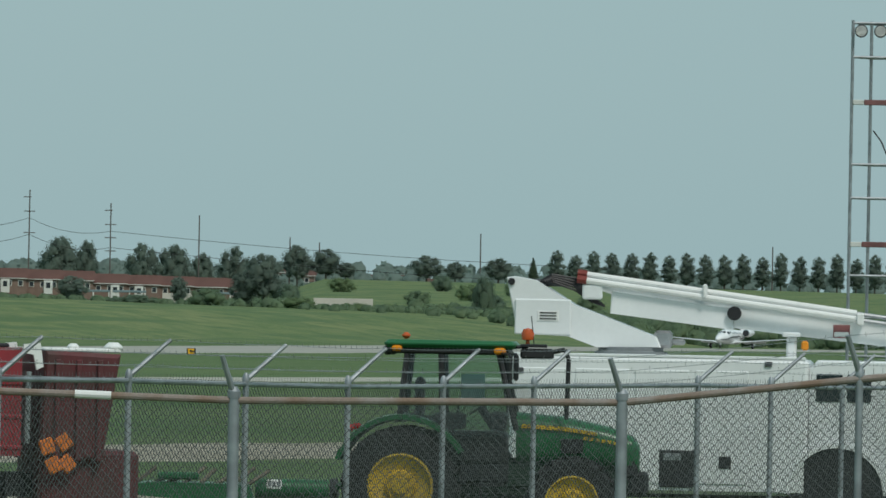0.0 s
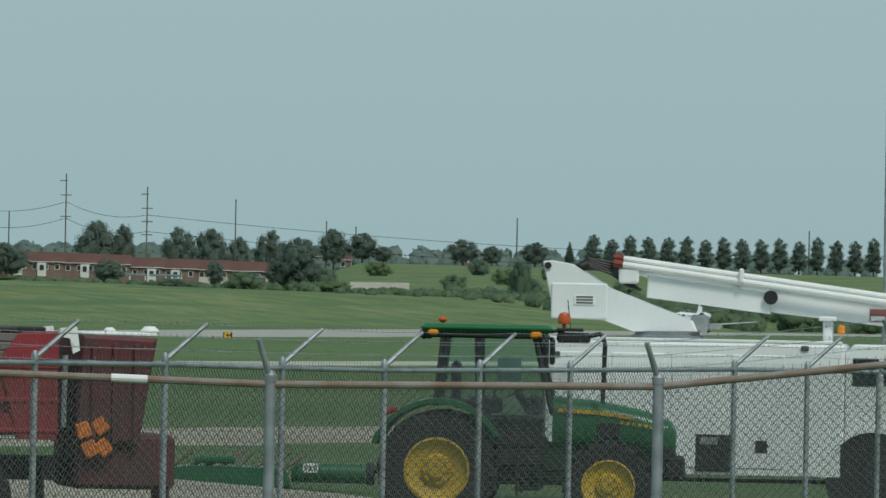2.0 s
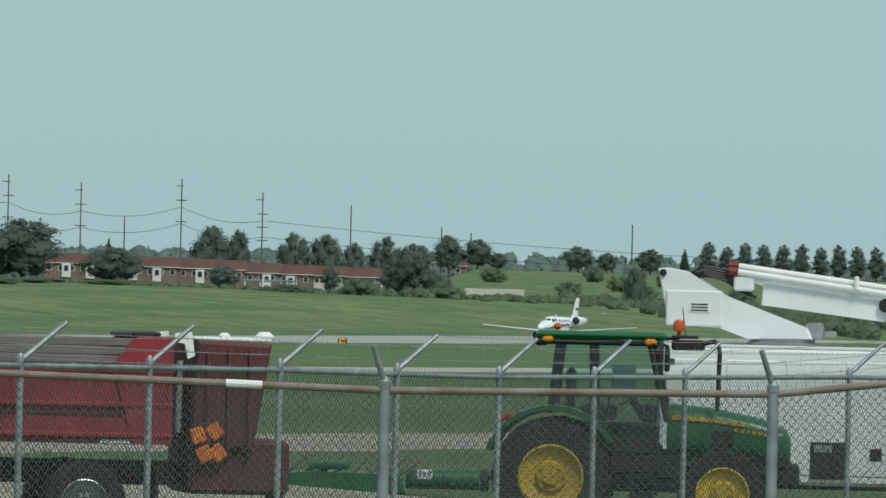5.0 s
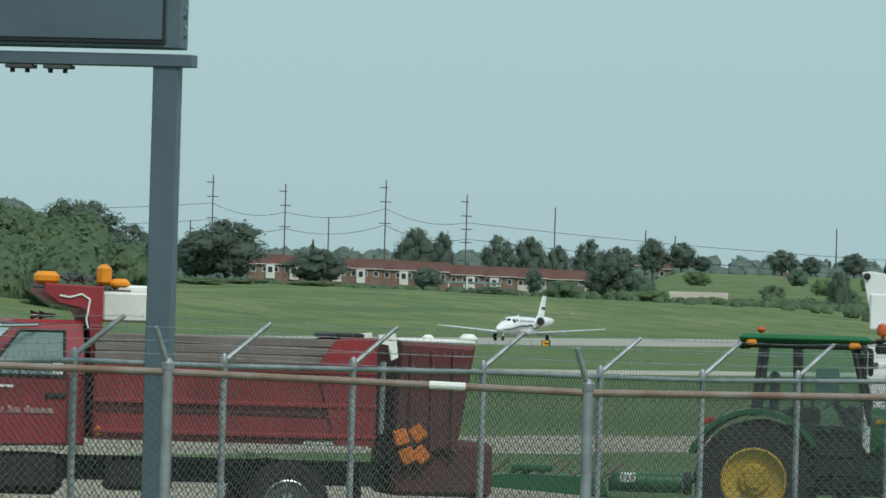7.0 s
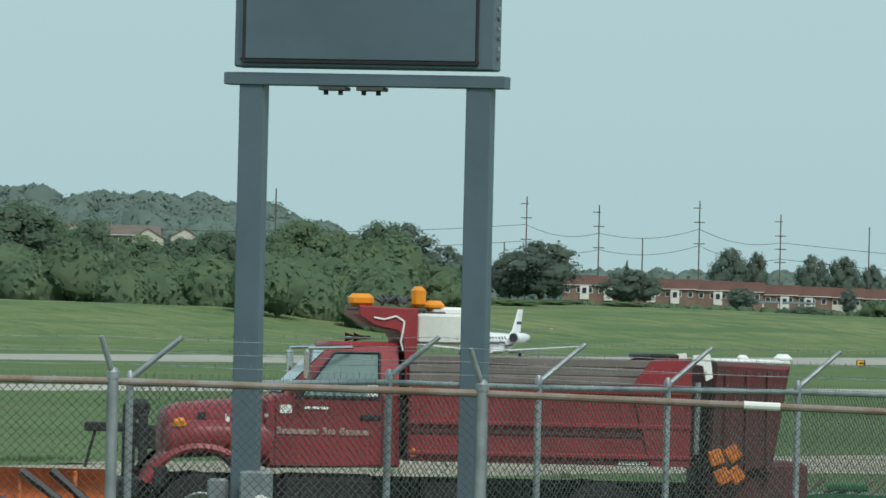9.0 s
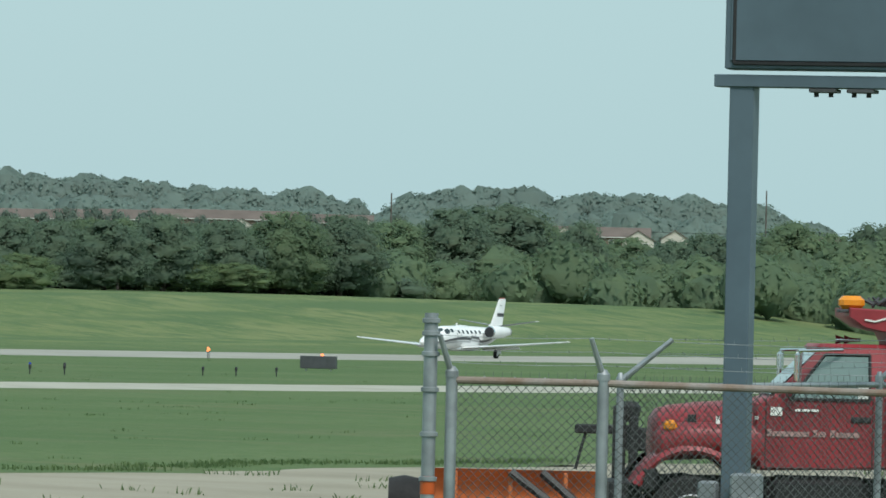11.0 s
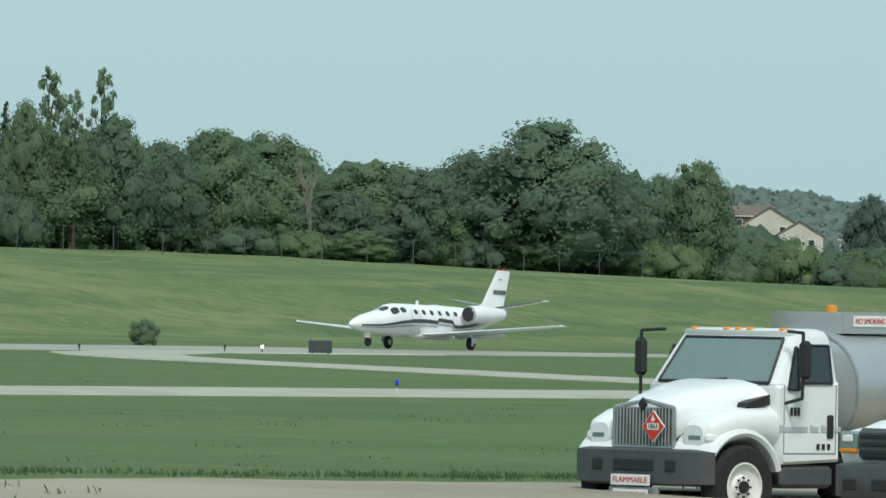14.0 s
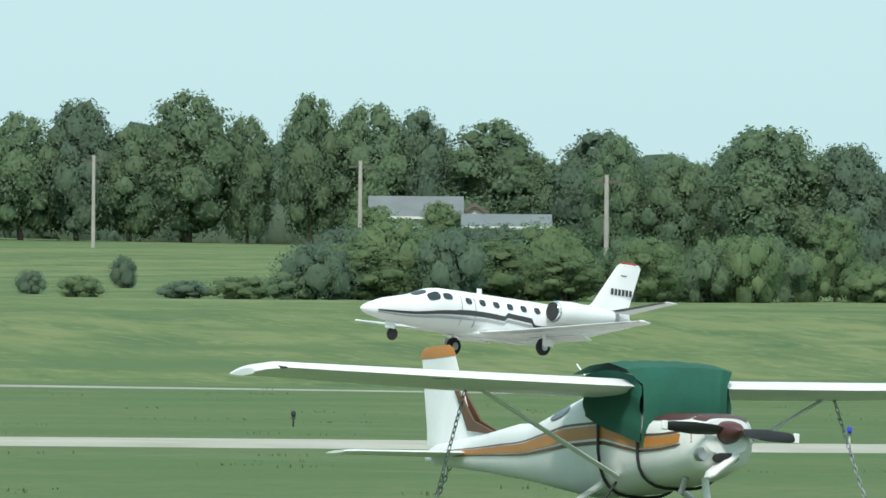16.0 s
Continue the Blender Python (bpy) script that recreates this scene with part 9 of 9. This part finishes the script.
POLEWOOD = mat("weathered_pole_wood", (0.12, 0.105, 0.095), 0.9, 0, 0.12, 1)
heads = []
for i, (b0, d, up, foot) in enumerate(POLES):
    x, y = polar(b0, d)
    z0, z1 = min(ground(x, y), height_at(b0, d, foot)), height_at(b0, d, up)
    t = thing("utility_pole", "tall wooden utility pole with cross-arms", "pole", pose(x, y, z0, 0, 0, -b0), "utility poles")
    h = z1 - z0
    r = max(0.16, d * 0.00009)
    part("shaft", Geo().tube((0, 0, -0.5), (0, 0, h), r, r * 0.8, 8), POLEWOOD if d > 700 else mat("pale_pole_wood", (0.42, 0.40, 0.36), 0.9, 0, 0.1, 1), t)
    if i in (0, 1, 3, 4):
        for k, dz in enumerate((2.2, 6.5, 13.0) if i != 1 else (2.2, 6.5, 10.5, 14.5)):
            part("cross_arm", Geo().box(((-0.7 if k == 0 else 0), 0, h - dz), (2.4 if k == 0 else 3.4, 0.25, 0.28)), POLEWOOD, t)
        heads.append((b0, d, Vector((x, y, z1 - 8.5))))
    elif d < 1000:
        part("cross_arm", Geo().box((0, 0, h - 0.4), (1.6, 0.12, 0.14)), POLEWOOD, t)
heads.sort(key=lambda q: q[0])
heads = [(69.0, 0, heads[0][2] + Vector((-90, 110, -4)))] + heads + [(76, 0, heads[-1][2] + Vector((60, -190, -9)))]
for (_, _, a), (_, _, b) in zip(heads[:-1], heads[1:]):
    for dz in (0.0, -5.0):
        g = Geo()
        pts = [a.lerp(b, k / 12) + Vector((0, 0, dz - 4 * 2.2 * (k / 12) * (1 - k / 12))) for k in range(13)]
        g.path(pts, 0.07, 4)
        solid("power_line", g, BLACK, "thin sagging power line between the poles", "cable")
pa, pb = [polar(b0, d) for b0, d in ((63.8, 760), (66.5, 900))]
for dz in (0.57, 0.54):
    a, b = Vector((*pa, height_at(0, 760, dz - 0.02))), Vector((*pb, height_at(0, 900, dz - 0.06)))
    solid("power_line", Geo().path([a.lerp(b, k / 8) - Vector((0, 0, 3 * (k / 8) * (1 - k / 8))) for k in range(9)], 0.03, 4), BLACK, "thin sagging power line between the poles", "cable")


def glow(name, color, strength):
    m = bpy.data.materials.new(name)
    m.use_nodes = True
    p = m.node_tree.nodes["Principled BSDF"]
    p.inputs["Base Color"].default_value = (*color, 1)
    p.inputs["Emission Color"].default_value = (*color, 1)
    p.inputs["Emission Strength"].default_value = strength
    return m


GLOW = dict(amber=glow("lit_amber_lens", (1.0, 0.25, 0.08), 1.6), white=glow("lit_white_lens", (1.0, 0.98, 0.9), 2.0))
BLUELENS = mat("blue_taxiway_lens", (0.02, 0.06, 0.5), 0.2)
for kind, b0, line, up in FIELD_LIGHTS:
    d = line / math.cos(radians(b0))
    x, y = polar(b0, d)
    z0 = ground(x, y)
    h = max(0.28, height_at(b0, d, up) - z0)
    t = thing("field_light", {"amber": "small lit amber runway edge light", "white": "small lit white runway edge light", "blue": "blue taxiway edge light on a stake", "black": "small dark taxiway marker on a stake"}[kind], "light", pose(x, y, z0), "airfield edge lights")
    part("stake", Geo().tube((0, 0, -0.05), (0, 0, h), 0.022, n=6), BLACK if kind != "blue" else OFFWHITE, t)
    part("lens", Geo().lathe([(0.03, h - 0.06), (0.055, h - 0.03), (0.055, h + 0.05), (0.035, h + 0.08), (0.001, h + 0.09)], (0, 0, 0), "z", 10), GLOW.get(kind, BLUELENS if kind == "blue" else BLACK), t)
    if kind in ("blue", "black"):
        part("collar", Geo().lathe([(0.06, h - 0.10), (0.06, h - 0.07)], (0, 0, 0), "z", 10), DARKGREY, t)

SIGNYELLOW = mat("yellow_guidance_panel", (0.80, 0.42, 0.01), 0.5)
for b0, line, up, w, panel, lab in ((51.172, 205, -0.331, 0.70, True, "yellow and black airfield guidance sign with an arrow"), (55.593, 205, -0.335, 1.0, False, "dark airfield guidance sign seen from behind"), (65.221, 150, -0.42, 1.6, False, "low dark airfield guidance sign on the grass"), (72.387, 205, -0.235, 0.7, True, "small yellow airfield guidance sign")):
    d = line / math.cos(radians(b0))
    x, y = polar(b0, d)
    z0 = ground(x, y)
    h = max(0.55, height_at(b0, d, up) - z0 + 0.25) if w > 0.8 else 0.5
    t = thing("airfield_sign", lab, "sign", pose(x, y, z0, 0, 0, -b0 + (20 if panel else -15)))
    part("box", Geo().box((0, 0, h / 2 + 0.1), (w, 0.3, h), 0.02), BLACK if panel else DARKGREY, t)
    if panel:
        part("panel", Geo().box((-0.08, -0.16, h / 2 + 0.1), (w * 0.82, 0.03, h * 0.86), 0.01), SIGNYELLOW, t)
        part("arrow", Geo().prism([(-0.22, h / 2 + 0.1), (-0.05, h / 2 + 0.26), (-0.05, h / 2 + 0.15), (0.2, h / 2 + 0.15), (0.2, h / 2 + 0.05), (-0.05, h / 2 + 0.05), (-0.05, h / 2 - 0.06)], "y", -0.19, -0.17), BLACK, t)
    for px in (-w * 0.35, w * 0.35):
        part("leg", Geo().tube((px, 0, -0.05), (px, 0, 0.15), 0.03, n=6), STEEL, t)

# ---- the things on the field ----
def put(anchor, local, rz, z):
    """A pose in which the point local, on plan, stands at anchor."""
    r = Matrix.Rotation(radians(rz), 4, "Z")
    p = r @ Vector((local[0], local[1], 0))
    return pose(anchor[0] - p.x, anchor[1] - p.y, z, 0, 0, rz)


jet = make_jet()
low = make_low_wing(put((75.03, 63.05), (1.72, 0), facing_right(49.96, 53), 0.19))
high = make_high_wing(put((68.3, 68.88), (2.1, 0), facing_right(44.76, 58.6), -0.1) @ pose(0, 0, -0.06, -1.2, -3.6, 0))
make_cowled(put((101.81, 53.48), (2.92, 0), facing_right(62.43, 48), -0.3))
make_avgas_truck(put((80.82, 46.01), (0, 0.93), facing_left(60.35, 48), -0.37))
make_jet_fuel_truck(put((83.58, 51.17), (0, 1.08), facing_left(58.53, 45), -0.36))
make_dump_truck(put((89.83, 36.61), (0, 1.0), facing_left(67.83, 4), -0.55))
make_tractor(put((119.11, 34.47), (0, -0.85), facing_right(73.86, 3), -0.97))
make_bucket_truck(put((134.4, 31.32), (0.55, -1.15), facing_right(76.88, 2), -1.0))
make_tower(put((146.12, 33.9), (0, 0), -77, -0.68))
make_mower(put((133.9, 40.8), (0.9, 0), -73, -0.82))
make_plough(put((96.4, 41.55), (0, 0), -66.7, -0.45))
make_sign(put((61.57, 23.74), (0, 0), facing_right(68.92, 13), -0.68))

for ob, ends in ((low, (((0.3, -3.1, 1.05), (-0.4, -3.3, 0.02)), ((0.3, 3.1, 1.05), (1.2, 3.4, 0.02)), ((-4.2, 0, 1.05), (-4.6, -0.5, 0.02)))),
                 (high, (((0.3, -2.5, 2.05), (-0.5, -2.7, 0.02)), ((0.3, 2.5, 2.05), (0.8, 2.9, 0.02)), ((-4.6, 0, 1.25), (-4.9, -0.4, 0.02))))):
    for a, b in ends:
        chain("tie_down_chain", ob.matrix_basis @ Vector(a), ob.matrix_basis @ Vector(b))

# ---- the chain-link fence, in two lines with barbed-wire arms ----
def fence(name, label, posts, base, mesh_pitch, rail_r, rail_mat, heavy, arms):
    """posts: x, y and height of the top rail; a child for each post, rail and arm, the woven wire as one part."""
    f = thing(name, label, "fence")
    ps = [Vector(p) for p in posts]
    tops = []
    for i, p in enumerate(ps):
        r = 0.046 if i in heavy else 0.03
        post = part("post", Geo().tube((p.x, p.y, base(p.x, p.y) - 0.1), (p.x, p.y, p.z + 0.05), r, n=12), GALV, f)
        part("post_cap", Geo().lathe([(r * 1.15, p.z + 0.02), (r * 1.15, p.z + 0.07), (r * 0.5, p.z + 0.11)], (p.x, p.y, 0), "z", 12), GALV, post)
        d = (ps[min(i + 1, len(ps) - 1)] - ps[max(i - 1, 0)]).normalized()
        out = Vector((-d.y, d.x, 0)).normalized()
        tip = p + Vector((0, 0, 0.05)) + arms[0] * out + Vector((0, 0, arms[1])) + arms[2] * d
        if arms[1]:
            part("barbed_wire_arm", Geo().tube(p + Vector((0, 0, 0.04)), tip, 0.026, 0.02, 8), GALV, post)
        tops.append(tip)
    w, barbs = Geo(), Geo()
    for i, (a, b) in enumerate(zip(ps[:-1], ps[1:])):
        part("top_rail", Geo().tube(a, b, rail_r, n=10), rail_mat, f)
        tie = Geo()
        for k in range(1, 5):
            q = a.lerp(b, k / 5)
            e = (b - a).normalized()
            tie.tube(q - e * 0.02 + Vector((0, 0, -rail_r * 1.1)), q + e * 0.02 + Vector((0, 0, rail_r * 1.2)), 0.006, n=5)
        part("wire_tie", tie, GALV, f)
        e = Vector((b.x - a.x, b.y - a.y, 0))
        length = e.length
        e.normalize()
        h = 2.1
        n = int((length + h) / mesh_pitch)
        side = Vector((-e.y, e.x, 0)) * 0.004
        for k in range(-int(h / mesh_pitch), int(length / mesh_pitch)):
            for s in (1, -1):
                u0 = k * mesh_pitch if s > 0 else k * mesh_pitch + h
                t0, t1 = 0.0, h
                lo, hi = (u0, u0 + h) if s > 0 else (u0, u0 - h)
                # clip to the bay
                ts = []
                for lim in (0.0, length):
                    ts.append((lim - lo) / (hi - lo))
                ta, tb = max(0.0, min(ts)), min(1.0, max(ts))
                if tb - ta < 0.01:
                    continue
                def at(t):
                    u = lo + (hi - lo) * t
                    zt = a.z + (b.z - a.z) * u / length
                    return Vector((a.x, a.y, zt - h * (1 - t) + 0.03)) + e * u + side * s
                w.tube(at(ta), at(tb), 0.0030, n=3, cap=False)
        m = int(length / mesh_pitch)
        for k in range(m):
            u = (k + 0.5) * mesh_pitch
            q = Vector((a.x, a.y, a.z + (b.z - a.z) * u / length + 0.02)) + e * u
            w.tube(q, q + Vector((0, 0, 0.055)), 0.0022, n=3, cap=False)
        if arms[1]:
            for kk in (0.4, 0.7, 1.0):
                c0, c1 = a.lerp(tops[i], kk), b.lerp(tops[i + 1], kk)
                barbs.path([c0.lerp(c1, q / 6) - Vector((0, 0, 0.05 * (q / 6) * (1 - q / 6))) for q in range(7)], 0.0022, 4)
                for q in range(1, int(length / 0.14)):
                    p = c0.lerp(c1, q * 0.14 / length)
                    barbs.tube(p + Vector((0.012, 0, -0.018)), p + Vector((-0.012, 0, 0.018)), 0.0018, n=3, cap=False)
    wire = new("chain_link", quick_mesh(w, "chain_link", WIRE))
    wire.parent = f
    tagged(wire, kind="stuff")
    if arms[1]:
        bw = new("barbed_wire", quick_mesh(barbs, "barbed_wire", GALV))
        bw.parent = f
        tagged(bw, kind="stuff")
    return f


fence("chain_link_fence", "weathered chain-link fence with a rusty top rail and barbed wire", [(59.08, 26.12, 1.74), (59.55, 25.03, 1.74), (60.61, 22.34, 1.71), (61.67, 19.22, 1.64), (62.51, 16.30, 1.68), (62.95, 14.5, 1.90), (63.9, 10.5, 2.3)],
      ground, 0.072, 0.03, RUST, (0, 1, 2, 3, 4), (-0.10, 0.30, -0.10))
fence("inner_fence", "older grey chain-link fence behind the first one", [(60.9, 25.45, 1.71), (63.53, 24.24, 1.76), (65.84, 23.76, 1.73), (68.57, 23.54, 1.72), (71.31, 23.23, 1.71), (74.1, 22.98, 1.68), (76.7, 22.75, 1.66), (79.84, 22.68, 1.66), (82.98, 22.59, 1.66), (87.29, 21.91, 1.68), (89.43, 21.61, 1.67), (91.56, 21.29, 1.66), (95.0, 20.9, 1.66)],
      ground, 0.072, 0.024, GALV, (), (-0.28, 0.33, 0.30))
end = thing("gate_post", "stout galvanised gate post with hinge clamps", "post", pose(59.02, 26.28, ground(59.02, 26.28)))
h = 2.26 - ground(59.02, 26.28)
part("post", Geo().tube((0, 0, -0.2), (-0.0, 0, h), 0.055, n=14), GALV, end)
for z in (h - 0.06, h - 0.16, h - 0.32, h - 0.6, h - 0.95, h - 1.3):
    part("clamp", Geo().lathe([(0.058, z - 0.02), (0.072, z - 0.015), (0.072, z + 0.015), (0.058, z + 0.02)], (0, 0, 0), "z", 14), GALV, end)
part("red_tape", Geo().lathe([(0.057, h - 1.42), (0.06, h - 1.42), (0.06, h - 1.28), (0.057, h - 1.28)], (0, 0, 0), "z", 14), mat("orange_beacon", (0, 0, 0)), end)
part("pale_sleeve", Geo().tube((61.27, 20.4, 1.668), (61.36, 20.13, 1.66), 0.034, n=10), SIGNWHITE, bpy.data.objects["chain_link_fence"])

# the field's far boundary fence along the wood
bf = thing("boundary_fence", "low wire boundary fence along the wood edge", "fence")
prev = None
for i in range(58):
    x = 330 + 5.0 * i
    y = 318 + 0.5 * math.sin(i)
    z = ground(x, y)
    part("post", Geo().tube((x, y, z - 0.1), (x, y, z + 1.75), 0.03, n=6), WIRE, bf)
    if prev:
        part("rail", Geo().tube(prev, (x, y, z + 1.7), 0.014, n=5), WIRE, bf)
    prev = (x, y, z + 1.7)

# ---- tufts of grass along the edges of the pavement ----
def tufts(name, label, spots, leaf, seed, h0=0.12):
    rng = np.random.default_rng(seed)
    g = Geo()
    for x, y, n, r in spots:
        for _ in range(n):
            px, py = x + r * rng.normal(), y + r * 0.5 * rng.normal()
            z = ground(px, py) + 0.02
            h = h0 * (0.5 + 1.1 * rng.random())
            a = rng.random() * 6.28
            lean = Vector((math.cos(a), math.sin(a), 0)) * h * 0.5
            wv = Vector((-math.sin(a), math.cos(a), 0)) * 0.014
            p = Vector((px, py, z))
            o = len(g.v)
            g.v += [tuple(p - wv), tuple(p + wv), tuple(p + lean * 0.4 + Vector((0, 0, h * 0.7)) + wv * 0.6), tuple(p + lean + Vector((0, 0, h)))]
            g.f += [(o, o + 1, o + 2, o + 3)]
    ob = new(name, quick_mesh(g, name, leaf))
    return tagged(ob, label, "grass", kind="stuff")


edge = wobble(57.5, 1.2, 5)
rng = np.random.default_rng(21)
GRASSBLADE = leaf_mat("grass_blades", (0.105, 0.170, 0.068), (0.150, 0.205, 0.085), 0.3)
spots = [(x, edge(x) + 0.5 * rng.random(), 16, 0.4) for x in steps(60, 135, 420)]
tufts("grass_tufts", "short uneven grass tufts in the mown field", spots, GRASSBLADE, 31, 0.06)
weeds = [(60 + 85 * rng.random(), 46 + 11 * rng.random(), 14, 0.3) for _ in range(60)]
tufts("weeds", "small weeds in the cracks of the apron", weeds, GRASSBLADE, 32, 0.09)


field = [(x, y, 9, 0.35) for x, y in ((40 + 330 * rng.random(), 60 + 46 * rng.random()) for _ in range(420))]
field += [(x, y, 9, 0.45) for x, y in ((90 + 480 * rng.random(), 122 + 85 * rng.random()) for _ in range(420))]
tufts("field_weeds", "scattered small weeds in the mown grass", field, GRASSBLADE, 33, 0.045)


# ---- what moves ----
def motions():
    """The jet's take-off run: seconds, x, height, pitch."""
    run = [(0.0, 932.0, 0.92, 0.0), (1.5, 905.0, 0.88, 0.0), (3.5, 852.0, 0.72, 0.0), (5.5, 776.5, 0.44, 0.0), (7.0, 717.0, 0.15, 0.0), (8.2, 664.3, -0.05, 0.0), (10.3, 559.4, -0.40, 0.0), (11.0, 522.0, -0.42, 0.0),
           (12.5, 436.5, -0.28, 0.0), (13.5, 376.3, -0.10, 0.0), (14.0, 345.5, 0.05, 1.2), (14.5, 313.8, 0.16, 3.0), (15.0, 281.6, 0.37, 4.9), (15.5, 248.9, 0.92, 5.5), (16.0, 215.4, 2.02, 5.5)]
    walk(jet, [(t, pose(x, 230.0, z + 0.07, 0, -pitch, 180)) for t, x, z, pitch in run])


motions()
